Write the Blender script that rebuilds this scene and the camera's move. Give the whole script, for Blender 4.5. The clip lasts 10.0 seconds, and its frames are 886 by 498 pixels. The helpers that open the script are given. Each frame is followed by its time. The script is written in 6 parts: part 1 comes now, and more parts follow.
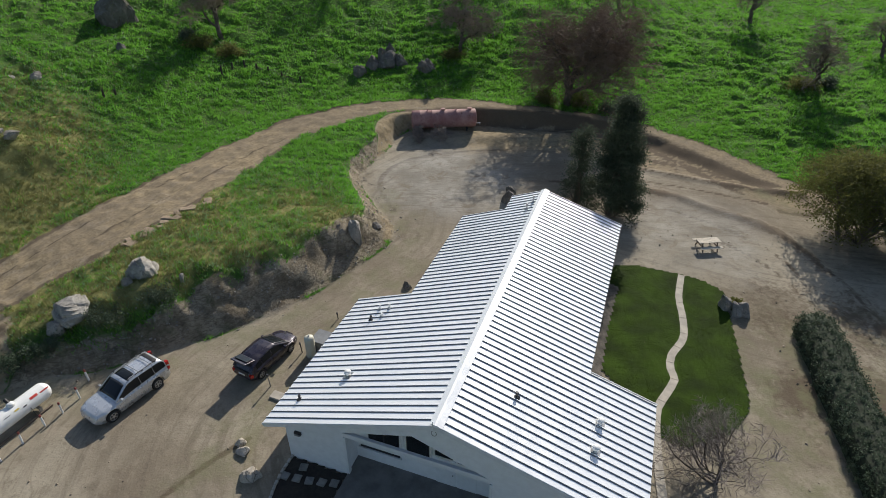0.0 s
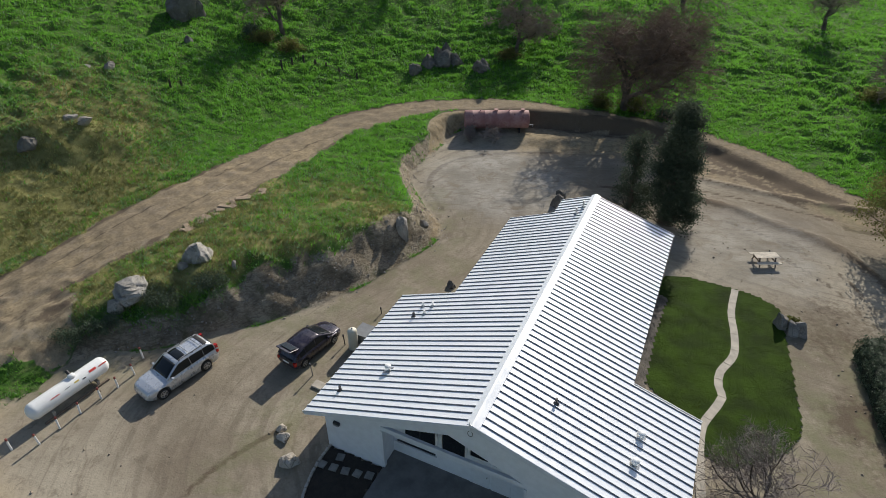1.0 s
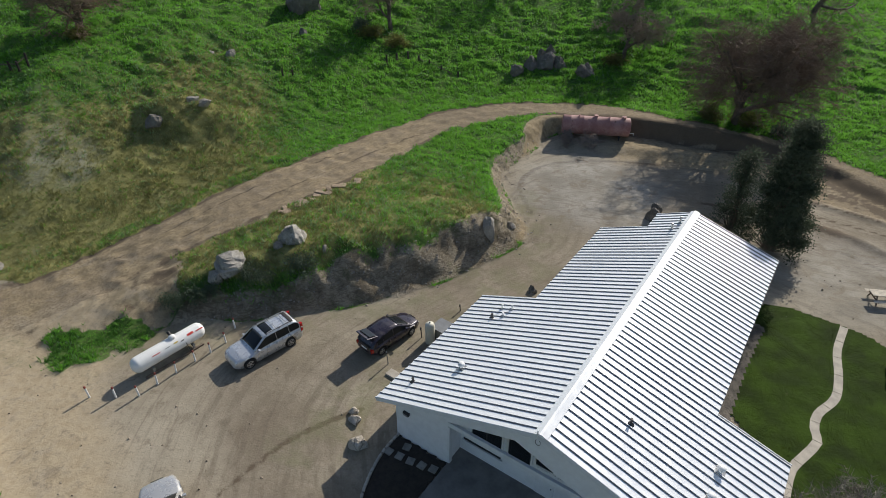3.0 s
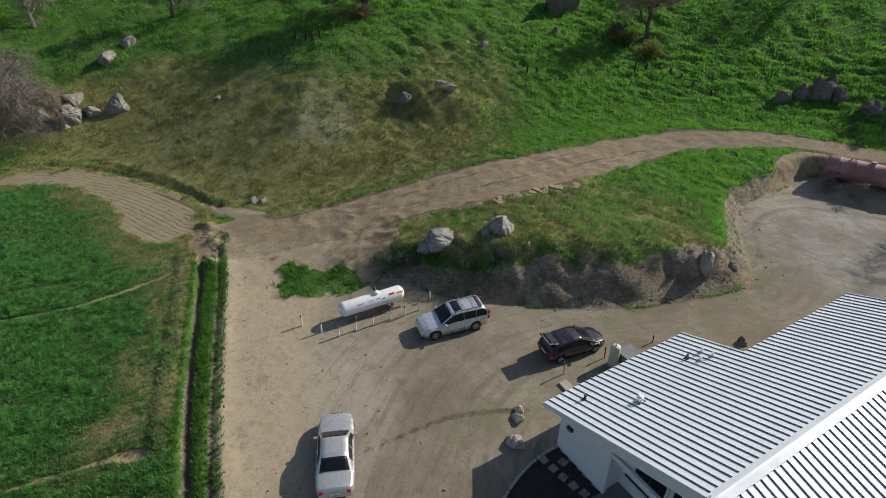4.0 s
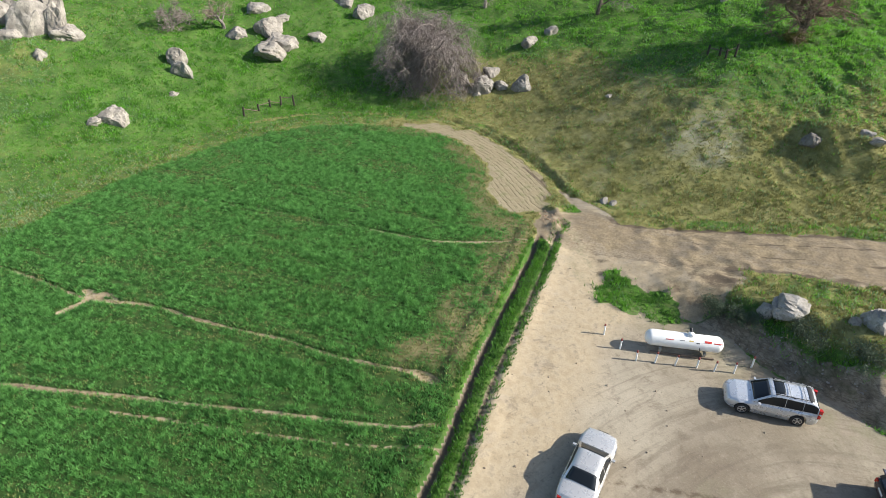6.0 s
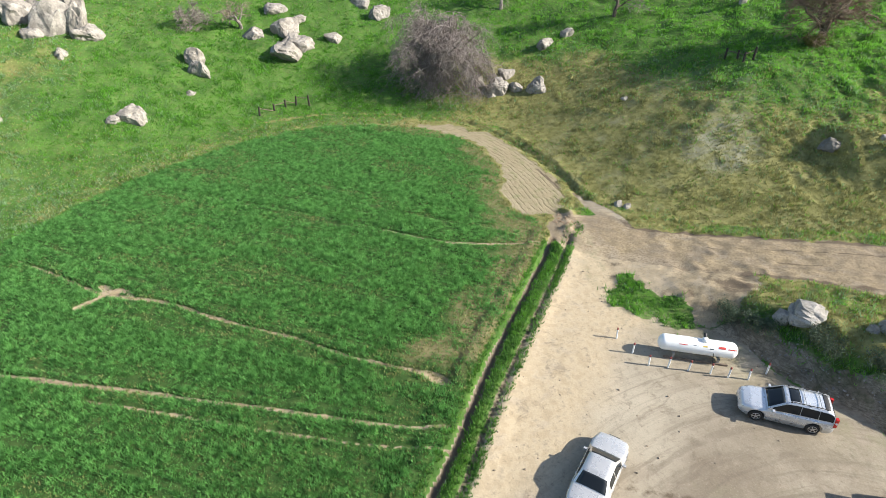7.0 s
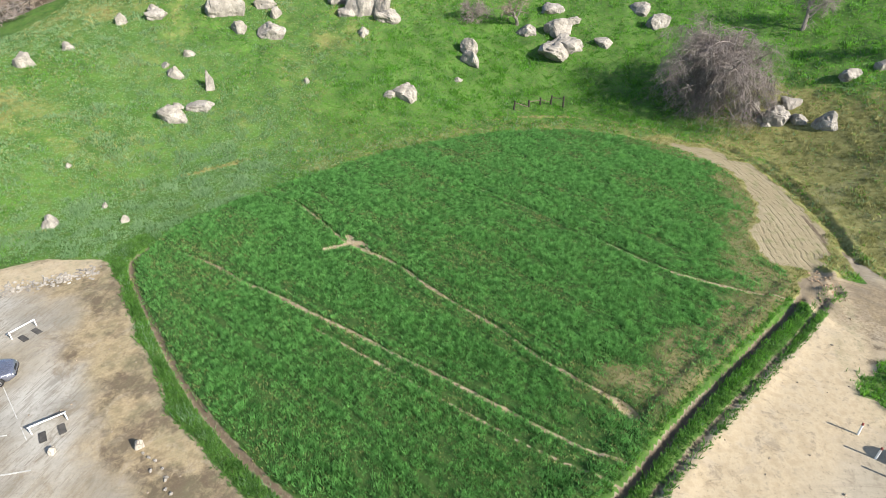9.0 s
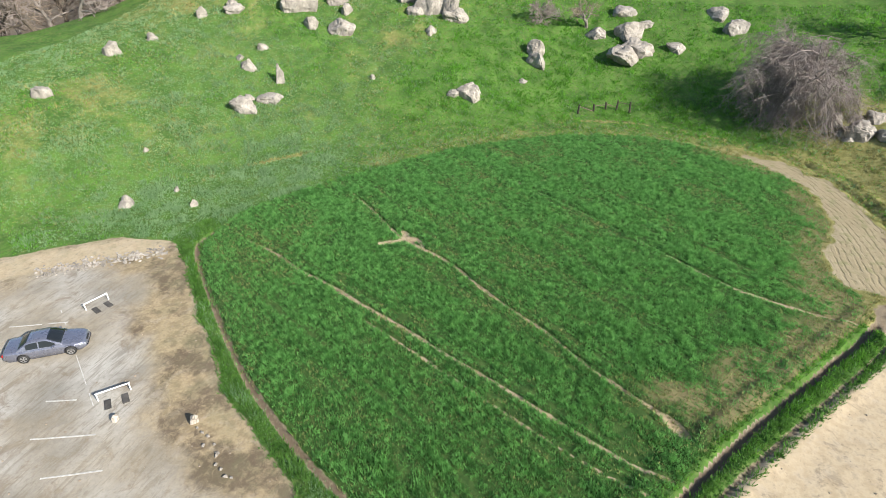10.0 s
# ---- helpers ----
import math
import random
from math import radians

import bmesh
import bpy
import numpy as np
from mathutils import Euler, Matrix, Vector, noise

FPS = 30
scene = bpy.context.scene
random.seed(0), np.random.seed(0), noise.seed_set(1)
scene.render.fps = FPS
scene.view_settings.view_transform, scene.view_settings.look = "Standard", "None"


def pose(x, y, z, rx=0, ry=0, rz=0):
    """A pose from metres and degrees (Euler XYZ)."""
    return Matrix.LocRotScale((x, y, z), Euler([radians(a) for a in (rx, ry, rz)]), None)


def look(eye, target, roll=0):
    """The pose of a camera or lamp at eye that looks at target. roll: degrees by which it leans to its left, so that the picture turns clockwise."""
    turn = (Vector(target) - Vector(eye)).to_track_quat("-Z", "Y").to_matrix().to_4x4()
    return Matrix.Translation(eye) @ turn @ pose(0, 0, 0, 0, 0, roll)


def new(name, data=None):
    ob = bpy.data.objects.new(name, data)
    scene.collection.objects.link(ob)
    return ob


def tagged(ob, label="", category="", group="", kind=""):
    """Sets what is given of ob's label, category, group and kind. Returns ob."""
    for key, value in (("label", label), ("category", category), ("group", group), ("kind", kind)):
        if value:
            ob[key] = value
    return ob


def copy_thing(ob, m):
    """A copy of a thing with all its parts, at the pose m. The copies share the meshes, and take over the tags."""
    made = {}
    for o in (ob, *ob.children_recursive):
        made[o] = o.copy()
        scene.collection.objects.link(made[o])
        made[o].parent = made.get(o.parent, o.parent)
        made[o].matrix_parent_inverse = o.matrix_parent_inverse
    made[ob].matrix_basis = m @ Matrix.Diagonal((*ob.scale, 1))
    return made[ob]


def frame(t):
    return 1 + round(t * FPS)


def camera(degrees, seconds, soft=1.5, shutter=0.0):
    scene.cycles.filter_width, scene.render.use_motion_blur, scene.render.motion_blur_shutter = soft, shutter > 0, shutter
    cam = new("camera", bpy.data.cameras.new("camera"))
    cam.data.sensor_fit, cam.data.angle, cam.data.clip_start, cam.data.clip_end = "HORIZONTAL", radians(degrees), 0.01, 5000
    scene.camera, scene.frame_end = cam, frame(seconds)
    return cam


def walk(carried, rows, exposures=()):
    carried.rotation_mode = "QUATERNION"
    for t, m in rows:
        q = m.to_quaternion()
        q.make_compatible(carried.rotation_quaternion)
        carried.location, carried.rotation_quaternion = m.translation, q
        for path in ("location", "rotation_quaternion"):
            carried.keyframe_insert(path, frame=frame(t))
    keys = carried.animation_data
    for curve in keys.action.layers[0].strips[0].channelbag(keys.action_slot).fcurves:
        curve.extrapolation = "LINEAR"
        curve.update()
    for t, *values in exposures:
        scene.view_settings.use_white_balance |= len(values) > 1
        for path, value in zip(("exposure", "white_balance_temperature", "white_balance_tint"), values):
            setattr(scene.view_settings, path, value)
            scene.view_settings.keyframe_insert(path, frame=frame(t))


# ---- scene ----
# ---- camera: hovers on one spot and turns to its left ----
EYE_Z = 26.0
cam = camera(74.9, 10.0, soft=0.6)
TURNS = (
    (0, 0, -33.42, .22), (.5, .59, -33.44, .2), (1, 5.44, -33.46, .17), (1.5, 11.64, -33.44, .09), (2, 13.70, -33.46, .05),
    (3.3, 17.4, -33.5, .05), (3.5, 21.29, -33.49, .06), (4, 39.18, -33.47, .1), (4.5, 57.58, -33.38, .2), (5, 71.63, -33.29, .18),
    (5.5, 76.19, -33.21, .25), (7, 78.57, -33.04, .22), (7.5, 81.54, -33.0, .18), (8, 85.94, -32.97, .16), (8.5, 94.29, -32.92, .14),
    (9, 104.0, -32.9, .08), (9.5, 109.11, -32.84, .1), (10, 110.35, -32.93, .12))
walk(cam, [(t, pose(0, 0, EYE_Z, 0, 0, yaw) @ pose(0, 0, 0, 90 + pitch, 0, 0) @ pose(0, 0, 0, 0, 0, roll)) for t, yaw, pitch, roll in TURNS],
     exposures=((0, 0.1), (3.5, 0.05), (4.0, -0.05), (4.5, 0.1), (5.0, 0.45), (5.5, 0.7), (7, 1.15), (8.5, 1.15), (10, 1.05)))

# ---- daylight ----
SUN_AZ, SUN_EL = radians(20.5), radians(31)        # clockwise from +y
world = bpy.data.worlds.new("sky")
scene.world = world
world.use_nodes = True
wn = world.node_tree
sky = wn.nodes.new("ShaderNodeTexSky")
sky.sky_type, sky.sun_disc = "NISHITA", False
sky.sun_elevation, sky.sun_rotation = SUN_EL, SUN_AZ
wn.links.new(sky.outputs["Color"], wn.nodes["Background"].inputs["Color"])
wn.nodes["Background"].inputs["Strength"].default_value = 0.10
sun_lamp = bpy.data.lights.new("sun", "SUN")
sun_lamp.energy, sun_lamp.angle, sun_lamp.color = 4.6, radians(0.6), (1.0, 0.94, 0.84)
sun = new("sun", sun_lamp)
sun_from = Vector((math.sin(SUN_AZ) * math.cos(SUN_EL), math.cos(SUN_AZ) * math.cos(SUN_EL), math.sin(SUN_EL)))
sun.matrix_world = look(sun_from * 200, (0, 0, 0))

# ---- materials ----
class Shade:
    """A node material under way: colour, bump and roughness are built up, then joined to the surface."""

    def __init__(self, name, roughness=0.8, metallic=0.0):
        self.material = bpy.data.materials.new(name)
        self.material.use_nodes = True
        self.tree = self.material.node_tree
        self.surface = self.tree.nodes["Principled BSDF"]
        self.surface.inputs["Roughness"].default_value = roughness
        self.surface.inputs["Metallic"].default_value = metallic
        self.place = self.add("ShaderNodeTexCoord").outputs["Object"]

    def add(self, kind, **inputs):
        node = self.tree.nodes.new(kind)
        for key, value in inputs.items():
            self.put(node.inputs[key.replace("_", " ")], value)
        return node

    def put(self, socket, value):
        if isinstance(value, bpy.types.NodeSocket):
            self.tree.links.new(value, socket)
        elif isinstance(value, (tuple, list)) and len(value) == 3 and socket.type == "RGBA":
            socket.default_value = (*value, 1)
        else:
            socket.default_value = value

    def stretched(self, scale, turn=0.0):
        node = self.add("ShaderNodeMapping", Vector=self.place, Scale=scale)
        node.inputs["Rotation"].default_value = (0, 0, turn)
        return node.outputs["Vector"]

    def noise(self, scale, detail=4.0, rough=0.6, where=None, bend=0.0):
        return self.add("ShaderNodeTexNoise", Vector=where or self.place, Scale=scale, Detail=detail, Roughness=rough, Distortion=bend).outputs["Fac"]

    def cells(self, scale, where=None, feature="F1"):
        node = self.add("ShaderNodeTexVoronoi", Vector=where or self.place, Scale=scale)
        node.feature = feature
        return node.outputs["Distance"]

    def attribute(self, name):
        node = self.add("ShaderNodeAttribute")
        node.attribute_name = name
        return node.outputs["Fac"]

    def island(self):
        return self.add("ShaderNodeNewGeometry").outputs["Random Per Island"]

    def chance(self):
        return self.add("ShaderNodeObjectInfo").outputs["Random"]

    def math(self, kind, a, b=0.0, c=0.0):
        node = self.tree.nodes.new("ShaderNodeMath")
        node.operation = kind
        for socket, value in zip(node.inputs, (a, b, c)):
            self.put(socket, value)
        return node.outputs[0]

    def span(self, value, low, high, to_low=0.0, to_high=1.0):
        node = self.tree.nodes.new("ShaderNodeMapRange")
        node.interpolation_type = "SMOOTHSTEP"
        for key, v in (("Value", value), ("From Min", low), ("From Max", high), ("To Min", to_low), ("To Max", to_high)):
            self.put(node.inputs[key], v)
        return node.outputs["Result"]

    def mix(self, fac, a, b, kind="MIX"):
        node = self.tree.nodes.new("ShaderNodeMix")
        node.data_type, node.blend_type = "RGBA", kind
        self.put(node.inputs[0], fac)
        self.put(node.inputs[6], a)
        self.put(node.inputs[7], b)
        return node.outputs[2]

    def bump(self, height, depth=0.02, strength=1.0):
        node = self.add("ShaderNodeBump", Height=height, Distance=depth, Strength=strength)
        self.tree.links.new(node.outputs["Normal"], self.surface.inputs["Normal"])

    def done(self, colour, roughness=None):
        self.put(self.surface.inputs["Base Color"], colour)
        if roughness is not None:
            self.put(self.surface.inputs["Roughness"], roughness)
        return self.material


def simple(name, colour, roughness=0.7, metallic=0.0, vary=0.15, grain=6.0, depth=0.004):
    """A plain surface with a little mottling, grime and fine relief."""
    s = Shade(name, roughness, metallic)
    fine, broad = s.noise(grain * 6, 3), s.noise(grain * 0.4, 4)
    dark = tuple(c * (1 - vary) for c in colour)
    light = tuple(min(1, c * (1 + vary)) for c in colour)
    tone = s.mix(s.span(broad, 0.3, 0.7), dark, light)
    tone = s.mix(s.math("MULTIPLY", fine, 0.25), tone, tuple(c * 0.6 for c in colour))
    s.bump(fine, depth)
    return s.done(tone, s.span(broad, 0.2, 0.8, max(0.02, roughness - 0.08), min(1, roughness + 0.08)))


def leafy(name, dark, light, through_share=0.35, scale=0.25, single=0.6, soft=0.2):
    """Leaves or grass blades: they vary one by one and in patches, and let some sun through."""
    s = Shade(name, 0.6)
    s.surface.inputs["Specular IOR Level"].default_value = 0.25
    patch = s.span(s.noise(scale, 4, where=s.add("ShaderNodeNewGeometry").outputs["Position"]), 0.5 - soft, 0.5 + soft)
    tone = s.mix(s.math("ADD", s.math("MULTIPLY", s.island(), single), s.math("MULTIPLY", patch, 1 - single)), dark, light)
    s.done(tone)
    glow = s.add("ShaderNodeBsdfTranslucent", Color=s.mix(0.5, tone, light))
    both = s.add("ShaderNodeMixShader")
    both.inputs[0].default_value = through_share
    s.tree.links.new(s.surface.outputs[0], both.inputs[1])
    s.tree.links.new(glow.outputs[0], both.inputs[2])
    s.tree.links.new(both.outputs[0], s.tree.nodes["Material Output"].inputs["Surface"])
    return s.material


def ground_material():
    s = Shade("ground", 0.95)
    s.surface.inputs["Specular IOR Level"].default_value = 0.15
    n_big, n_mid, n_small, n_fine = s.noise(0.05, 4), s.noise(0.3, 5), s.noise(1.6, 5), s.noise(9, 4)
    # grass
    grass = s.mix(s.span(n_mid, 0.35, 0.65), (0.045, 0.12, 0.018), (0.095, 0.205, 0.032))
    grass = s.mix(s.span(n_small, 0.45, 0.7), grass, (0.125, 0.18, 0.05))
    # dark pockets: shade between tufts, mixed into the grass colour
    grass = s.mix(s.span(s.noise(3.0, 4, 0.7), 0.4, 0.62, 0.4, 0.0), grass, (0.02, 0.05, 0.01))
    dry = s.attribute("dry")
    dry_tone = s.mix(s.span(n_small, 0.3, 0.7), (0.135, 0.135, 0.042), (0.28, 0.265, 0.10))
    dry_mask = s.span(s.math("ADD", dry, s.math("MULTIPLY", s.math("SUBTRACT", n_mid, 0.5), 1.2)), 0.3, 0.75)
    grass = s.mix(dry_mask, grass, dry_tone)
    # tilled earth under the crop, with shade between plants put into its tone
    crop_floor = s.mix(s.span(n_small, 0.35, 0.65), (0.016, 0.055, 0.009), (0.05, 0.10, 0.022))
    crop_floor = s.mix(s.math("MULTIPLY", dry_mask, 0.8), crop_floor, s.mix(n_small, (0.15, 0.125, 0.055), (0.27, 0.22, 0.12)))
    colour = s.mix(s.attribute("crop"), grass, crop_floor)
    # rocky cut bank
    cut = s.attribute("cut")
    cut_tone = s.mix(s.span(s.noise(0.8, 6, 0.7), 0.35, 0.65), (0.20, 0.163, 0.115), (0.41, 0.35, 0.26))
    ledge = s.cells(1.1, s.stretched((1.0, 1.0, 2.6), 0.6), "DISTANCE_TO_EDGE")
    cut_tone = s.mix(s.span(ledge, 0.0, 0.05, 0.3, 0.0), cut_tone, (0.05, 0.042, 0.03))
    strata = s.noise(1.3, 7, 0.75, where=s.stretched((1.0, 1.0, 3.5), 0.6), bend=1.6)
    cut_tone = s.mix(s.span(strata, 0.46, 0.6, 0, 0.55), cut_tone, (0.085, 0.068, 0.048))
    cut_tone = s.mix(s.span(s.noise(0.5, 5), 0.55, 0.66, 0, 0.5), cut_tone, (0.07, 0.09, 0.03))
    cut_mask = s.span(s.math("ADD", cut, s.math("MULTIPLY", s.math("SUBTRACT", s.noise(0.6, 5), 0.5), 1.1)), 0.35, 0.6)
    colour = s.mix(cut_mask, colour, cut_tone)
    # packed earth of yard and tracks, streaked along the way that wheels go
    lane = s.add("ShaderNodeCombineXYZ", X=s.math("MULTIPLY", s.attribute("lane_u"), 1.7), Y=s.math("MULTIPLY", s.attribute("lane_s"), 0.10)).outputs[0]
    near_lane = s.span(s.attribute("lane_u"), 3.0, 9.0, 1.0, 0.0)
    streak = s.math("MULTIPLY", s.noise(1.0, 5, 0.6, where=lane, bend=0.6), s.span(s.attribute("lane_u"), 4.0, 14.0, 1.0, 0.8))
    tread_lane = s.add("ShaderNodeCombineXYZ", X=s.math("MULTIPLY", s.attribute("lane_u"), 5.0), Y=s.math("MULTIPLY", s.attribute("lane_s"), 5.5)).outputs[0]
    tread = s.math("MULTIPLY", s.noise(1.0, 2, 0.6, where=tread_lane), near_lane)
    pale = s.attribute("pale")
    soil = s.mix(s.span(s.noise(0.12, 5, 0.6), 0.35, 0.65), (0.225, 0.19, 0.14), (0.395, 0.348, 0.268))
    soil = s.mix(s.attribute("brown"), soil, s.mix(s.span(n_small, 0.35, 0.65), (0.255, 0.197, 0.118), (0.43, 0.338, 0.205)))
    soil = s.mix(pale, soil, s.mix(s.span(n_small, 0.35, 0.65), (0.40, 0.32, 0.212), (0.505, 0.415, 0.285)))
    soil = s.mix(s.math("MULTIPLY", s.span(streak, 0.48, 0.66, 0, 0.5), s.math("SUBTRACT", 1.0, s.math("MULTIPLY", pale, 0.7))), soil, (0.16, 0.132, 0.10))
    soil = s.mix(s.span(s.noise(0.55, 6, 0.7, bend=0.5), 0.52, 0.64, 0, 0.4), soil, (0.42, 0.36, 0.28))
    soil = s.mix(s.math("MULTIPLY", near_lane, s.span(s.noise(0.35, 5, 0.65), 0.35, 0.6, 0.1, 0.5)), soil, (0.20, 0.16, 0.12))
    soil = s.mix(s.span(n_small, 0.52, 0.70, 0, 0.45), soil, (0.16, 0.132, 0.10))
    soil = s.mix(s.span(s.noise(4.0, 5, 0.7), 0.55, 0.68, 0, 0.4), soil, (0.15, 0.122, 0.092))
    soil = s.mix(s.span(s.noise(7, 4, 0.7), 0.55, 0.7, 0, 0.3), soil, (0.43, 0.37, 0.29))
    soil = s.mix(s.span(s.noise(0.8, 6, 0.72, bend=1.0), 0.56, 0.66, 0, 0.4), soil, (0.15, 0.118, 0.085))
    soil = s.mix(s.math("MULTIPLY", s.span(tread, 0.5, 0.62, 0.0, 0.5), s.span(s.attribute("brown"), 0.0, 1.0, 0.2, 1.0)), soil, (0.15, 0.115, 0.075))
    swirl = s.noise(0.9, 6, 0.65, where=s.add("ShaderNodeCombineXYZ", X=s.math("MULTIPLY", s.attribute("lane_u"), 1.1), Y=s.math("MULTIPLY", s.attribute("lane_s"), 0.28)).outputs[0], bend=1.4)
    soil = s.mix(s.math("MULTIPLY", s.span(swirl, 0.5, 0.64, 0, 0.42), s.math("SUBTRACT", 1.0, s.math("MULTIPLY", s.math("MAXIMUM", pale, s.math("MULTIPLY", s.attribute("brown"), 0.7)), 0.85))), soil, (0.155, 0.125, 0.094))
    soil = s.mix(s.math("MULTIPLY", s.attribute("till"), 0.75), soil, s.mix(n_small, (0.27, 0.225, 0.125), (0.40, 0.335, 0.205)))
    # drilled lines on the bare headland
    comb = s.math("SINE", s.math("ADD", s.math("MULTIPLY", s.attribute("lane_u"), 13.0), s.math("MULTIPLY", s.noise(0.5, 3), 11.0)))
    comb = s.math("MULTIPLY", s.span(comb, 0.0, 0.9), s.math("MULTIPLY", s.attribute("till"), s.span(s.noise(1.3, 4), 0.4, 0.6)))
    soil = s.mix(s.math("MULTIPLY", comb, 0.42), soil, (0.14, 0.115, 0.065))
    soil = s.mix(s.math("MULTIPLY", s.attribute("till"), s.span(s.noise(1.1, 5), 0.5, 0.68, 0, 0.6)), soil, (0.15, 0.17, 0.06))
    # damp earth, and the shade of cuts and ditches, painted as one dark tone
    damp_shade_mask = s.span(s.math("ADD", s.attribute("damp_shade"), s.math("MULTIPLY", s.math("SUBTRACT", s.noise(2.2, 6, 0.75, bend=0.5), 0.5), 1.1)), 0.22, 0.62, 0.0, 0.9)
    soil = s.mix(damp_shade_mask, soil, s.mix(n_mid, (0.075, 0.055, 0.038), (0.15, 0.112, 0.08)))
    grit = s.mix(s.span(s.cells(14), 0.0, 0.35, 0.15, 0.0), soil, (0.42, 0.40, 0.36))
    lot_tone = s.mix(s.span(s.noise(0.22, 5), 0.35, 0.65), (0.25, 0.235, 0.205), (0.44, 0.42, 0.38))
    lot_tone = s.mix(s.span(s.noise(0.6, 6, 0.72, bend=0.6), 0.5, 0.66, 0, 0.7), lot_tone, (0.19, 0.15, 0.11))
    ripple = s.noise(1.0, 5, 0.65, where=s.stretched((0.45, 3.2, 1.0), 0.35), bend=1.2)
    lot_tone = s.mix(s.span(ripple, 0.5, 0.62, 0, 0.5), lot_tone, (0.17, 0.15, 0.12))
    lot_tone = s.mix(s.span(s.noise(5, 5, 0.7), 0.52, 0.66, 0, 0.35), lot_tone, (0.18, 0.16, 0.13))
    soil = s.mix(s.attribute("lot"), grit, lot_tone)
    soil_mask = s.span(s.math("ADD", s.attribute("soil"), s.math("MULTIPLY", s.math("SUBTRACT", n_small, 0.5), 0.5)), 0.42, 0.6)
    colour = s.mix(soil_mask, colour, soil)
    bald = s.math("MULTIPLY", s.attribute("bald"), s.span(s.noise(1.4, 6, 0.75, where=s.stretched((1.0, 0.4, 1.0), 0.5), bend=0.5), 0.38, 0.6, 0.1, 0.8))
    colour = s.mix(bald, colour, s.mix(n_small, (0.19, 0.19, 0.125), (0.33, 0.325, 0.245)))
    weed = s.math("MULTIPLY", s.span(s.noise(0.5, 6, 0.72), 0.4, 0.66, 0, 0.7), s.attribute("weeds"))
    colour = s.mix(weed, colour, (0.19, 0.19, 0.105))
    colour = s.mix(s.math("MULTIPLY", n_fine, 0.3), colour, (0.06, 0.055, 0.035))
    relief = s.math("ADD", s.math("MULTIPLY", n_small, s.span(s.attribute("soil"), 0.3, 0.7, 0.6, 0.22)), s.math("ADD", s.math("MULTIPLY", n_fine, 0.16), s.math("ADD", s.math("MULTIPLY", tread, 0.12), s.math("MULTIPLY", comb, -0.5))))
    s.bump(s.math("ADD", relief, s.math("MULTIPLY", s.math("ADD", s.noise(0.9, 6, 0.75), s.math("MULTIPLY", strata, -0.7)), s.math("MULTIPLY", cut, 2.2))), 0.13, 0.8)
    return s.done(colour)
# ---- the shape of the land ----
def lattice(ix, iy, seed):
    v = np.sin(ix * 127.1 + iy * 311.7 + seed * 74.7) * 43758.5453
    return v - np.floor(v)


def rough(x, y, size, seed=0, octaves=3):
    """Smooth random relief between -1 and 1, with features of that size in metres."""
    total, weight = 0.0, 0.0
    for k in range(octaves):
        u, v, a = x / size * 2 ** k, y / size * 2 ** k, 0.5 ** k
        iu, iv = np.floor(u), np.floor(v)
        fu, fv = u - iu, v - iv
        fu, fv = fu * fu * (3 - 2 * fu), fv * fv * (3 - 2 * fv)
        s = seed + 13 * k
        low = lattice(iu, iv, s) * (1 - fu) + lattice(iu + 1, iv, s) * fu
        high = lattice(iu, iv + 1, s) * (1 - fu) + lattice(iu + 1, iv + 1, s) * fu
        total, weight = total + a * (low * (1 - fv) + high * fv), weight + a
    return total / weight * 2 - 1


def ease(a, b, v):
    k = np.clip((v - a) / (b - a), 0, 1)
    return k * k * (3 - 2 * k)


def curve_through(points, step=1.6):
    """A smooth line through the points, in steps of about that length; further columns go along."""
    p = np.array(points, float)
    p = np.vstack([2 * p[0] - p[1], p, 2 * p[-1] - p[-2]])
    out = []
    for i in range(1, len(p) - 2):
        n = max(2, int(np.linalg.norm(p[i + 1, :2] - p[i, :2]) / step))
        t = np.arange(n)[:, None] / n
        out.append(0.5 * (2 * p[i] + (p[i + 1] - p[i - 1]) * t + (2 * p[i - 1] - 5 * p[i] + 4 * p[i + 1] - p[i + 2]) * t ** 2
                          + (3 * p[i] - p[i - 1] - 3 * p[i + 1] + p[i + 2]) * t ** 3))
    return np.vstack(out + [p[-2][None]])


def far_from(x, y, line):
    """Distance from each place to a line (rows of x, y, ...), and the line's further columns there."""
    d = np.full(x.shape, 1e9)
    carry = np.zeros(x.shape + (line.shape[1] - 2,))
    for a, b in zip(line[:-1], line[1:]):
        e = b[:2] - a[:2]
        t = np.clip(((x - a[0]) * e[0] + (y - a[1]) * e[1]) / (e @ e + 1e-12), 0, 1)
        q = np.hypot(x - a[0] - t * e[0], y - a[1] - t * e[1])
        near = q < d
        d = np.where(near, q, d)
        for k in range(carry.shape[-1]):
            carry[..., k] = np.where(near, a[2 + k] + t * (b[2 + k] - a[2 + k]), carry[..., k])
    return d, carry


def close_to(x, y, line, reach=4.0):
    """The same as far_from, worked out only near the line; far off elsewhere."""
    low, high = line[:, :2].min(0) - reach, line[:, :2].max(0) + reach
    pick = (x > low[0]) & (x < high[0]) & (y > low[1]) & (y < high[1])
    d, carry = np.full(x.shape, 1e3), np.ones(x.shape + (line.shape[1] - 2,))
    d[pick], carry[pick] = far_from(x[pick], y[pick], line)
    return d, carry


def blended(x, y, line):
    """The line's further columns, passing smoothly from one stretch of it to the next."""
    weight, total = np.zeros(x.shape), np.zeros(x.shape + (line.shape[1] - 2,))
    for p in line[::2]:
        w = 1 / (1 + (x - p[0]) ** 2 + (y - p[1]) ** 2) ** 2
        weight = weight + w
        total = total + w[..., None] * p[2:]
    return total / weight[..., None]


def inside(x, y, line):
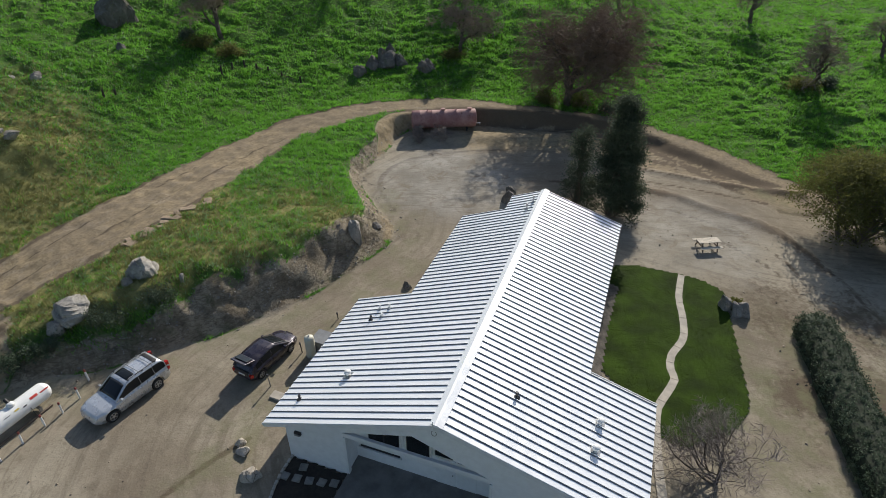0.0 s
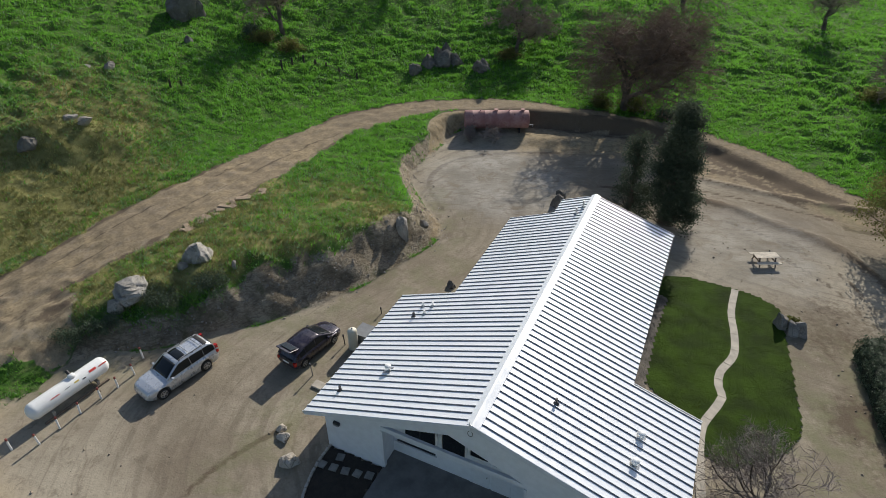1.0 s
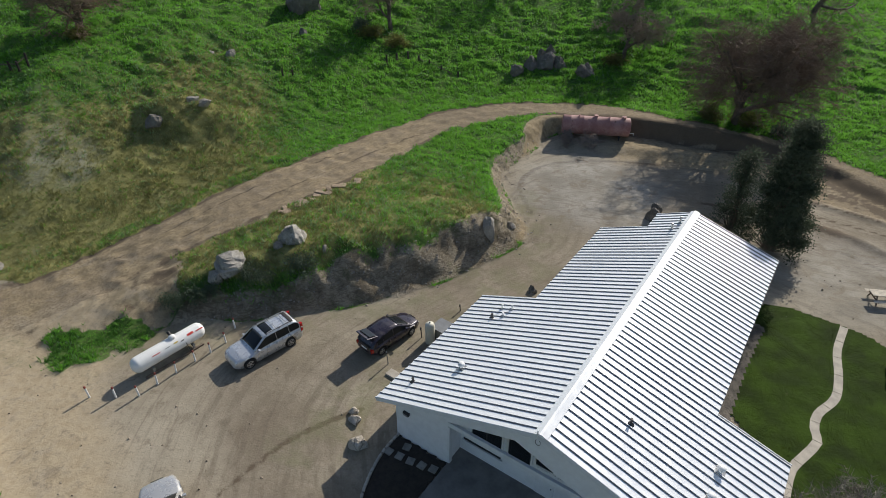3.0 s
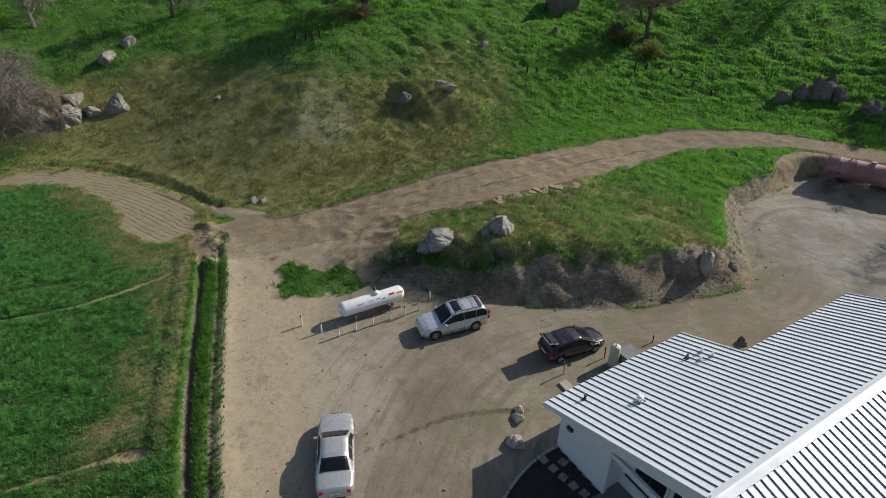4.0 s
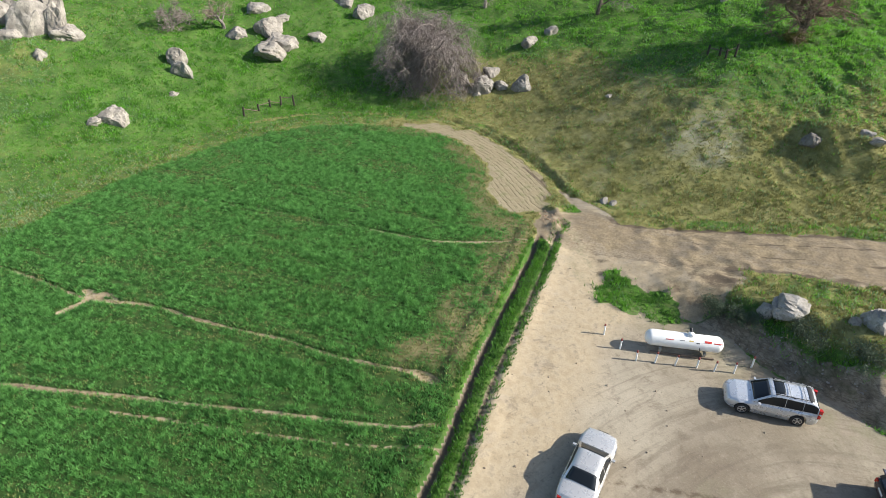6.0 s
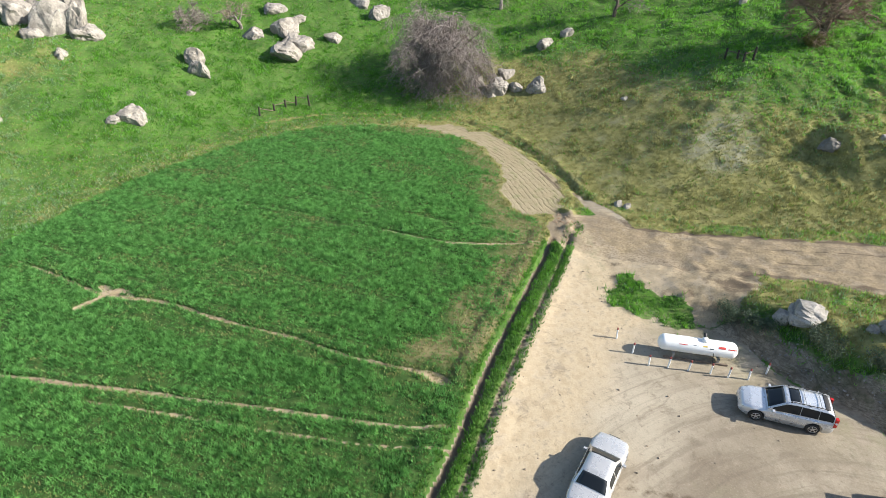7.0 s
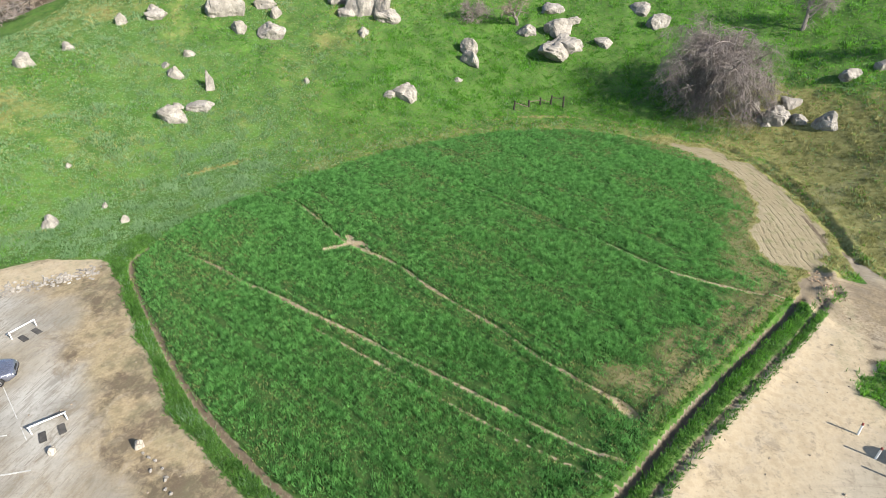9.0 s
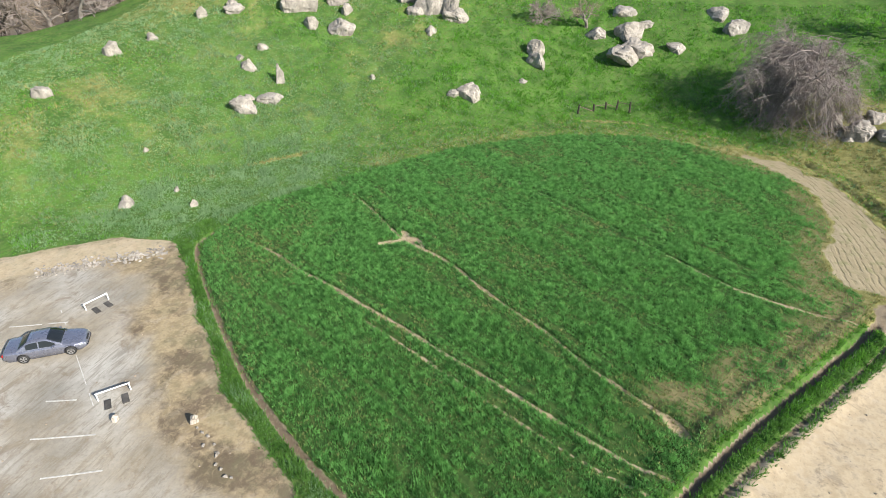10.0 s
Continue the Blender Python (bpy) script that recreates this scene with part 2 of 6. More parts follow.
    hit = np.zeros(x.shape, bool)
    for a, b in zip(line, np.roll(line, -1, axis=0)):
        if a[1] != b[1]:
            hit ^= ((a[1] > y) != (b[1] > y)) & (x < (b[0] - a[0]) * (y - a[1]) / (b[1] - a[1]) + a[0])
    return hit


# foot of the cut bank: x, y, height of the ground above it, width of its slope
FOOT = curve_through((
    (-41, 20.5, .1, 3), (-36, 21, .2, 3), (-31.5, 19.5, .6, 4), (-26.5, 22.8, 1.2, 4), (-23.9, 25, 2.0, 4), (-21.2, 25.6, 2.6, 4.5),
    (-17.7, 27.4, 3.1, 4.5), (-14, 29.6, 3.3, 4.5), (-10.5, 32.4, 3.3, 4), (-7.1, 36.3, 3.0, 4), (-4.2, 41.2, 2.2, 3), (-5.2, 44.5, 1.7, 2.5),
    (-7, 48, 1.6, 2.2), (-8.2, 53, 1.6, 2), (-6.4, 58.5, 1.7, 2), (-4.8, 63.4, 2.0, 1.0), (0, 65.2, 2.2, .8), (5, 65.4, 2.2, .8), (10.7, 64.4, 2.1, .9),
    (17, 63.6, 1.6, 1.2), (22.5, 60.5, .9, 2), (29, 52.5, .4, 2), (34, 46, .2, 2)))
HILL = curve_through((
    (120, -600), (30, -140), (-8, -75), (-18, -58), (-27.5, -48), (-34, -43), (-44, -40), (-53, -32.5), (-62, -18.2), (-71, -9), (-73, 1), (-70, 12), (-65, 20), (-54, 22.8),
    (-48, 23.3), (-42.5, 25.5), (-38.8, 29), (-34.8, 36), (-30, 46.5), (-24.7, 57), (-19, 65), (-10, 69.8), (0, 71.2), (8, 69.6),
    (15, 67), (23.6, 64.2), (28, 58), (33, 51), (45, 45), (80, 40)))
UPLAND = np.vstack([FOOT[:, :2], [(80, 40), (900, 40), (900, 900), (-900, 900), (-900, -900), (120, -900), (120, -600), (30, -140), (-8, -75)], [(-18, -58), (-27.5, -48), (-34, -43), (-44, -40), (-53, -32.5), (-62, -18.2), (-71, -9), (-73, 1), (-70, 12), (-65, 20),
                     (-54, 22.8), (-48, 23.3)]])
HILLSIDE = np.vstack([HILL, [(900, 40), (900, 900), (-900, 900), (-900, -900), (120, -900)]])
TRENCH = curve_through(((-39.0, 17.4), (-36.5, 15.8), (-31.5, 12.3), (-25.3, 8.1), (-19.5, 4.6), (-17.1, 2.9), (-8, -4)))
GULLY = curve_through(((-40.6, 20.2), (-39.0, 19.0), (-33.8, 15.6), (-26.5, 10.5), (-20.8, 6.7), (-17.2, 4.5), (-7, -2.3)))
ROAD_EDGE = curve_through(((17, 51.2), (18.9, 50.1), (22.2, 48.4), (24.5, 46), (27.5, 43.7), (28.9, 40.5), (29.6, 35.8), (29.7, 29.4)))
ROAD_BACK = curve_through(((17, 55.6), (20.1, 54.5), (23.7, 52.9), (28.5, 50.7), (34, 48.5)))
EDGE_FURROW = curve_through(((-33.3, -33.5), (-31.3, -33.5), (-29.2, -31.8), (-25.4, -27.4), (-20.0, -20.6), (-16.2, -14.2), (-14.6, -10.6), (-11, -4)))


def hummocks(x, y):
    """Low on the tops of the grass hummocks, high in the hollows between."""
    return np.abs(rough(x * .75, y * 1.25, 1.5, 16, 2)) ** .7


def land(x, y):
    """Height of the bare ground at x, y."""
    x, y = np.asarray(x, float), np.asarray(y, float)
    d, more = far_from(x, y, FOOT)
    more = blended(x, y, FOOT)
    up = inside(x, y, UPLAND)
    craggy = np.clip(more[..., 0] / 3, 0, 1)
    width = more[..., 1] * (1 + 0.25 * rough(x, y, 5, 3))
    k = np.clip(d / width, 0, 1)
    bank = np.where(up, more[..., 0] * (0.55 * k + 0.45 * k * k * (3 - 2 * k)) + craggy * 4 * k * (1 - k)
                    * (1.0 * (0.62 - np.abs(rough(x, y, 2.6, 8, 2))) + 0.6 * (0.5 - np.abs(rough(x, y, 1.0, 18, 2)))), 0)
    dh, _ = far_from(x, y, HILL)
    on = inside(x, y, HILLSIDE)
    dh = np.where(on, dh, 0)
    bearing = np.degrees(np.arctan2(-x, y))
    crest = ease(124, 146, bearing) + (bearing < -60)
    slope = (0.36 - 0.23 * ease(-6, -24, bearing)) * dh * dh / (dh + 5)
    high = 60 * (1 - np.exp(-slope / 60))
    west = np.maximum(slope - np.where(dh > 10, 0.0063 * (dh - 10) ** 2, 0), -30)
    hill = high * (1 - crest) + west * crest
    swell = ease(2, 25, dh)
    hill = hill + swell * (0.8 * rough(x, y, 22, 5) + 0.22 * rough(x, y, 4, 6))
    terrace = np.sin(6.283 * (hill / 0.62 + 1.3 * rough(x, y, 9, 9)))
    hill = hill + 0.15 * terrace * ease(1, 10, dh) * ease(60, 35, bearing) * ease(-0.4, 0.4, rough(x, y, 17, 12)) + 0.36 * swell * rough(x, y, 2.2, 14, 2) + ease(4, 16, dh) * ease(60, 40, bearing) * 0.34 * (0.45 - np.abs(rough(x, y * 1.25, 2.0, 15, 2)))
    tussock = hummocks(x, y)
    hill = hill + 0.42 * (0.5 - tussock) * ease(2, 9, dh) * ease(58, 40, bearing) * (0.7 + 0.6 * rough(x, y, 10, 18))
    hump = np.exp(-(((x + 40.9) / 3.6) ** 2 + ((y - 47.3) / 2.6) ** 2) ** 1.6) + .7 * np.exp(-(((x + 37.6) / 3) ** 2 + ((y - 49.6) / 2.2) ** 2) ** 1.4)
    hill = hill + 1.9 * hump * (1 + .25 * rough(x, y, 1.6, 20, 2))
    flat = 0.06 * rough(x, y, 9, 1) + 0.015 * rough(x, y, 1.2, 2)
    far_down = -14 * ease(120, 320, np.hypot(x, y)) * (~on)
    t, _ = close_to(x, y, TRENCH, 12)
    t = t + .14 * rough(x, y, 2.2, 37, 2)
    g, _ = close_to(x, y, GULLY, 12)
    f, _ = close_to(x, y, EDGE_FURROW)
    kerb = np.minimum(close_to(x, y, ROAD_EDGE, 12)[0], close_to(x, y, ROAD_BACK, 12)[0] * 1.2)
    spoil = sum(h * np.exp(-((x - a) / r) ** 2 - ((y - b) / r) ** 2) for a, b, r, h in ((-42.6, 20.1, .9, .5), (-41.4, 19.5, .7, .4), (-39.8, 19.2, .8, .5), (-37.4, 17.6, .8, .4))) * (1 + .6 * rough(x, y, .7, 19))
    cut = spoil + 0.22 * np.exp(-(kerb / .55) ** 2) * (1 + .5 * rough(x, y, 3, 23)) - 0.36 * np.exp(-(t / .27) ** 4) - 0.26 * np.exp(-(g / .22) ** 2) - 0.32 * np.exp(-(close_to(x, y, FIELD_DITCH)[0] / .4) ** 2) - 0.25 * np.exp(-(f / .3) ** 2)
    berm = 0.16 * (1 + .8 * rough(x, y, 1.5, 48)) * np.exp(-((t - 1.5) / .8) ** 2) * (g < t + 1.5) * (g < 3.2)
    bank = bank * ease(76, 60, bearing) + 0.45 * ease(60.2, 62, y + 0.5 * rough(x, y, 3, 17)) * ease(-6, -3, x) * ease(24, 17, x) * ~up
    bank = bank + np.where(up & ~on, 0.26 * (0.5 - np.abs(rough(x, y, 1.4, 27, 2)) ** .7) * ease(2, 5, d), 0)
    return bank + hill + flat + far_down + cut + berm


# ---- ground: one sheet out to the horizon ----
YARD = np.array(((-40.5, 21), (-33.7, 15.9), (-26.4, 10.8), (-20.7, 7.0), (-17.1, 4.8), (-9, -0.5), (-11, -8), (-13.8, -12.7), (-16.6, -17.4),
                 (-19.2, -21.7), (-23.5, -27), (-28.3, -32.1), (-30.6, -35.5), (-30, -40), (-23.8, -47), (-10, -62), (90, -60), (90, 38), (45, 44),
                 (34, 48)))
YARD = np.vstack([YARD, FOOT[::-1, :2]])
TRACK = ((-39.5, 20.8, 3.2), (-37, 23.5, 2.6), (-33.6, 28, 3.0), (-29.0, 35, 3.6), (-25.2, 42, 3.8), (-22.0, 50, 3.3), (-18.6, 57.8, 2.7), (-13, 64.2, 2.3),
         (-6, 67.4, 1.9), (2, 67.9, 1.9), (9, 66, 1.8), (15, 64.9, 1.8), (23, 62.4, 2.0), (28.5, 55, 3), (33, 48, 3))
SIDE_TRACK = curve_through(((-37.5, 24.2), (-40.5, 23.9), (-43.5, 22.9), (-46.5, 22.4)))
CROP = curve_through(((-31.6, -32.9), (-36, -33.5), (-44, -29.7), (-55, -22), (-61, -16), (-66, -9), (-68.6, 0.4), (-66, 11), (-61.5, 15.2), (-56.5, 16.6), (-51.5, 16.8), (-48, 15.4),
                      (-45, 15.3), (-42.3, 17.4), (-40, 17.2), (-35.6, 14.3), (-30, 10.4), (-25, 7.2), (-19.9, 4.4), (-10, -3), (-14.6, -10.6), (-20, -20.7),
                      (-25.4, -27.5), (-29.2, -32)), 2.0)
WASHES = [curve_through(p, 0.8) for p in (
    ((-45.3, -27.4, .12), (-41.6, -22.3, .2), (-39.3, -19.5, .26), (-37.9, -17.5, .45), (-36.2, -13.1, .26), (-33.9, -9.7, .24), (-31.9, -6.4, .24), (-30.4, -3.7, .22), (-28, -0.4, .2), (-26.9, 1.7, .2), (-25.6, 4.2, .3)),
    ((-36.7, -19.2, .5), (-37.3, -18.2, .55), (-38.0, -17.5, .4), (-38.9, -17.5, .35)), ((-38.2, -17.8, .45), (-38.4, -16.6, .5), (-37.6, -15.7, .3)),
    ((-33.4, -30.5, .12), (-32.4, -26.8, .2), (-31.2, -24, .26), (-30.5, -21.8, .28), (-29.6, -19.1, .36), (-28.6, -16.4, .28), (-27.4, -12.8, .26), (-26, -9.2, .26), (-24.8, -5.8, .25), (-23.5, -2.5, .27), (-22.3, .6, .24), (-21.5, 3.1, .2), (-21.2, 5, .2)),
    ((-27.3, -16, .12), (-25.9, -12.4, .17), (-24.8, -9.7, .15), (-23.6, -6.7, .12), (-22.4, -3.8, .16), (-20.8, .5, .12), (-19.8, 4.1, .14)),
    ((-52, -11, .35), (-51.3, -10.9, .3)), ((-53.6, -8.9, .25), (-53, -8.3, .25)), ((-51, -9.6, .1), (-49, -5.8, .16), (-45.3, .4, .13), (-41.1, 6.9, .16), (-39.8, 10, .3), (-39.1, 13.2, .28), (-38.6, 16.3, .22)))]
# narrow trodden lines beside them, where the crop stands low and dark
FURROWS = [curve_through(p, 1.2) for p in (
    ((-35.3, -15.8), (-32.7, -10.3), (-30, -5.5), (-27.3, -1.1), (-24.8, 3.9)), ((-50.4, -9.5), (-46.5, -3), (-43, 3), (-40, 8.5), (-37.6, 12.5)),
    ((-34.6, -31), (-31.5, -22), (-26.9, -9.2), (-22, 3)), ((-47.5, -26), (-40, -16.5), (-33, -6.5), (-27, 3.5)), ((-59, -14), (-50, -1), (-43, 10)), ((-29, -29), (-22, -13), (-15, -1)))]
DRIVE = ((2, -8, 0), (-4, 4, 0), (-9.5, 12, 0), (-12.8, 20, 0), (-11, 26.5, 0), (-6, 33.5, 0), (-1, 40, 0), (0.5, 48, 0), (6, 53, 0), (15, 53, 0),
         (24, 49.5, 0), (32, 45.5, 0), (60, 40, 0))


SAND = curve_through(((-18, -49.5), (-23, -44.8), (-27.5, -40), (-29.6, -36.8)))
HEADLAND = np.array(((-67.5, 9.5), (-66.2, 14.8), (-61.8, 18.9), (-55.4, 20.7), (-49.5, 21.6), (-45, 20.8), (-43, 19.3), (-43.4, 16.6), (-45.4, 15.4), (-48.3, 15.6), (-51.5, 16.9), (-56.5, 16.8), (-61, 15.8), (-64.3, 13.0)))
FIELD_DITCH = curve_through(((-69.5, 11), (-68.2, 15.2), (-65, 18), (-58.8, 20.6), (-53.3, 22.0), (-48.8, 22.6), (-45.2, 22.9)))
# bare spoil at the mound's low end, and the rank green patch on it
SCREE = np.array(((-41, 20.5), (-36, 21.8), (-33, 25.6), (-30, 29.8), (-27.4, 28.8), (-26.0, 26.2), (-25.8, 24.0), (-26.6, 22.2), (-31, 18.0), (-36, 19.6)))
GREEN_PATCH = np.array(((-31.4, 18.3), (-32.6, 19.7), (-33.4, 21.7), (-32.0, 21.6), (-29.6, 22.3), (-27.6, 23.4), (-26.2, 22.6), (-26.2, 21.2), (-27.4, 20.0), (-29.2, 18.4)))
# wheel-cut edges, dark ruts and painted scarp shadows: lines and their widths
SCARS = [(curve_through(p, 1.5), w) for p, w in (
    (((-29, 29.6), (-26.3, 32.7), (-23.5, 35.4), (-22.2, 38.5), (-21.2, 42), (-19.8, 46)), .3),
    (((18.9, 50.0), (22.2, 48.3), (24.5, 45.9), (27.5, 43.6), (28.9, 40.4), (29.6, 35.8)), .4), (((20.1, 54.3), (23.7, 52.7), (28.5, 50.5), (34, 48.3)), .3),
    (((-52.5, 20.6), (-48.5, 21.2), (-45.6, 21.2), (-43.6, 20.4)), .2), (((-47, 22.9), (-42.5, 24.9), (-40.1, 25.9), (-38.6, 27.0), (-33.8, 33.2), (-31, 38.8)), .32), (((-68, 15), (-65, 17.9), (-58.8, 20.4), (-53.3, 21.8), (-48.8, 22.3), (-46, 22.4)), .34),
    (((24, 60), (28, 54.5), (32, 49)), .35), (((1, 53.5), (5, 52), (10, 51.8), (14, 51.5)), .22), (((-4.4, 45.5), (-6.3, 51), (-4.5, 56), (1, 58.6), (7, 59.3)), .3),
    (((-30.5, 31), (-26.4, 38), (-23, 45.5), (-19.5, 54), (-14.5, 61)), .1), (((-34, 28.5), (-30, 36.5), (-26.5, 44), (-22.8, 52)), .1), (((-31.6, 38), (-28.2, 45), (-24.4, 53), (-20.4, 60.5), (-13.6, 66.6), (-6, 69.4), (2, 69.9), (9, 68)), .42), (((23.1, 61), (26.5, 56.3), (29.3, 53), (32.4, 50.6)), .26), (((22, 60.4), (25.4, 55.6), (28.6, 52.2)), .22), (((19.5, 57.4), (24, 55.6), (28, 53.6), (32, 51)), .22),
    (((18.5, 52.3), (24, 50.2), (30, 47.2)), .22), (((20.5, 46.2), (24.5, 42.5), (27, 38.2), (27.5, 32)), .22), (((22.5, 41.5), (25.5, 37), (26.8, 30)), .2), (((-16, 12), (-13.5, 17.5), (-10.6, 20.5)), .16), (((3, 44), (1.5, 49), (3.4, 52.6)), .22))]


def with_length(points):
    line = curve_through(points)
    step = np.hypot(*np.diff(line[:, :2], axis=0).T)
    line[:, 2] = np.concatenate([[0], np.cumsum(step)])
    return line


DRIVE_LINE = with_length(DRIVE)
TRACK_LINE = curve_through(TRACK)
TRACK_RUN = with_length(TRACK)


def spread(a, b, step, reach, close, grow=1.25):
    """Even steps from a to b, finer ones within close, and growing ones out to +-reach."""
    v = list(np.arange(a, close[0], step)) + list(np.arange(close[0], close[1], step * .64)) + list(np.arange(close[1], b, step))
    w = step
    while v[-1] < reach:
        w *= grow
        v.append(v[-1] + w)
    w = step
    while v[0] > -reach:
        w *= grow
        v.insert(0, v[0] - w)
    return np.array(v)


def worn_crop(x, y):
    """Yellowed strip of the crop along the ditch and at the field's corner, from 0 to 1."""
    d, _ = close_to(x, y, TRENCH, 12)
    band = ease(6.5, 1.0, d + 3.2 * rough(x, y, 4, 64) + 1.2 * rough(x, y, 1.2, 65)) * ease(-22, -28, x)
    return np.maximum(.85 * band, .7 * np.exp(-((x + 41) / 4) ** 2 - ((y - 14.5) / 2.5) ** 2))


def ground_masks(x, y):
    """Which ground lies where, from 0 to 1."""
    m = {}
    d_track, half = far_from(x, y, TRACK_LINE)
    side, _ = far_from(x, y, SIDE_TRACK)
    foot, foot_more = far_from(x, y, FOOT)
    up = inside(x, y, UPLAND)
    wob = 0.5 * rough(x, y, 3, 21)
    on_track = ease(0.6, -0.6, d_track - half[..., 0] + 1.3 * wob + .5 * rough(x, y, 1.0, 47))
    on_side = 0.8 * ease(0.4, -0.4, side - 0.35 - 0.5 * ease(-47, -42, x) + wob * 0.6)
    in_yard = inside(x, y, YARD)
    edge, _ = far_from(x, y, np.vstack([YARD, YARD[:1]]))
    yard = ease(-0.5, 0.5, np.where(in_yard, edge, -edge) + wob)
    bearing = np.degrees(np.arctan2(-x, y))
    bowl = up * ease(2.6, 1.4, foot + wob) * (bearing < 7) * (y > 40)
    soil = np.maximum.reduce([yard, on_track, on_side, bowl])
    hillside = inside(x, y, HILLSIDE)
    # the tilled headland, the eroded lines in the crop and the bare end of the berm
    crop_in = inside(x, y, CROP)
    crop_edge, _ = far_from(x, y, np.vstack([CROP, CROP[:1]]))
    crop = ease(-0.3, 0.5, np.where(crop_in, crop_edge, -crop_edge) + wob * 0.6)
    tilled, _ = far_from(x, y, np.vstack([HEADLAND, HEADLAND[:1]]))
    tilled = np.where(inside(x, y, HEADLAND), tilled, -tilled)
    headland = 0.85 * ease(-1.0, 1.0, tilled + 1.0 * wob + .8 * rough(x, y, .9, 24)) * ~hillside
    headland = np.maximum(headland, 0.45 * ease(2.2, .4, np.abs(crop_edge - 0.9) + wob) * (~crop_in) * ease(-4, 10, y) * (x < -60) * ~hillside)
    wash = np.zeros(x.shape)
    for line in WASHES:
        d, wide = close_to(x, y, line)
        wash = np.maximum(wash, np.exp(-((d + .05 * rough(x, y, .7, 32)) / np.maximum(wide[..., 0] * 0.68, .1)) ** 2) * (1.05 + 0.45 * rough(x, y, 1.8, 31)))
    blob = [np.exp(-(((x - a) * c + (y - b) * s) / u) ** 2 - (((y - b) * c - (x - a) * s) / v) ** 2) for a, b, u, v, c, s in
            ((-25.1, 4.7, 1.0, .42, .68, .73), (-38.1, -17.2, .9, .6, .5, .87), (-37.0, -18.6, .9, .42, .6, -.8), (-38.9, -17.9, .6, .3, .6, .8), (-41, 19.6, 2.2, .7, .98, .2), (-38.4, 18.3, 1.6, .5, .85, -.5))]
    wash = np.clip(np.maximum(wash, np.max(blob, axis=0) * 1.4), 0, 1)
    m["wash"] = wash + 0
    furrow, _ = close_to(x, y, EDGE_FURROW)
    wash = np.maximum(wash, np.exp(-(furrow / .34) ** 2) * (0.8 + .25 * rough(x, y, 3, 41)))
    gully, _ = close_to(x, y, GULLY, 12)
    wash = np.maximum(wash, 0.7 * np.exp(-(gully / .3) ** 2))
    rim, _ = far_from(x, y, np.vstack([SCREE, SCREE[:1]]))
    scree = ease(-.4, .7, np.where(inside(x, y, SCREE), rim, -rim) + 1.4 * wob + .5 * rough(x, y, 1.2, 43))
    rim, _ = far_from(x, y, np.vstack([GREEN_PATCH, GREEN_PATCH[:1]]))
    m["patch"] = ease(-.5, .6, np.where(inside(x, y, GREEN_PATCH), rim, -rim) - .2 + 1.5 * wob + .8 * rough(x, y, .9, 44))
    scree = scree * (1 - m["patch"])
    litter = ease(108, 114, np.hypot(x, y)) * ease(124, 130, bearing)
    trench, _ = close_to(x, y, TRENCH, 12)
    m["soil"] = np.clip(np.maximum.reduce([soil, headland, wash, litter, scree, ease(.36, .2, trench + .2 * wob)]), 0, 1) * (1 - m["patch"])
    m["till"] = headland * ~in_yard
    bank_side = (trench > .3) * (trench < 3.2) * (gully > trench + 1.4) * (y > -4) * ~up
    m["crop"] = np.maximum(crop, bank_side) * (1 - headland)
    m["ditch"] = ease(.28, .48, np.minimum(trench, 9)) * (trench < 3.4) * (gully < 1.9) * (1 - m["soil"]) * ~up
    dh, _ = far_from(x, y, HILL)
    flank = hillside * ease(25, 30, y) * ease(74, 62, bearing) * ease(27, 39, bearing + 4 * rough(x, y, 7, 66)) * ease(26, 10, dh + 5 * rough(x, y, 8, 67))
    flank = np.maximum(flank, hillside * ease(20, 10, dh) * ease(86, 70, bearing) * ease(40, 60, bearing))
    west = hillside * (0.06 * ease(100, 140, bearing) + 0.06 * ease(80, 105, bearing) + 0.6 * rough(x, y, 12, 61) * ease(85, 105, bearing))
    mound = up * ~hillside * ease(1.5, 3.5, foot) * ease(54, 42, y) * (0.75 + .5 * rough(x, y, 4, 68))
    strip = ease(6, 1, crop_edge) * ~crop_in * (x < -50) * (y < 8) * .5
    worn = worn_crop(x, y) + .5 * bank_side + .95 * ease(4.5, .3, -tilled + 2 * wob)
    m["dry"] = np.clip(np.maximum.reduce([flank * 1.0, west, mound, strip, worn * (crop_in | ((tilled > -4.5) & ~hillside & ~in_yard))]), 0, 1)
    steep = up * ~hillside * ease(1.0, 0.55, foot / (foot_more[..., 1] * 0.85) + .3 * rough(x, y, 3.5, 27)) * ease(0.8, 1.8, foot_more[..., 0]) * ease(14, 19, bearing - 0 * y + 14)
    steep = steep * (1 - .75 * ease(-16, -21, x + 1.5 * rough(x, y, 3, 38)) * ease(.8, 2.2, foot))
    m["cut"] = np.clip(steep * ease(-1, 3, 46 - y) + up * ease(1.6, .9, foot) * (y > 44) * (bearing > 7) * .9, 0, 1)
    m["cut"] = m["cut"] * (1 - scree)
    m["bald"] = ease(4.6, 2.0, np.hypot((x + 47.2) / 1.0, (y - 37.2) / 1.1) + 1.3 * rough(x, y, 1.5, 28)) + .5 * ease(-.1, .4, rough(x, y, 2.6, 45)) * ease(22, 6, np.hypot(x + 50, y - 34)) * hillside
    m["pale"] = np.maximum(yard, .8 * scree) * ease(1.6, -1.6, .745 * x + .667 * y + 7.2 + 1.6 * rough(x, y, 3.5, 49)) * ease(-7, 0, y)
    m["pale"] = np.clip(np.maximum(m["pale"], 1.0 * ease(1.9, 1.0, close_to(x, y, SAND)[0] + wob)), 0, 1)
    lot = ease(-9, -13, y) * yard
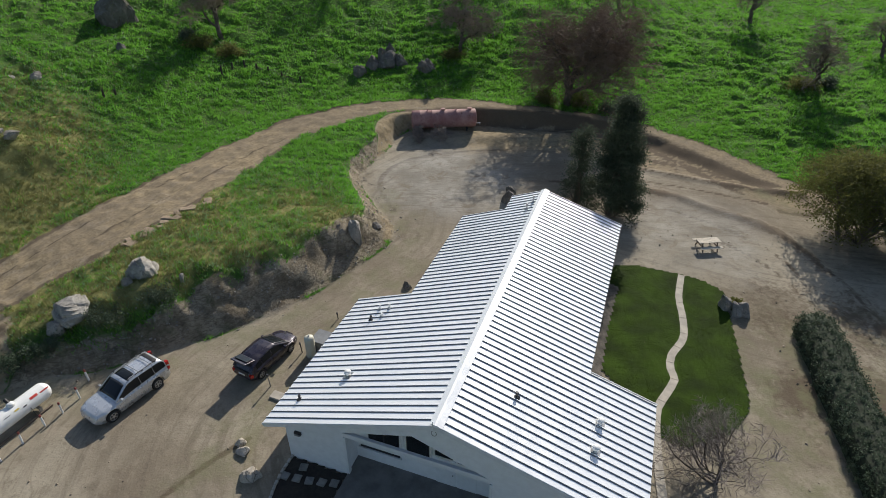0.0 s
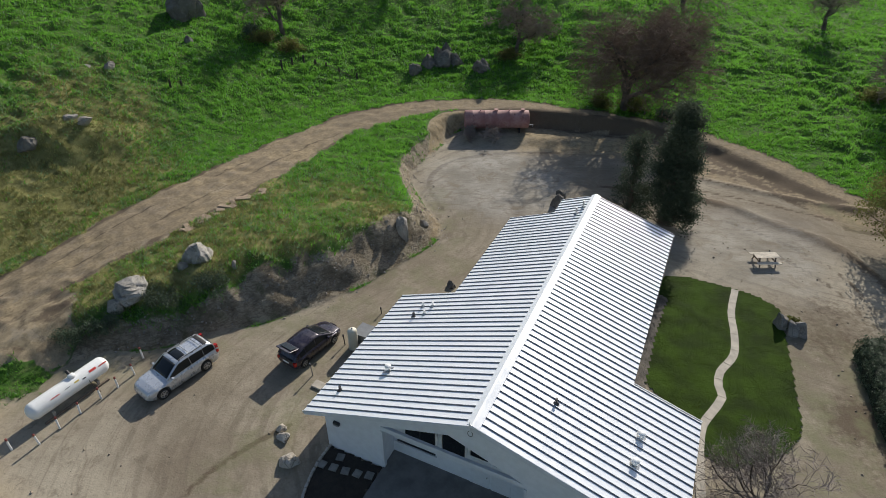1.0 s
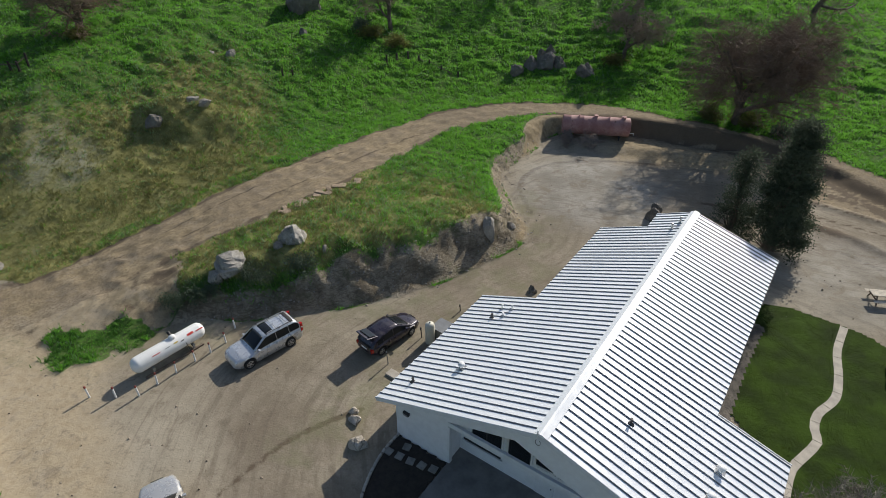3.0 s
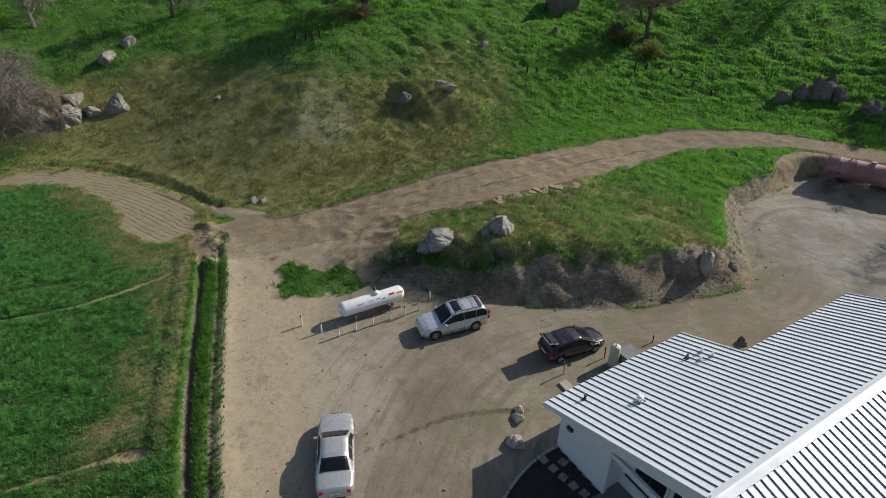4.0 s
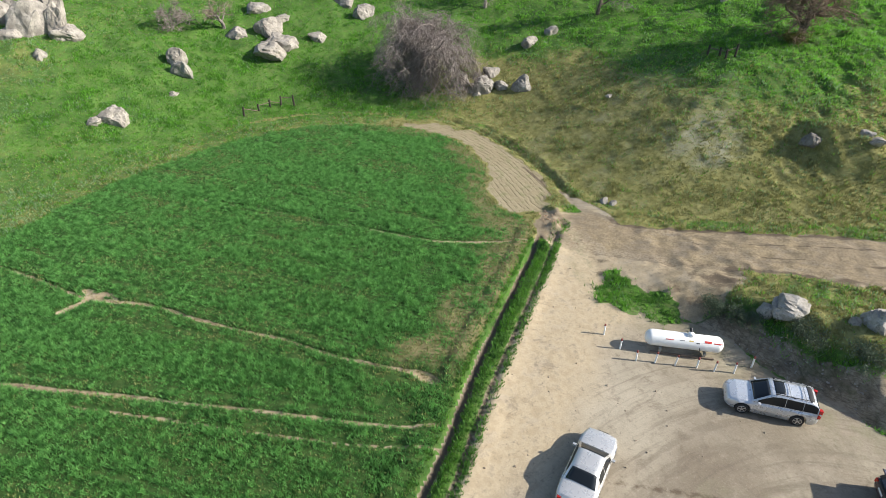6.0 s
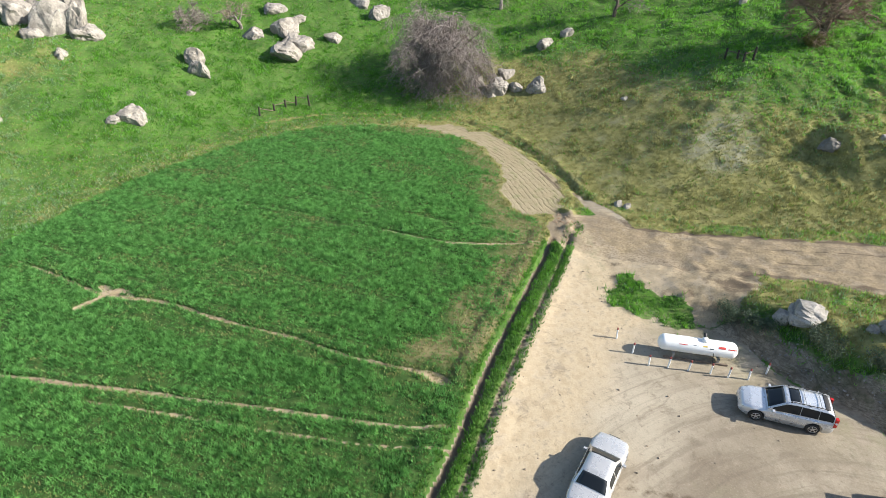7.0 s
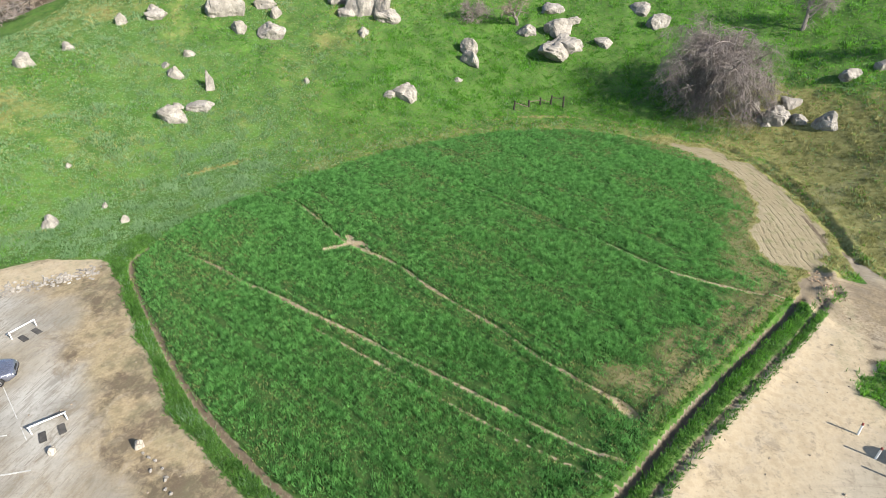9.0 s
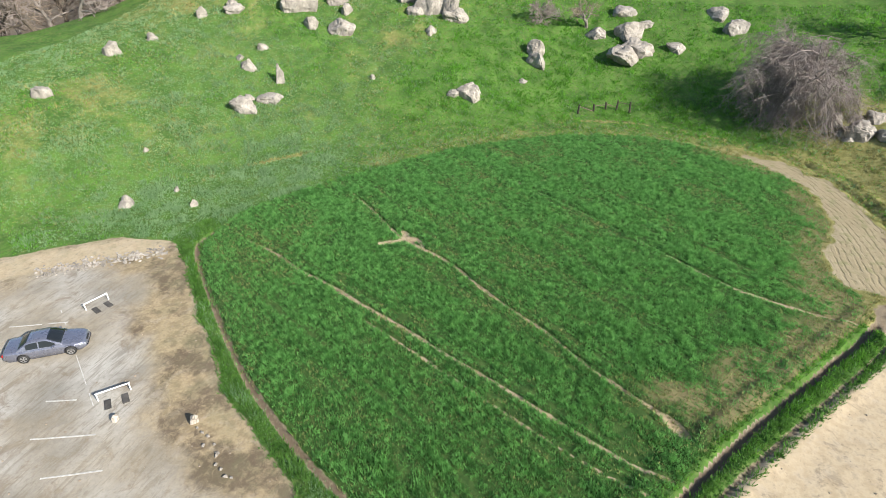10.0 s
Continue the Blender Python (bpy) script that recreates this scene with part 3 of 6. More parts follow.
    heap = np.max([np.exp(-((x - a) / r) ** 2 - ((y - b) / r) ** 2) for a, b, r in ((-42.6, 20.1, 1.0), (-41.4, 19.5, .8), (-39.8, 19.2, .9), (-37.4, 17.6, .9))], axis=0)
    m["pale"] = np.maximum(m["pale"], .8 * heap)
    m["lot"] = lot * ease(2.5, 5.5, edge + 2 * rough(x, y, 3, 95)) * (1 - m["pale"])
    # shade on the cut wall and in the trench is put in as tone
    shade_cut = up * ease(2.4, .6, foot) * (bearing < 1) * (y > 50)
    m["damp_shade"] = np.clip(np.maximum.reduce([0.8 * shade_cut, np.clip(.55 + .9 * rough(x, y, 1.6, 29), 0, .95) * ease(.6, .1, np.abs(d_track - half[..., 0] + wob)) * (~up | (d_track < 6)) * (y > 24),
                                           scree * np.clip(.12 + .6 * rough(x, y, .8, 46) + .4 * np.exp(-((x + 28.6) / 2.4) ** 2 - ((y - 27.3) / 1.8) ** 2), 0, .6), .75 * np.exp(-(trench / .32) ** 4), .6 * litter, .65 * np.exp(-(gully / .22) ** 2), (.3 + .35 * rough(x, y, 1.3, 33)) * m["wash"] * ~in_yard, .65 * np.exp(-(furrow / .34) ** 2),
                                           headland * np.clip(.1 + .3 * rough(x, y, 2, 34), 0, .4)]), 0, 1)
    for line, wide in SCARS:
        d, _ = close_to(x, y, line)
        m["damp_shade"] = np.maximum(m["damp_shade"], np.exp(-((d + .25 * wob) / wide) ** 2) * np.clip(.75 + .5 * rough(x, y, 2, 91), 0, 1))
    slope_side = in_yard * ease(-.5, .8, -(close_to(x, y, ROAD_BACK, 12)[0] * np.where((y - 54.5) + .45 * (x - 20.1) > 0, -1, 1))) * (x > 17) * (y > 44)
    back_d = close_to(x, y, ROAD_BACK, 12)[0]
    m["damp_shade"] = np.maximum(m["damp_shade"], slope_side * np.clip(.28 + .18 * np.sin(back_d * 9 + 2.5 * rough(x, y, 4, 92)) + .5 * rough(x, y, 1.6, 93), 0, .7))
    edge_d = close_to(x, y, ROAD_EDGE, 12)[0]
    below = (x * .58 + y * .81 < ROAD_EDGE[8, 0] * .58 + ROAD_EDGE[8, 1] * .81 + 40)
    m["damp_shade"] = np.maximum(m["damp_shade"], ease(1.3, .3, edge_d + .5 * wob) * np.clip(.55 + .6 * rough(x, y, 1.4, 94), 0, .85) * below)
    m["brown"] = np.clip(np.maximum.reduce([on_track, bowl, .8 * scree, .9 * slope_side]) + .25 * headland + wash * ~in_yard, 0, 1)
    m["damp_shade"] = m["damp_shade"] * (1 - .7 * heap)
    east = ease(15, 22, x) * ease(40, 30, y + 3 * wob) * yard
    m["damp_shade"] = np.maximum(m["damp_shade"], east * np.clip(.4 + .5 * rough(x, y, 4, 97), 0, .75))
    m["lot"] = m["lot"] * np.clip(.75 + .6 * rough(x, y, 4, 98), .1, 1)
    m["lot"] = np.maximum(m["lot"], yard * ~up * np.maximum(.75 * ease(1.25, .6, np.hypot((x - .5) / 7.5, (y - 52) / 8.5) + .5 * wob), .55 * ease(1.2, .6, np.hypot((x - 21) / 7, (y - 42) / 7) + .5 * wob)))
    m["damp_shade"] = np.maximum(m["damp_shade"], lot * np.clip(.9 * rough(x, y, 2.2, 99) - .12, 0, .5))
    m["brown"] = np.maximum(m["brown"], .6 * lot)
    m["brown"] = np.maximum(m["brown"], yard * ease(57.5, 60, y + wob) * ease(0, 3, x) * ease(20, 15, x) * .9)
    verge = lot * ease(5.5, 2.5, edge + 2 * rough(x, y, 3, 95)) * (1 - m["pale"])
    m["brown"] = np.maximum(m["brown"], verge)
    ripple = np.sin((x * .35 + y * .94) * 7 + 3.5 * rough(x, y, 3, 96)) * ease(-.1, .5, rough(x, y, 6, 100))
    m["damp_shade"] = np.maximum(m["damp_shade"], np.clip(verge * (.34 + .5 * rough(x, y, 1.8, 101)) + (lot - verge) * .3 * ripple, 0, .7))
    m["weeds"] = yard * np.maximum(ease(5, 0.5, edge) * .6 * (y < -6), ease(12, 18, x) * ease(35, 25, y) + ease(10, 2, np.hypot(x + 3, y - 33)) * .8)
    m["weeds"] = np.maximum(m["weeds"], yard * ~up * .8 * np.maximum(ease(4.5, .5, foot) * (y > 18) * (y < 50), ease(3.5, 1, np.abs((x + 9.6) * .93 + (y - 23.5) * -.37)) * (y > 16) * (y < 32)))
    run, length = far_from(x, y, DRIVE_LINE)
    run_t, length_t = far_from(x, y, TRACK_RUN)
    on = d_track < half[..., 0] + .5
    ditch_d, _ = close_to(x, y, FIELD_DITCH, 9)
    m["lane_u"] = np.where(headland > .05, ditch_d, np.where(on, run_t, run))
    m["lane_s"] = np.where(on, length_t[..., 0], length[..., 0])
    return m


FIELD = {}


def build_ground():
    xs = spread(-88, 46, 0.36, 2500, (-52, -16))
    ys = spread(-54, 88, 0.36, 2500, (-26, 30))
    gx, gy = np.meshgrid(xs, ys)
    gz = land(gx, gy)
    masks = ground_masks(gx, gy)
    gz = gz - 0.22 * masks.pop("wash") * (1 - inside(gx, gy, YARD))
    relief = 0.035 * rough(gx, gy, 0.8, 53) * masks["damp_shade"] + 0.05 * rough(gx, gy, 0.9, 51) * (1 - masks["soil"]) + 0.012 * rough(gx, gy, 0.7, 52)
    gz = gz + relief
    FIELD.update(xs=xs, ys=ys, z=gz, **masks)
    co = np.stack([gx, gy, gz], -1).reshape(-1, 3)
    ny, nx = gx.shape
    i = (np.arange(ny - 1)[:, None] * nx + np.arange(nx - 1)).ravel()
    quads = np.stack([i, i + 1, i + nx + 1, i + nx], 1)
    me = bpy.data.meshes.new("ground")
    me.vertices.add(len(co))
    me.vertices.foreach_set("co", co.ravel())
    me.loops.add(quads.size)
    me.loops.foreach_set("vertex_index", quads.ravel().astype(np.int32))
    me.polygons.add(len(quads))
    me.polygons.foreach_set("loop_start", np.arange(0, quads.size, 4, dtype=np.int32))
    me.polygons.foreach_set("use_smooth", np.ones(len(quads), bool))
    me.update(calc_edges=True)
    for name, values in masks.items():
        a = me.attributes.new(name, "FLOAT", "POINT")
        a.data.foreach_set("value", values.ravel().astype(np.float32))
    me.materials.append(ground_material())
    return tagged(new("ground", me), "bare brown earth yard, green grass hillsides and a crop field", "ground", kind="structure")


ground = build_ground()


# ---- building blocks ----
def part(name, bm, material, parent=None, label="", smooth=False):
    """Links a bmesh as one mesh object, under a thing or a part."""
    me = bpy.data.meshes.new(name)
    if smooth:
        for f in bm.faces:
            f.smooth = True
    bm.to_mesh(me)
    bm.free()
    me.materials.append(material)
    ob = new(name, me)
    ob.parent = parent
    return tagged(ob, label)


def thing(name, label, category, at=None, group="", kind=""):
    """The Empty at a thing's base that carries its parts."""
    ob = tagged(new(name), label, category, group, kind)
    ob.empty_display_size = 0.2
    if at is not None:
        ob.matrix_world = at
    return ob


def box(bm, size, at=(0, 0, 0), turn=(0, 0, 0), bevel=0.0):
    """A block of that size round at, its edges rounded off."""
    m = pose(*at, *turn) @ Matrix.Diagonal((*size, 1))
    made = bmesh.ops.create_cube(bm, size=1, matrix=m)["verts"]
    if bevel:
        edges = {e for v in made for e in v.link_edges}
        bmesh.ops.bevel(bm, geom=list(edges), offset=bevel, segments=2, affect="EDGES", profile=0.6)
    return bm


def block(size, at=(0, 0, 0), turn=(0, 0, 0), bevel=0.01):
    return box(bmesh.new(), size, at, turn, bevel)


def rod(bm, a, b, ra, rb=None, sides=8, cap=True):
    """A round bar from a to b."""
    a, b = Vector(a), Vector(b)
    m = Matrix.Translation((a + b) / 2) @ (b - a).to_track_quat("Z", "Y").to_matrix().to_4x4()
    bmesh.ops.create_cone(bm, segments=sides, radius1=ra, radius2=ra if rb is None else rb, depth=(b - a).length, cap_ends=cap, matrix=m)
    return bm


def turned(profile, sides=24, axis="Z"):
    """A body of revolution from rows of radius and height."""
    bm = bmesh.new()
    rings = []
    for r, h in profile:
        ring = []
        for k in range(sides if r > 1e-6 else 1):
            a = 2 * math.pi * k / sides
            p = (r * math.cos(a), r * math.sin(a), h)
            ring.append(bm.verts.new({"Z": p, "X": (h, p[0], p[1]), "Y": (p[0], h, p[1])}[axis]))
        rings.append(ring)
    for low, high in zip(rings[:-1], rings[1:]):
        for k in range(sides):
            f = [low[k % len(low)], low[(k + 1) % len(low)], high[(k + 1) % len(high)], high[k % len(high)]]
            f = list(dict.fromkeys(f))
            if len(f) > 2:
                bm.faces.new(f)
    for ring, flip in ((rings[0], True), (rings[-1], False)):
        if len(ring) > 2:
            bm.faces.new(ring[::-1] if flip else ring)
    bmesh.ops.recalc_face_normals(bm, faces=bm.faces)
    return bm


def mesh_from(name, verts, faces, material):
    me = bpy.data.meshes.new(name)
    me.from_pydata(verts, [], faces)
    me.materials.append(material)
    return me


def heights(x, y):
    """Height of the ground sheet under each place."""
    xs, ys, z = FIELD["xs"], FIELD["ys"], FIELD["z"]
    i, j = np.clip(np.searchsorted(xs, x) - 1, 0, len(xs) - 2), np.clip(np.searchsorted(ys, y) - 1, 0, len(ys) - 2)
    u, v = (x - xs[i]) / (xs[i + 1] - xs[i]), (y - ys[j]) / (ys[j + 1] - ys[j])
    return (z[j, i] * (1 - u) + z[j, i + 1] * u) * (1 - v) + (z[j + 1, i] * (1 - u) + z[j + 1, i + 1] * u) * v


def height(x, y):
    return float(heights(np.array([x]), np.array([y]))[0])


WHITE_PAINT = simple("white_paint", (0.78, 0.79, 0.78), 0.5, vary=0.06)
WALL_PAINT = simple("wall_paint", (0.74, 0.76, 0.78), 0.75, vary=0.05)
TRIM_PAINT = simple("trim_paint", (0.70, 0.72, 0.74), 0.6, vary=0.06)
CONCRETE = simple("concrete", (0.40, 0.37, 0.32), 0.9, vary=0.2, grain=3, depth=0.008)
PALE_CONCRETE = simple("pale_concrete", (0.43, 0.39, 0.33), 0.9, vary=0.2, grain=4, depth=0.008)
MULCH = simple("mulch", (0.035, 0.028, 0.022), 0.95, vary=0.4, grain=8, depth=0.05)
DARK_METAL = simple("dark_metal", (0.05, 0.05, 0.055), 0.5, 0.5)
GREY_METAL = simple("grey_metal", (0.35, 0.36, 0.37), 0.45, 0.7)
OLD_WOOD = simple("old_wood", (0.16, 0.125, 0.095), 0.9, vary=0.35, grain=10)
DARK_WOOD = simple("dark_wood", (0.035, 0.028, 0.022), 0.9, vary=0.35, grain=10)
TABLE_WOOD = simple("table_wood", (0.56, 0.50, 0.41), 0.85, vary=0.2, grain=8)
RED_PAINT = simple("red_paint", (0.5, 0.04, 0.03), 0.5)
GOLD_PAINT = simple("ochre_paint", (0.55, 0.42, 0.08), 0.5)


def roof_material():
    s = Shade("roof_metal", 0.38, 0.15)
    n = s.noise(0.35, 5)
    tone = s.mix(s.span(n, 0.3, 0.7), (0.84, 0.86, 0.88), (0.90, 0.91, 0.92))
    tone = s.mix(s.math("MULTIPLY", s.chance(), 0.15), tone, (0.70, 0.74, 0.78))
    s.bump(s.noise(2.0, 3), 0.01, 0.25)
    return s.done(tone, s.span(s.noise(1.2, 4), 0.3, 0.7, 0.30, 0.46))


def rust_material():
    s = Shade("faded_red_tank", 0.75)
    n, f = s.noise(0.8, 6, 0.7), s.noise(7, 4)
    tone = s.mix(s.span(n, 0.35, 0.65), (0.27, 0.12, 0.11), (0.38, 0.22, 0.205))
    tone = s.mix(s.span(s.noise(1.7, 6, 0.75), 0.58, 0.7), tone, (0.12, 0.055, 0.035))
    s.bump(f, 0.01)
    return s.done(tone)


def stone_material(name, dark, light, lichen, cracks=0.8):
    s = Shade(name, 0.92)
    n, m, f = s.noise(0.7, 6, 0.65), s.noise(2.4, 6, 0.7), s.noise(14, 4)
    tone = s.mix(s.span(n, 0.32, 0.68), dark, light)
    tone = s.mix(s.span(m, 0.53, 0.66, 0, 0.75), tone, lichen)
    tone = s.mix(s.span(s.cells(1.1, feature="DISTANCE_TO_EDGE"), 0.0, 0.035, cracks, 0.0), tone, (0.05, 0.045, 0.04))
    tone = s.mix(s.span(f, 0.4, 0.75, 0, 0.35), tone, (0.1, 0.095, 0.09))
    tone = s.mix(s.math("MULTIPLY", s.chance(), 0.22), tone, (0.29, 0.25, 0.20))
    s.bump(s.math("ADD", m, s.math("MULTIPLY", f, 0.4)), 0.09, 0.9)
    return s.done(tone)


GRANITE = stone_material("granite", (0.165, 0.15, 0.13), (0.375, 0.345, 0.305), (0.10, 0.095, 0.088), 0.3)
PALE_GRANITE = stone_material("pale_granite", (0.22, 0.205, 0.18), (0.45, 0.42, 0.375), (0.13, 0.12, 0.11), 0.0)
# dark stone tone that puts the boulders' shade into their colour
SHADED_STONE = stone_material("shaded_stone", (0.062, 0.058, 0.052), (0.16, 0.15, 0.135), (0.21, 0.20, 0.185), 0.3)
PALE_STONE = stone_material("pale_stone", (0.34, 0.30, 0.25), (0.58, 0.53, 0.46), (0.22, 0.20, 0.175))
GLASS = Shade("window_glass", 0.06)
GLASS.surface.inputs["Specular IOR Level"].default_value = 0.8
GLASS = GLASS.done((0.012, 0.015, 0.018))


# ---- the house: long gabled building under a white ribbed metal roof ----
HOUSE_TURN, HOUSE_SHIFT, HOUSE_NEAR = -19.9, -5.81, 15.25
RIDGE_Z, FALL_L, FALL_R = 6.26, 0.39, 0.31
house = thing("house", "long white stucco house under a white ribbed metal gable roof", "house",
              pose(0, 0, 0, 0, 0, HOUSE_TURN) @ pose(HOUSE_SHIFT, HOUSE_NEAR, 0))
LENGTH = 22.85


def eave(side, v):
    """How far the roof reaches from the ridge on that side (-1, 1), v metres along it."""
    if side < 0:
        return 9.35 if v < 10.7 else 5.65 if v < 20.8 else 2.45
    return 9.15 if v < 7.35 else 5.72


def roof_z(side, s):
    return RIDGE_Z - (FALL_L if side < 0 else FALL_R) * s


def build_roof():
    metal = roof_material()
    rib_shade = simple("roof_rib_shade", (0.16, 0.17, 0.19), .6, vary=.2)
    roof = part("roof", block((0.02, LENGTH - .3, 0.05), (0, LENGTH / 2, RIDGE_Z - .10), bevel=0), metal, house, "white ribbed sheet-metal roof")
    pitch = LENGTH / 54
    shapes = {}
    for side in (-1, 1):
        for k in range(54):
            v = (k + 0.5) * pitch
            out = eave(side, v)
            key = (side, out)
            if key not in shapes:
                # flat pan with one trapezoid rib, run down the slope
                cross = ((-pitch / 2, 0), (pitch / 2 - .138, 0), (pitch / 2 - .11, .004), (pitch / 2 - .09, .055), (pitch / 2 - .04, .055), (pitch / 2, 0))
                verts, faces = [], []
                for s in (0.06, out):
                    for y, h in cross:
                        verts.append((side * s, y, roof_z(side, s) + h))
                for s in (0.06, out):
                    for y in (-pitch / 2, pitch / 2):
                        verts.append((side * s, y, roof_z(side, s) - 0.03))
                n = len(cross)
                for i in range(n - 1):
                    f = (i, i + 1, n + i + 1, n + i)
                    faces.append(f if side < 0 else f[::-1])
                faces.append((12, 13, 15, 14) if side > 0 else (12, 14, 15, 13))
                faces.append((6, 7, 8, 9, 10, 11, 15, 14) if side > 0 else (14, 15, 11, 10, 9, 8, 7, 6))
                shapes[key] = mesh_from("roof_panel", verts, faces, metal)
                shapes[key].materials.append(rib_shade)
                # strip before the rib and its near face: rib shadow put in as colour
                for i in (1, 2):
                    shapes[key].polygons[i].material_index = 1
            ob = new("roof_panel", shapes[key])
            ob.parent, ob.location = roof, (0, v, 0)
    # ridge cap: two low flanges meeting over the ridge
    bm = bmesh.new()
    pts = [(-0.32, roof_z(-1, .32) + .07), (-0.05, RIDGE_Z + .085), (0.05, RIDGE_Z + .085), (0.32, roof_z(1, .32) + .07), (0.32, roof_z(1, .32) + .055), (-0.32, roof_z(-1, .32) + .055)]
    a = [bm.verts.new((x, -0.06, z)) for x, z in pts]
    b = [bm.verts.new((x, LENGTH + .05, z)) for x, z in pts]
    for i in range(6):
        bm.faces.new((a[i], a[(i + 1) % 6], b[(i + 1) % 6], b[i]))
    bm.faces.new(a[::-1]), bm.faces.new(b)
    part("ridge_cap", bm, metal, roof, "broad white metal ridge cap")

    def trim(name, a, b, drop=0.2, thick=0.05):
        a, b = Vector(a), Vector(b)
        bm = block(((b - a).length + thick, thick, drop), bevel=0.006)
        side = (b - a).normalized()
        m = Matrix.Translation((a + b) / 2 - Vector((0, 0, drop / 2))) @ Matrix((side, Vector((0, 0, 1)).cross(side).normalized(), side.cross(Vector((0, 0, 1)).cross(side).normalized()))).transposed().to_4x4()
        bm.transform(m)
        part(name, bm, TRIM_PAINT, house)

    for side in (-1, 1):
        corners = ((0, 10.7, 9.35), (10.7, 20.8, 5.65), (20.8, LENGTH, 2.45)) if side < 0 else ((0, 7.35, 9.15), (7.35, LENGTH, 5.72))
        for v0, v1, out in corners:
            trim("fascia", (side * (out - .03), v0, roof_z(side, out) - .03), (side * (out - .03), v1, roof_z(side, out) - .03))
        first, last = corners[0], corners[-1]
        trim("rake_board", (0, 0, RIDGE_Z - .03), (side * first[2], 0, roof_z(side, first[2]) - .03), 0.24)
        trim("rake_board", (0, LENGTH, RIDGE_Z - .03), (side * last[2], LENGTH, roof_z(side, last[2]) - .03))
        for (_, v, wide), (_, _, slim) in zip(corners[:-1], corners[1:]):
            trim("rake_board", (side * slim, v, roof_z(side, slim) - .03), (side * wide, v, roof_z(side, wide) - .03))
    return roof


def wall_sheet(corners, thick, inward):
    """A wall from its outline in order, made thick towards inward."""
    bm = bmesh.new()
    a = [bm.verts.new(c) for c in corners]
    f = bm.faces.new(a)
    made = bmesh.ops.extrude_face_region(bm, geom=[f])["geom"]
    bmesh.ops.translate(bm, verts=[g for g in made if isinstance(g, bmesh.types.BMVert)], vec=Vector(inward) * thick)
    bmesh.ops.recalc_face_normals(bm, faces=bm.faces)
    return bm


def build_walls():
    low = 0.09

    def top(s):
        return roof_z(-1 if s < 0 else 1, abs(s)) - low

    front = 0.35
    # near gable wall, on both sides of the open porch and over it
    part("wall", wall_sheet([(-8.3, front, -.2), (-4.95, front, -.2), (-4.95, front, 3.27), (-8.3, front, top(-8.3))][:2] + [(-4.95, front, top(-4.95)), (-8.3, front, top(-8.3))], .18, (0, 1, 0)), WALL_PAINT, house)
    part("wall", wall_sheet([(2.55, front, -.2), (8.3, front, -.2), (8.3, front, top(8.3)), (2.55, front, top(2.55))], .18, (0, 1, 0)), WALL_PAINT, house)
    part("gable_wall", wall_sheet([(-4.95, front, 3.3), (-1.3, front, 4.6), (2.55, front, 3.2), (2.55, front, top(2.55)), (0, front, top(0)), (-4.95, front, top(-4.95))], .18, (0, 1, 0)), WALL_PAINT, house)
    part("porch_beam", block((7.5, .16, .3), (-1.2, front + .09, 3.12)), TRIM_PAINT, house, "white painted beam across the porch")
    for s in (-4.9, 2.5):
        part("porch_post", block((.14, .24, 3.1), (s, front + .09, 1.4)), TRIM_PAINT, house)
    # the recess behind
    back = 1.5
    part("wall", wall_sheet([(-4.95, back, 0), (2.55, back, 0), (2.55, back, top(2.55)), (0, back, top(0)), (-4.95, back, top(-4.95))], .15, (0, 1, 0)), WALL_PAINT, house)
    for s, d in ((-4.95, -1), (2.55, 1)):
        part("wall", wall_sheet([(s, front + .18, 0), (s, back, 0), (s, back, top(s)), (s, front + .18, top(s))], .12, (d, 0, 0)), WALL_PAINT, house)
    # the long sides and the far ends
    outline = ((-8.3, .53, -8.3, 10.3), (-8.3, 10.3, -5.1, 10.3), (-5.1, 10.3, -5.1, 20.4), (-5.1, 20.4, -2.1, 20.4), (-2.1, 20.4, -2.1, 22.5),
               (8.3, .53, 8.3, 7.0), (8.3, 7.0, 5.2, 7.0), (5.2, 7.0, 5.2, 22.5))
    for x0, y0, x1, y1 in outline:
        inward = (-math.copysign(1, x0), 0, 0) if x0 == x1 else (0, -1, 0)
        part("wall", wall_sheet([(x0, y0, -.2), (x1, y1, -.2), (x1, y1, top(x1)), (x0, y0, top(x0))], .18, inward), WALL_PAINT, house)
    part("wall", wall_sheet([(-2.1, 22.5, -.2), (5.2, 22.5, -.2), (5.2, 22.5, top(5.2)), (0, 22.5, top(0)), (-2.1, 22.5, top(-2.1))], .18, (0, -1, 0)), WALL_PAINT, house)

    def opening(name, s0, s1, z0, z1, panes=1):
        w = part(name, block((s1 - s0, .05, z1 - z0), ((s0 + s1) / 2, back - .012, (z0 + z1) / 2), bevel=.004), DARK_METAL if name == "window" else TRIM_PAINT, house)
        if name == "window":
            for k in range(panes):
                a, b = s0 + (s1 - s0) * k / panes + .05, s0 + (s1 - s0) * (k + 1) / panes - .05
                part("pane", block((b - a, .02, z1 - z0 - .1), ((a + b) / 2, back - .04, (z0 + z1) / 2), bevel=.003), GLASS, w)
            bm = bmesh.new()
            for z in (z0 - .04, z1 + .04):
                box(bm, (s1 - s0 + .24, .07, .09), ((s0 + s1) / 2, back - .03, z), bevel=.006)
            for s in (s0 - .06, s1 + .06):
                box(bm, (.1, .07, z1 - z0), (s, back - .03, (z0 + z1) / 2), bevel=.006)
            part("window_frame", bm, WHITE_PAINT, w)
        return w

    opening("window", -4.2, -2.5, 1.75, 3.3, 2)
    opening("window", -2.1, -0.9, 1.75, 3.3)
    opening("window", -.6, 0.3, 2.25, 3.3)
    opening("window", -.9, 1.9, 3.5, 4.5, 3)
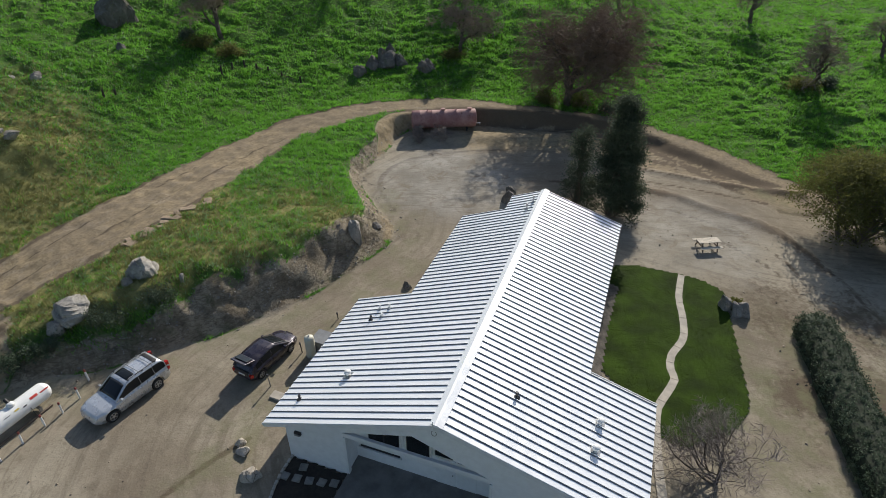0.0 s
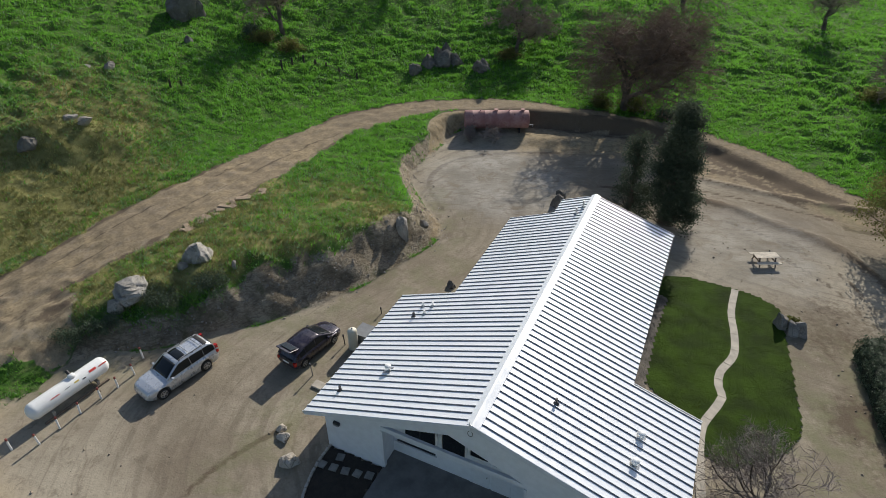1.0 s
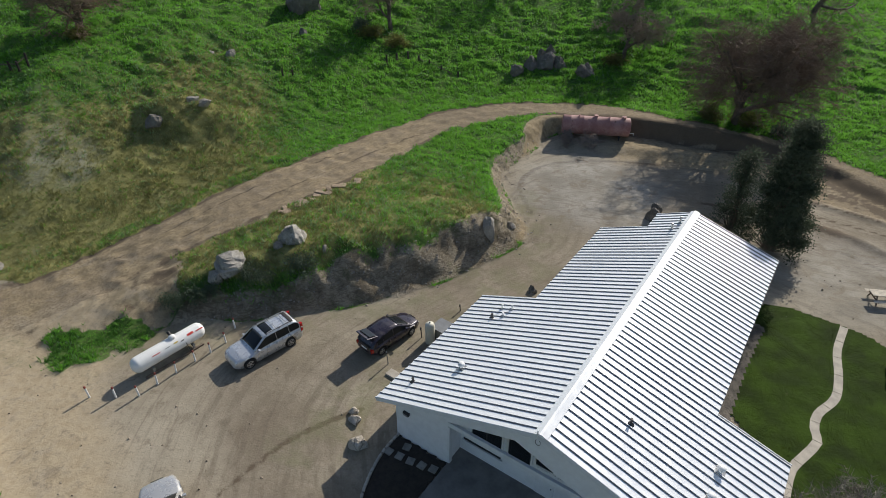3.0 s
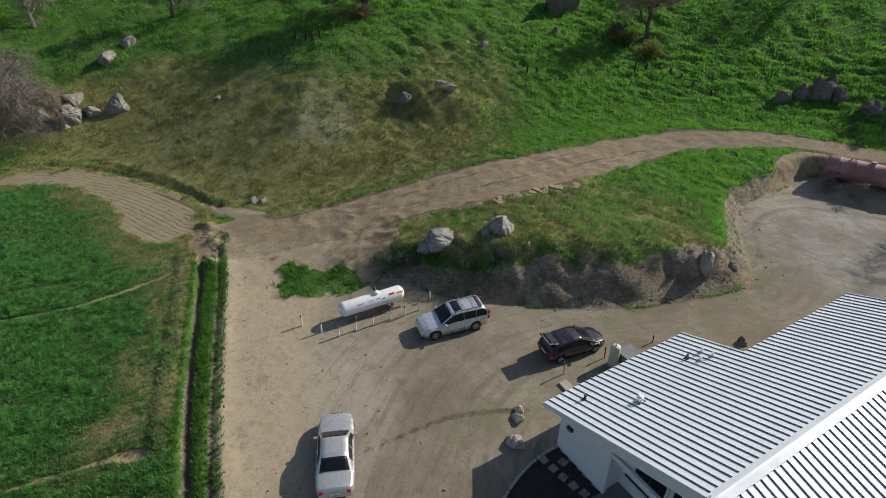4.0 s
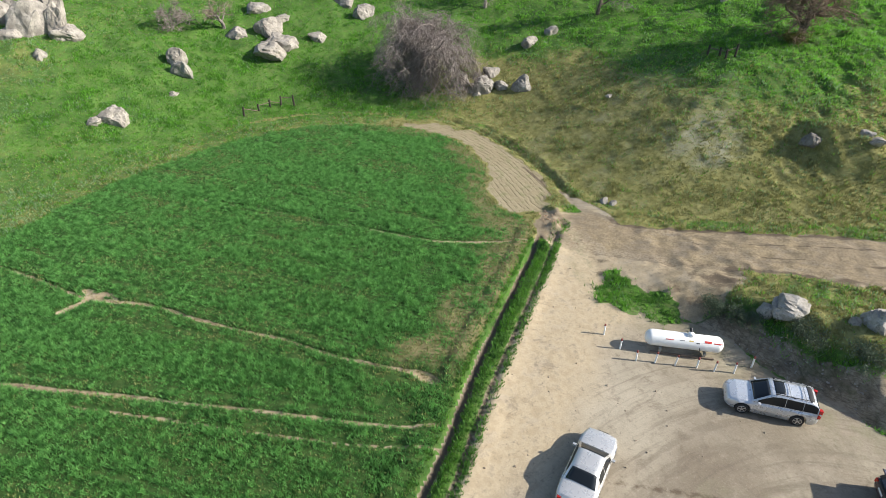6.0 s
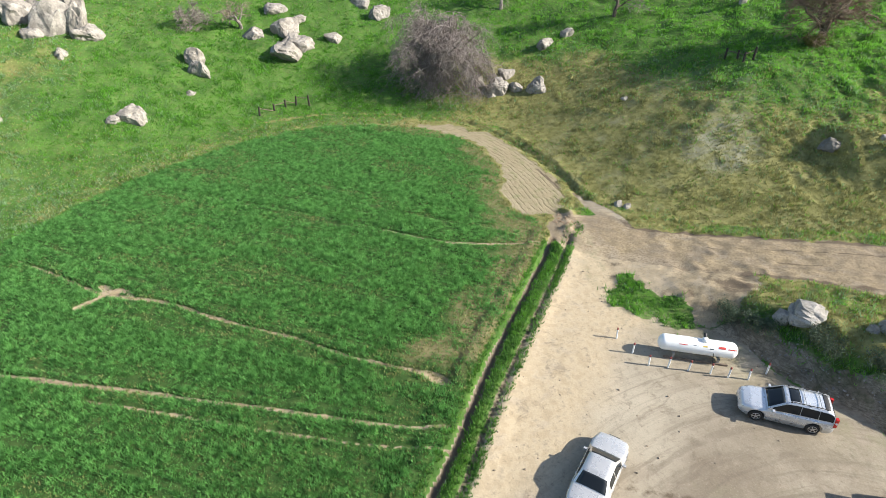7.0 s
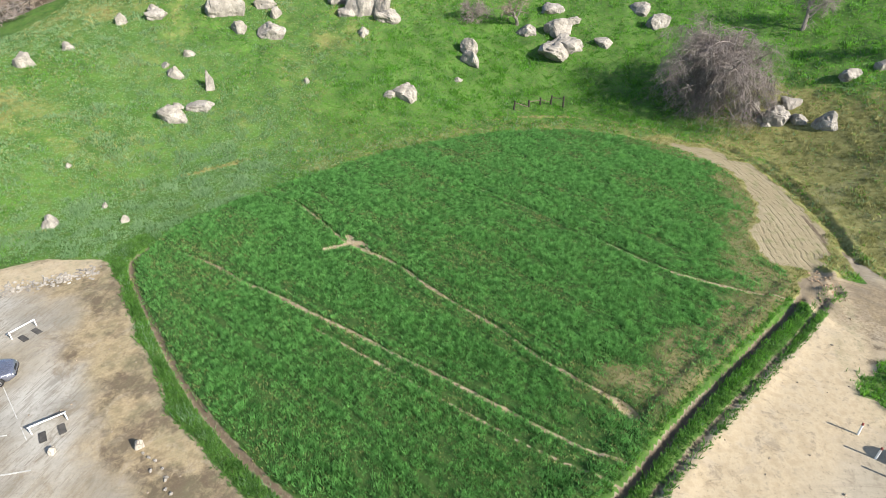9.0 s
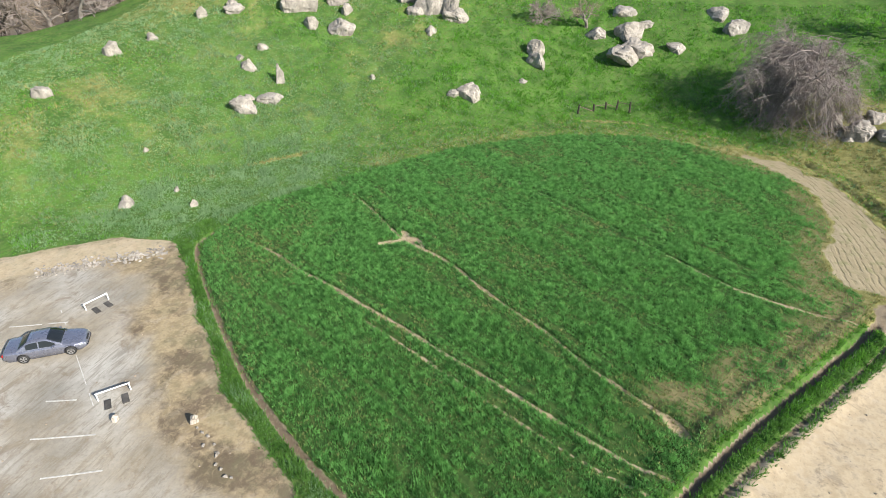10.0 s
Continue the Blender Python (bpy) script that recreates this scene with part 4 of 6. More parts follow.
    door = opening("door", -.55, .45, .2, 2.1)
    part("door_handle", rod(bmesh.new(), (.32, back - .1, 1.05), (.32, back - .04, 1.05), .03), GREY_METAL, door, "small brushed metal door knob")
    opening("door", .55, 1.55, .2, 2.1)
    part("wall_slot", block((2.2, .05, .1), (-3.6, back - .02, 1.15)), DARK_METAL, house, "dark narrow slot below the windows")
    part("wall_ledge", block((2.4, .12, .06), (-3.6, back - .05, 1.06)), TRIM_PAINT, house)
    lamp = part("wall_lamp", block((.38, .14, .2), (-7.55, front - .07, 2.22), bevel=.03), DARK_METAL, house, "small dark wall lamp")
    part("lamp_glass", block((.3, .05, .1), (-7.55, front - .15, 2.17), bevel=.01), GREY_METAL, lamp)


def build_vents():
    def stand(s, v):
        return Vector((s, v, roof_z(-1 if s < 0 else 1, abs(s))))

    for s, v in ((-6.15, 3.3), (6.6, 4.3), (6.6, 2.7)):
        p = stand(s, v)
        bm = turned(((.1, -.1), (.1, .16), (.1, .18), (.16, .19), (.18, .22), (.18, .31), (.15, .36), (0, .38)), 16)
        bm.transform(Matrix.Translation(p))
        cap = part("roof_vent", bm, WHITE_PAINT, house, "white round-capped roof vent", smooth=True)
        part("flashing", block((.46, .46, .03), p + Vector((0, 0, .02)), (0, math.degrees(math.atan(FALL_L)) * (-1 if s < 0 else 1), 0)), GREY_METAL, cap)
    for s, v, h, paint in ((2.7, 3.5, .3, DARK_METAL), (-8.1, 1.6, .3, DARK_METAL), (-7.2, 8.15, .32, DARK_METAL), (-7.1, 9.2, .34, WHITE_PAINT), (-6.45, 9.2, .34, WHITE_PAINT),
                           (-.5, 21.05, .5, GREY_METAL), (-.75, 20.1, .45, GREY_METAL), (-6.6, 8.4, .25, WHITE_PAINT)):
        p = stand(s, v)
        bm = rod(bmesh.new(), p - Vector((0, 0, .1)), p + Vector((0, 0, h)), .055, sides=10)
        rod(bm, p + Vector((0, 0, h - .06)), p + Vector((0, 0, h + .04)), .08, .06, 10)
        pipe = part("vent_pipe", bm, paint, house)
        part("flashing", rod(bmesh.new(), p - Vector((0, 0, .03)), p + Vector((0, 0, .12)), .17, .07, 12), DARK_METAL if paint is DARK_METAL else GREY_METAL, pipe)
    # small aerial bracket and looped cable at the near end of the ridge
    bm = rod(bmesh.new(), (-.12, -.08, RIDGE_Z - .2), (-.12, -.08, RIDGE_Z + .3), .025)
    rod(bm, (-.22, -.08, RIDGE_Z + .12), (-.05, -.08, RIDGE_Z + .12), .02)
    part("aerial_bracket", bm, WHITE_PAINT, house)
    bm = bmesh.new()
    loop = [Vector((.12 * math.sin(a) - .05, -.12, RIDGE_Z - .38 - .16 * math.cos(a))) for a in np.linspace(-2.6, 2.6, 12)]
    for a, b in zip(loop[:-1], loop[1:]):
        rod(bm, a, b, .012, sides=5)
    part("cable", bm, DARK_METAL, house)


build_roof()
build_walls()
build_vents()


def on_house(s, v, z=0.0, turn=0.0):
    """A pose beside the house, in metres off its ridge line and along it."""
    return house.matrix_world @ pose(s, v, z, 0, 0, turn)


# porch concrete, darkened so that the porch's shade is in its colour
SHADED_CONCRETE = simple("shaded_concrete", (0.17, 0.165, 0.155), 0.9, vary=0.25, grain=3, depth=0.008)
porch = thing("porch_slab", "grey concrete porch slab in front of the house", "porch", on_house(-1.2, -.75), kind="structure")
part("slab", block((7.5, 4.4, .34), (0, 0.05, 0.03), bevel=.02), SHADED_CONCRETE, porch)
# ---- rocks ----
def boulder(size, at, turn=0.0, seed=0, material=None, sink=0.25, cuts=3, name="boulder", label="", blocky=1.0):
    """A weathered boulder: a ball worn flat on some sides, cracked and lumpy, set into the ground."""
    rnd = random.Random(seed)
    bm = bmesh.new()
    bmesh.ops.create_icosphere(bm, subdivisions=cuts, radius=1)
    planes = [(Vector((rnd.uniform(-1, 1), rnd.uniform(-1, 1), rnd.uniform(-.5, 1))).normalized(), rnd.uniform(.45, .82)) for _ in range(11)]
    shift = Vector((seed * 3.7, seed * 1.3, 0))
    for v in bm.verts:
        p = Vector([math.copysign(abs(c) ** blocky, c) for c in v.co])
        for n, d in planes:
            over = p.dot(n) - d
            if over > 0:
                p -= n * over * .85
        crack = max(0, .12 - abs(noise.noise(p * 1.7 + shift * 2))) * 1.1
        p *= 1 + .2 * noise.noise(p * 1.4 + shift) + .09 * noise.noise(p * 4 + shift) - crack
        v.co = Vector((p.x * size[0] / 1.55, p.y * size[1] / 1.55, p.z * size[2] / 1.3))
    me = bpy.data.meshes.new(name)
    bm.to_mesh(me)
    bm.free()
    me.materials.append(material or GRANITE)
    ob = new(name, me)
    z = height(at[0], at[1])
    ob.matrix_world = pose(at[0], at[1], z + size[2] * (0.5 - sink), 0, 0, turn)
    return tagged(ob, label or "weathered grey granite boulder in the grass", "boulder", "boulders")


def rocks_in(rows, label, material=None, sink=0.25, seed=0, blocky=.85):
    """Rows of x, y of the near foot, width and height as they look from the yard."""
    for k, (x, y, wide, tall) in enumerate(rows):
        r = math.hypot(x, y)
        deep = wide * (0.75 + 0.3 * ((seed + k) * 37 % 10) / 10)
        cx, cy = x + x / r * deep * .35, y + y / r * deep * .35
        face = math.degrees(math.atan2(y, x)) - 90
        boulder((wide * .84, deep * .9, tall * 1.15), (cx, cy), face + (k * 53 % 30 - 15), seed + k, material, sink + .14, 4 if wide > 2.4 else 3 if wide > 1.2 else 2, label=label, blocky=blocky)


rocks_in(((-20.1, 31.6, 2.5, 1.35), (-23.0, 27.6, 2.8, 1.3), (-7.0, 38.9, 1.35, 1.6)), "pale weathered granite boulder standing out of the cut bank", PALE_GRANITE, seed=6, sink=.2, blocky=.38)
rocks_in(((-17.5, 31.2, .45, .5), (-5.5, 41.1, .9, .5), (-24.2, 27.2, 1.1, .8), (-20.9, 30.6, .8, .6), (-7.9, 38.3, .5, .5)), "broken pale stone on the cut bank", seed=16, sink=.15, blocky=.6)
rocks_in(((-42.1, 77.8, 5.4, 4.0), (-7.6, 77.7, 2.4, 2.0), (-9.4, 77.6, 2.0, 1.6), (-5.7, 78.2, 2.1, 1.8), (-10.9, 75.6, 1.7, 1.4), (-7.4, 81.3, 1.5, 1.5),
          (-2.3, 77.2, 2.7, 1.6), (-39.1, 72.0, 1.2, 1.0), (-8.4, 79.3, 1.6, 1.6), (-6.6, 79.6, 1.4, 1.4)), "dark shaded boulder on the green hillside", SHADED_STONE, seed=20)
rocks_in(((-43.4, 61.4, 1.5, .6), (-45.3, 60.4, .9, .4), (-38.3, 48.3, 2.0, .6), (-39.9, 48.6, 1.5, .5), (-60.6, 33.6, 1.0, .4)),
         "pale low boulder in the dry grass", seed=40)
rocks_in(((-41.5, 44.4, 1.8, 1.2),), "dark rounded boulder in the shade of a grassy hump", SHADED_STONE, seed=47)
rocks_in(((-69.8, 26.5, 2.9, 2.0), (-72.5, 22.0, 3.0, 2.2), (-71.4, 24.2, 2.3, 1.1), (-74.7, 19.8, 2.2, 1.7), (-75.2, 23.9, 2.2, 1.3), (-73.2, 20.4, 1.3, .9), (-72.0, 21, 1.6, .5)),
         "rounded grey granite boulder beside the bare tree", seed=50)
rocks_in(((-95.0, 9.0, 4.2, 2.4), (-89.9, 1.6, 3.0, 1.3), (-79.1, 30.5, 2.6, 1.2), (-80.5, 34, 2.4, 1.2), (-42.9, 25.0, 1.0, .7), (-42.3, 25.7, .8, .5), (-72.5, 55.0, 1.6, 2.0)),
         "grey granite boulder on the grassy slope", seed=60)
rocks_in(((-69.0, -22.5, 3.5, 2.2), (-68.5, -24.0, 1.6, .9), (-81.2, -16.3, 3.4, 2.2), (-84, -16.9, 3.2, 1.9), (-85.7, -4.7, 5.2, 1.9), (-88.0, -4.1, 5.2, 2.3), (-92.1, -5.4, 4.4, 2.6),
          (-97.7, -6.9, 3.9, 1.6), (-91.4, -9.8, 3.3, 1.5), (-81.3, -32.1, 1.7, 1.4), (-76.8, -16.9, 1.4, .5), (-99.6, 6.7, 4.0, 1.6), (-95.0, -3.2, 2.8, .9)),
         "pale granite outcrop boulder in lush grass", seed=80)
rocks_in(((-86.4, -33.7, 5.2, 5.6), (-85.1, -35.9, 2.8, 1.5), (-86.2, -29.8, 4.2, 2.0), (-88.5, -38.7, 5.2, 3.4), (-90.2, -32.7, 4.2, 5.0), (-87.2, -31, 3, 3.6), (-89.5, -36, 3.4, 3.0)),
         "tall cracked pale granite outcrop on the hill", seed=110)
rocks_in(((-55.6, -65.5, 2.8, 2.0), (-60.9, -63.5, 1.8, .9), (-43.4, -63.4, 2.2, 1.2), (-53.7, -45.1, 3.3, 1.8), (-56.2, -46.0, 1.5, .6), (-57.0, -43.6, 3.2, 1.1), (-61.5, -45.0, 1.3, 2.6),
          (-61.7, -49.6, 2.2, 1.3), (-63.1, -51.7, 1.3, .7), (-66.5, -50.5, 1.8, .8), (-69.0, -61.9, 1.4, 1.7), (-72.2, -58.8, 3.4, 1.1), (-73.1, -60.0, 1.9, 1.3), (-77.3, -51.2, 5.6, 3.8)),
         "pale granite boulder on the open green hillside", seed=130)
rocks_in(((-74.4, -47.6, 2.4, 1.6), (-75.5, -43.3, 3.5, 1.9), (-82.3, -47.4, 3.6, 1.3), (-80.7, -45.4, 2.2, 1.8), (-33.8, -43.6, 1.3, 1.2), (-38.1, -41.8, .6, .6), (-36.3, -38.2, .9, .7),
          (-67.4, -34.8, .8, .6), (-80.6, -32.0, 1.0, .9), (-41.9, -48.6, .7, .5)), "small pale boulder in the hillside grass", seed=160)
rocks_in(((-15.7, -20.7, .62, .7), (-14.3, -24.9, .6, .4)), "pinkish white stone on the gravel lot", PALE_STONE, seed=180, sink=.15)
rocks_in(((-10.8, 20.1, .66, .42), (-10.4, 19.4, .8, .42), (-9.75, 17.9, 1.1, .6), (-9.3, 18.2, .4, .3)), "pale landscape boulder at the yard's edge", PALE_STONE, seed=190, sink=.12)
rocks_in(((5.9, 47.0, 1.3, 1.2), (6.3, 48.3, 1.1, 1.3), (-2.6, 33.9, .9, .5)), "grey boulder behind the house", SHADED_STONE, seed=200, sink=.15)
rocks_in(((19.8, 31.6, 1.3, 1.2), (20.3, 31.1, 1.0, 1.0), (20.8, 31.0, 1.2, 1.0)), "grey boulder at the lawn's edge", GRANITE, seed=210, sink=.15)


# ---- trees ----
def tubes_mesh(name, lines, material, sides=5):
    """Tapered round branches along lines of points and radii, as one mesh."""
    verts, faces = [], []
    for pts, radii in lines:
        n = sides if radii[0] > .04 else 3
        start = len(verts)
        ring = [(math.cos(6.2832 * k / n), math.sin(6.2832 * k / n)) for k in range(n)]
        pts = [Vector(p) for p in pts]
        for i, (p, r) in enumerate(zip(pts, radii)):
            d = (pts[min(i + 1, len(pts) - 1)] - pts[max(i - 1, 0)]).normalized()
            u = d.cross(Vector((0.31, 0.17, 0.93)) if abs(d.z) < .9 else Vector((1, 0, 0))).normalized() * r
            w = d.cross(u)
            verts.extend((p + u * c + w * e)[:] for c, e in ring)
        for i in range(len(pts) - 1):
            for k in range(n):
                a, b = start + i * n + k, start + i * n + (k + 1) % n
                faces.append((a, b, b + n, a + n))
        faces.append(tuple(start + (len(pts) - 1) * n + k for k in range(n)))
    me = bpy.data.meshes.new(name)
    me.from_pydata(verts, [], faces)
    me.materials.append(material)
    return me


def branching(rnd, tall, reach, trunk, levels, bend=.35, droop=0.0, lean=(0, 0), bare=.25, twig=1.0, stem=.62, counts=(7, 6, 6, 5, 4)):
    """Grows lines of points and radii: (trunk and limbs, thin wood)."""
    thick, thin, tips = [], [], []

    def grow(p, d, length, r, level):
        n = 5 if level < 2 else 3 if level < 4 else 1
        pts, radii = [Vector(p)], [r]
        d = Vector(d)
        for i in range(n):
            ease_off = .6 if level == 0 else 1
            d = d + Vector((rnd.gauss(0, bend), rnd.gauss(0, bend), rnd.gauss(0, bend * .6) + (.12 if level < 2 else -droop * level / 3))) * ease_off
            d.normalize()
            pts.append(pts[-1] + d * (length / n))
            radii.append(r * (1 - .55 * (i + 1) / n) if level < levels else r * (1 - .8 * (i + 1) / n))
        (thick if level < 2 else thin).append((pts, radii))
        if level >= levels:
            tips.append(pts[-1])
            return
        count = levels_count[level]
        for c in range(count):
            k = bare + (1 - bare) * (c + rnd.random()) / count
            i = min(int(k * n), n - 1)
            q = pts[i].lerp(pts[i + 1], k * n - i)
            along = (pts[i + 1] - pts[i]).normalized()
            side = Vector((rnd.gauss(0, 1), rnd.gauss(0, 1), rnd.gauss(0, .5) + (.2 if level < 2 else 0)))
            side -= along * side.dot(along)
            out = along * rnd.uniform(.35, .8) + side.normalized() * rnd.uniform(.7, 1.1)
            grow(q, out.normalized(), length * (1 - .35 * k) * rnd.uniform(.55, .85) if level else reach * rnd.uniform(.75, 1.1) * (1.15 - .4 * k),
                 max(radii[i] * rnd.uniform(.45, .65), .014 * twig), level + 1)

    levels_count = counts
    grow((0, 0, -.3), (lean[0], lean[1], 1), tall * stem, trunk, 0)
    return thick, thin, tips


GREY_BARK = simple("grey_bark", (0.21, 0.185, 0.165), 0.9, vary=.3, grain=5, depth=.03)
GREY_TWIG = simple("grey_twigs", (0.225, 0.188, 0.17), 0.9, vary=.25, grain=2)
BROWN_BARK = simple("brown_bark", (0.11, 0.088, 0.068), 0.9, vary=.3, grain=5, depth=.03)
OAK_TWIG = simple("oak_twigs", (0.19, 0.128, 0.092), 0.9, vary=.3, grain=2)
BROWN_TWIG = simple("brown_twigs", (0.25, 0.198, 0.15), 0.9, vary=.3, grain=2)


def bare_tree(at, tall, reach, trunk, seed, bark, twigs, label, levels=4, droop=0.0, lean=(0, 0), bend=.35, bare=.3, twig=2.2, stem=.55, counts=(7, 6, 6, 5, 4)):
    rnd = random.Random(seed)
    tree = thing("tree", label, "tree", pose(at[0], at[1], height(*at), 0, 0, seed * 47 % 360 if not any(lean) else 0), "bare trees")
    thick, thin, _ = branching(rnd, tall, reach, trunk, levels, bend, droop, lean, bare, twig, stem, counts)
    for name, lines, mat in (("trunk", thick, bark), ("branching", thin, twigs)):
        ob = new(name, tubes_mesh(name, lines, mat, 7 if name == "trunk" else 4))
        ob.parent = tree
    return tree


OAK = "large bare brown oak on the green slope"
bare_tree((15.0, 68.6), 14.5, 7.6, .5, 4, BROWN_BARK, OAK_TWIG, OAK, 5, .07, (.05, .02), bend=.27, bare=.16, twig=1.5, stem=.5, counts=(12, 8, 7, 6, 4))
bare_tree((2.3, 81.8), 10, 4.2, .3, 5, BROWN_BARK, BROWN_TWIG, "bare brown oak on the green slope", 5, twig=2.2)
bare_tree((45.6, 72.0), 9, 4.8, .36, 6, BROWN_BARK, BROWN_TWIG, "gnarled bare oak with a broken top", 4, bend=.5, lean=(.25, 0))
bare_tree((48, 95.4), 9, 4.5, .32, 7, BROWN_BARK, BROWN_TWIG, "bare brown oak high on the slope", 4, bend=.45)
bare_tree((58.8, 78.8), 7, 3.8, .28, 8, BROWN_BARK, BROWN_TWIG, "bare brown oak on the green slope", 4)
bare_tree((-29.5, 79.5), 10, 4.5, .34, 9, BROWN_BARK, BROWN_TWIG, "bare brown oak over low brush", 5)
bare_tree((-79.5, 17.1), 13, 9.2, .36, 10, GREY_BARK, GREY_TWIG, "broad grey leafless tree with drooping fine twigs", 5, .34, bend=.32, bare=.02, twig=1.2, stem=.34, counts=(12, 8, 7, 6, 5))
bare_tree((-59.6, 56.6), 8.5, 7.4, .5, 11, BROWN_BARK, OAK_TWIG, "low wide bare oak on the slope", 5, bend=.38, bare=.15, twig=1.6, stem=.38)
bare_tree((-94.4, -11.8), 6.5, 3.0, .3, 12, GREY_BARK, BROWN_TWIG, "small twisted oak among the boulders", 3, bend=.55)
bare_tree((-93.3, -18.6), 4.0, 2.6, .14, 13, GREY_BARK, GREY_TWIG, "small leafless bush among the boulders", 4, bare=.08)
bare_tree((-82, 41.7), 9, 4.2, .3, 14, BROWN_BARK, GREY_TWIG, "bare grey tree on the slope", 4)
bare_tree((-93.3, 28), 9, 4.5, .3, 15, GREY_BARK, GREY_TWIG, "bare grey tree behind the broad one", 4, .15)
bare_tree((13.9, 17.9), 4.2, 3.4, .11, 16, BROWN_BARK, GREY_TWIG, "small leafless fruit tree beside the house", 4, bend=.25, bare=.05, twig=.9, counts=(9, 7, 6, 5))
for k, (x, y, h) in enumerate(((-14, 106, 15), (-33, 103, 13), (7, 108, 13), (28, 100, 12))):
    bare_tree((x, y), h, 6.0, .42, 30 + k, BROWN_BARK, BROWN_TWIG, "bare oak near the top of the slope", 4, bare=.2)
for k in range(16):
    bearing, r = radians(134.5 + 1.1 * k), (112, 124, 117)[k % 3] - .25 * k
    bare_tree((-math.sin(bearing) * r, math.cos(bearing) * r), 12 + k % 3, 5.5, .36, 50 + k, BROWN_BARK if k % 2 else GREY_BARK, BROWN_TWIG if k % 3 else GREY_TWIG,
              "bare tree behind the hill's brow", 4, twig=3.4, bare=.15, counts=(6, 6, 5, 4))


def leaf_cloud(name, centres, spread_by, count, size, material, seed, squash=1.0):
    """Many small folded leaves scattered round the centres, as one mesh."""
    g = np.random.default_rng(seed)
    c = np.asarray(centres)[g.integers(0, len(centres), count)]
    off = g.normal(size=(count, 3)) * spread_by
    off[:, 2] *= squash
    p = c + off
    a = g.normal(size=(count, 3))
    a /= np.linalg.norm(a, axis=1)[:, None]
    b = np.cross(a, g.normal(size=(count, 3)))
    b /= np.linalg.norm(b, axis=1)[:, None]
    n = np.cross(a, b)
    s = size * g.uniform(.6, 1.4, (count, 1))
    quad = np.stack([p - a * s, p + b * s * .45 + n * s * .15, p + a * s, p - b * s * .45 + n * s * .15], 1)
    verts = quad.reshape(-1, 3)
    i = np.arange(count)[:, None] * 4
    faces = np.concatenate([i + (0, 1, 2), i + (0, 2, 3)])
    me = bpy.data.meshes.new(name)
    me.from_pydata(verts.tolist(), [], faces.tolist())
    me.materials.append(material)
    return me


DARK_LEAF = leafy("dark_evergreen", (0.03, 0.044, 0.026), (0.10, 0.125, 0.078), .3, .5, .45)
OLIVE_LEAF = leafy("olive_green_leaf", (0.045, 0.06, 0.018), (0.19, 0.19, 0.055), .4, .35)
HEDGE_LEAF = leafy("hedge_leaf", (0.034, 0.056, 0.03), (0.11, 0.15, 0.095), .2, .5, .45)


def evergreen(at, tall, wide, seed, leaf, label, cone=True, clumps=90, count=9000, size=.2, stems=3):
    rnd = random.Random(seed)
    tree = thing("tree", label, "tree", pose(at[0], at[1], height(*at)), "evergreen trees")
    lines, centres = [], []
    for k in range(stems):
        a = 6.28 * k / stems + rnd.random()
        foot = wide * (.03 if cone else .10)
        top = wide * (.10 if cone else .3)
        pts = [np.array((foot * math.cos(a) * (1 - f) + top * math.cos(a) * f + rnd.gauss(0, .08), foot * math.sin(a) * (1 - f) + top * math.sin(a) * f + rnd.gauss(0, .08), -.2 + f * tall * .85)) for f in np.linspace(0, 1, 6)]
        lines.append((pts, [max(.03, (.28 if cone else .2) * (1 - .8 * f)) for f in np.linspace(0, 1, 6)]))
    for k in range(clumps):
        f = rnd.random() ** (1.15 if cone else .6)
        z = tall * ((.06 if cone else .22) + (.9 if cone else .72) * f)
        r = wide / 2 * ((1.0 - .74 * f) * rnd.uniform(.3, 1.12) if cone else math.sqrt(max(0, 1 - (1.7 * f - .75) ** 2 * .85)) * math.sqrt(rnd.random()))
        a = rnd.random() * 6.283
        centres.append((r * math.cos(a), r * math.sin(a), z))
        base = lines[k % stems][0][min(5, int(f * 5))]
        tip = np.array(centres[-1])
        lines.append(([base, (base + tip) / 2 + (0, 0, .2), tip], [.05, .035, .015]))
    ob = new("trunk", tubes_mesh("trunk", lines, BROWN_BARK, 6))
    ob.parent = tree
    ob = new("crown", leaf_cloud("crown", centres, (.34 if cone else .55), count, size, leaf, seed, .8))
    ob.parent = tree
    return tree


evergreen((15.0, 45.0), 11.0, 5.0, 1, DARK_LEAF, "tall ragged dark evergreen behind the house", clumps=190, count=42000, size=.095)
evergreen((12.3, 47.3), 7.4, 3.2, 2, DARK_LEAF, "slim young dark evergreen", clumps=70, count=8500, size=.085, stems=1)
evergreen((34.6, 41.6), 6.8, 10.5, 4, OLIVE_LEAF, "broad round olive-green tree with several stems", False, 210, 46000, .095, 5)
evergreen((38.5, 37.5), 5.5, 8.5, 5, DARK_LEAF, "broad dark evergreen at the yard's edge", False, 110, 12000, .2, 4)


# ---- grass and crop ----
def tri_mesh(name, tris, material):
    """A mesh of loose triangles, from an array of their corners."""
    n = len(tris) * 3
    me = bpy.data.meshes.new(name)
    me.vertices.add(n)
    me.vertices.foreach_set("co", tris.reshape(-1).astype(np.float32))
    me.loops.add(n)
    me.loops.foreach_set("vertex_index", np.arange(n, dtype=np.int32))
    me.polygons.add(n // 3)
    me.polygons.foreach_set("loop_start", np.arange(0, n, 3, dtype=np.int32))
    me.update(calc_edges=True)
    me.materials.append(material)
    return me


def field_at(name, x, y):
    if name == "z":
        return heights(x, y)
    i = np.clip(np.searchsorted(FIELD["xs"], x), 1, len(FIELD["xs"]) - 1)
    j = np.clip(np.searchsorted(FIELD["ys"], y), 1, len(FIELD["ys"]) - 1)
    return FIELD[name][j, i]


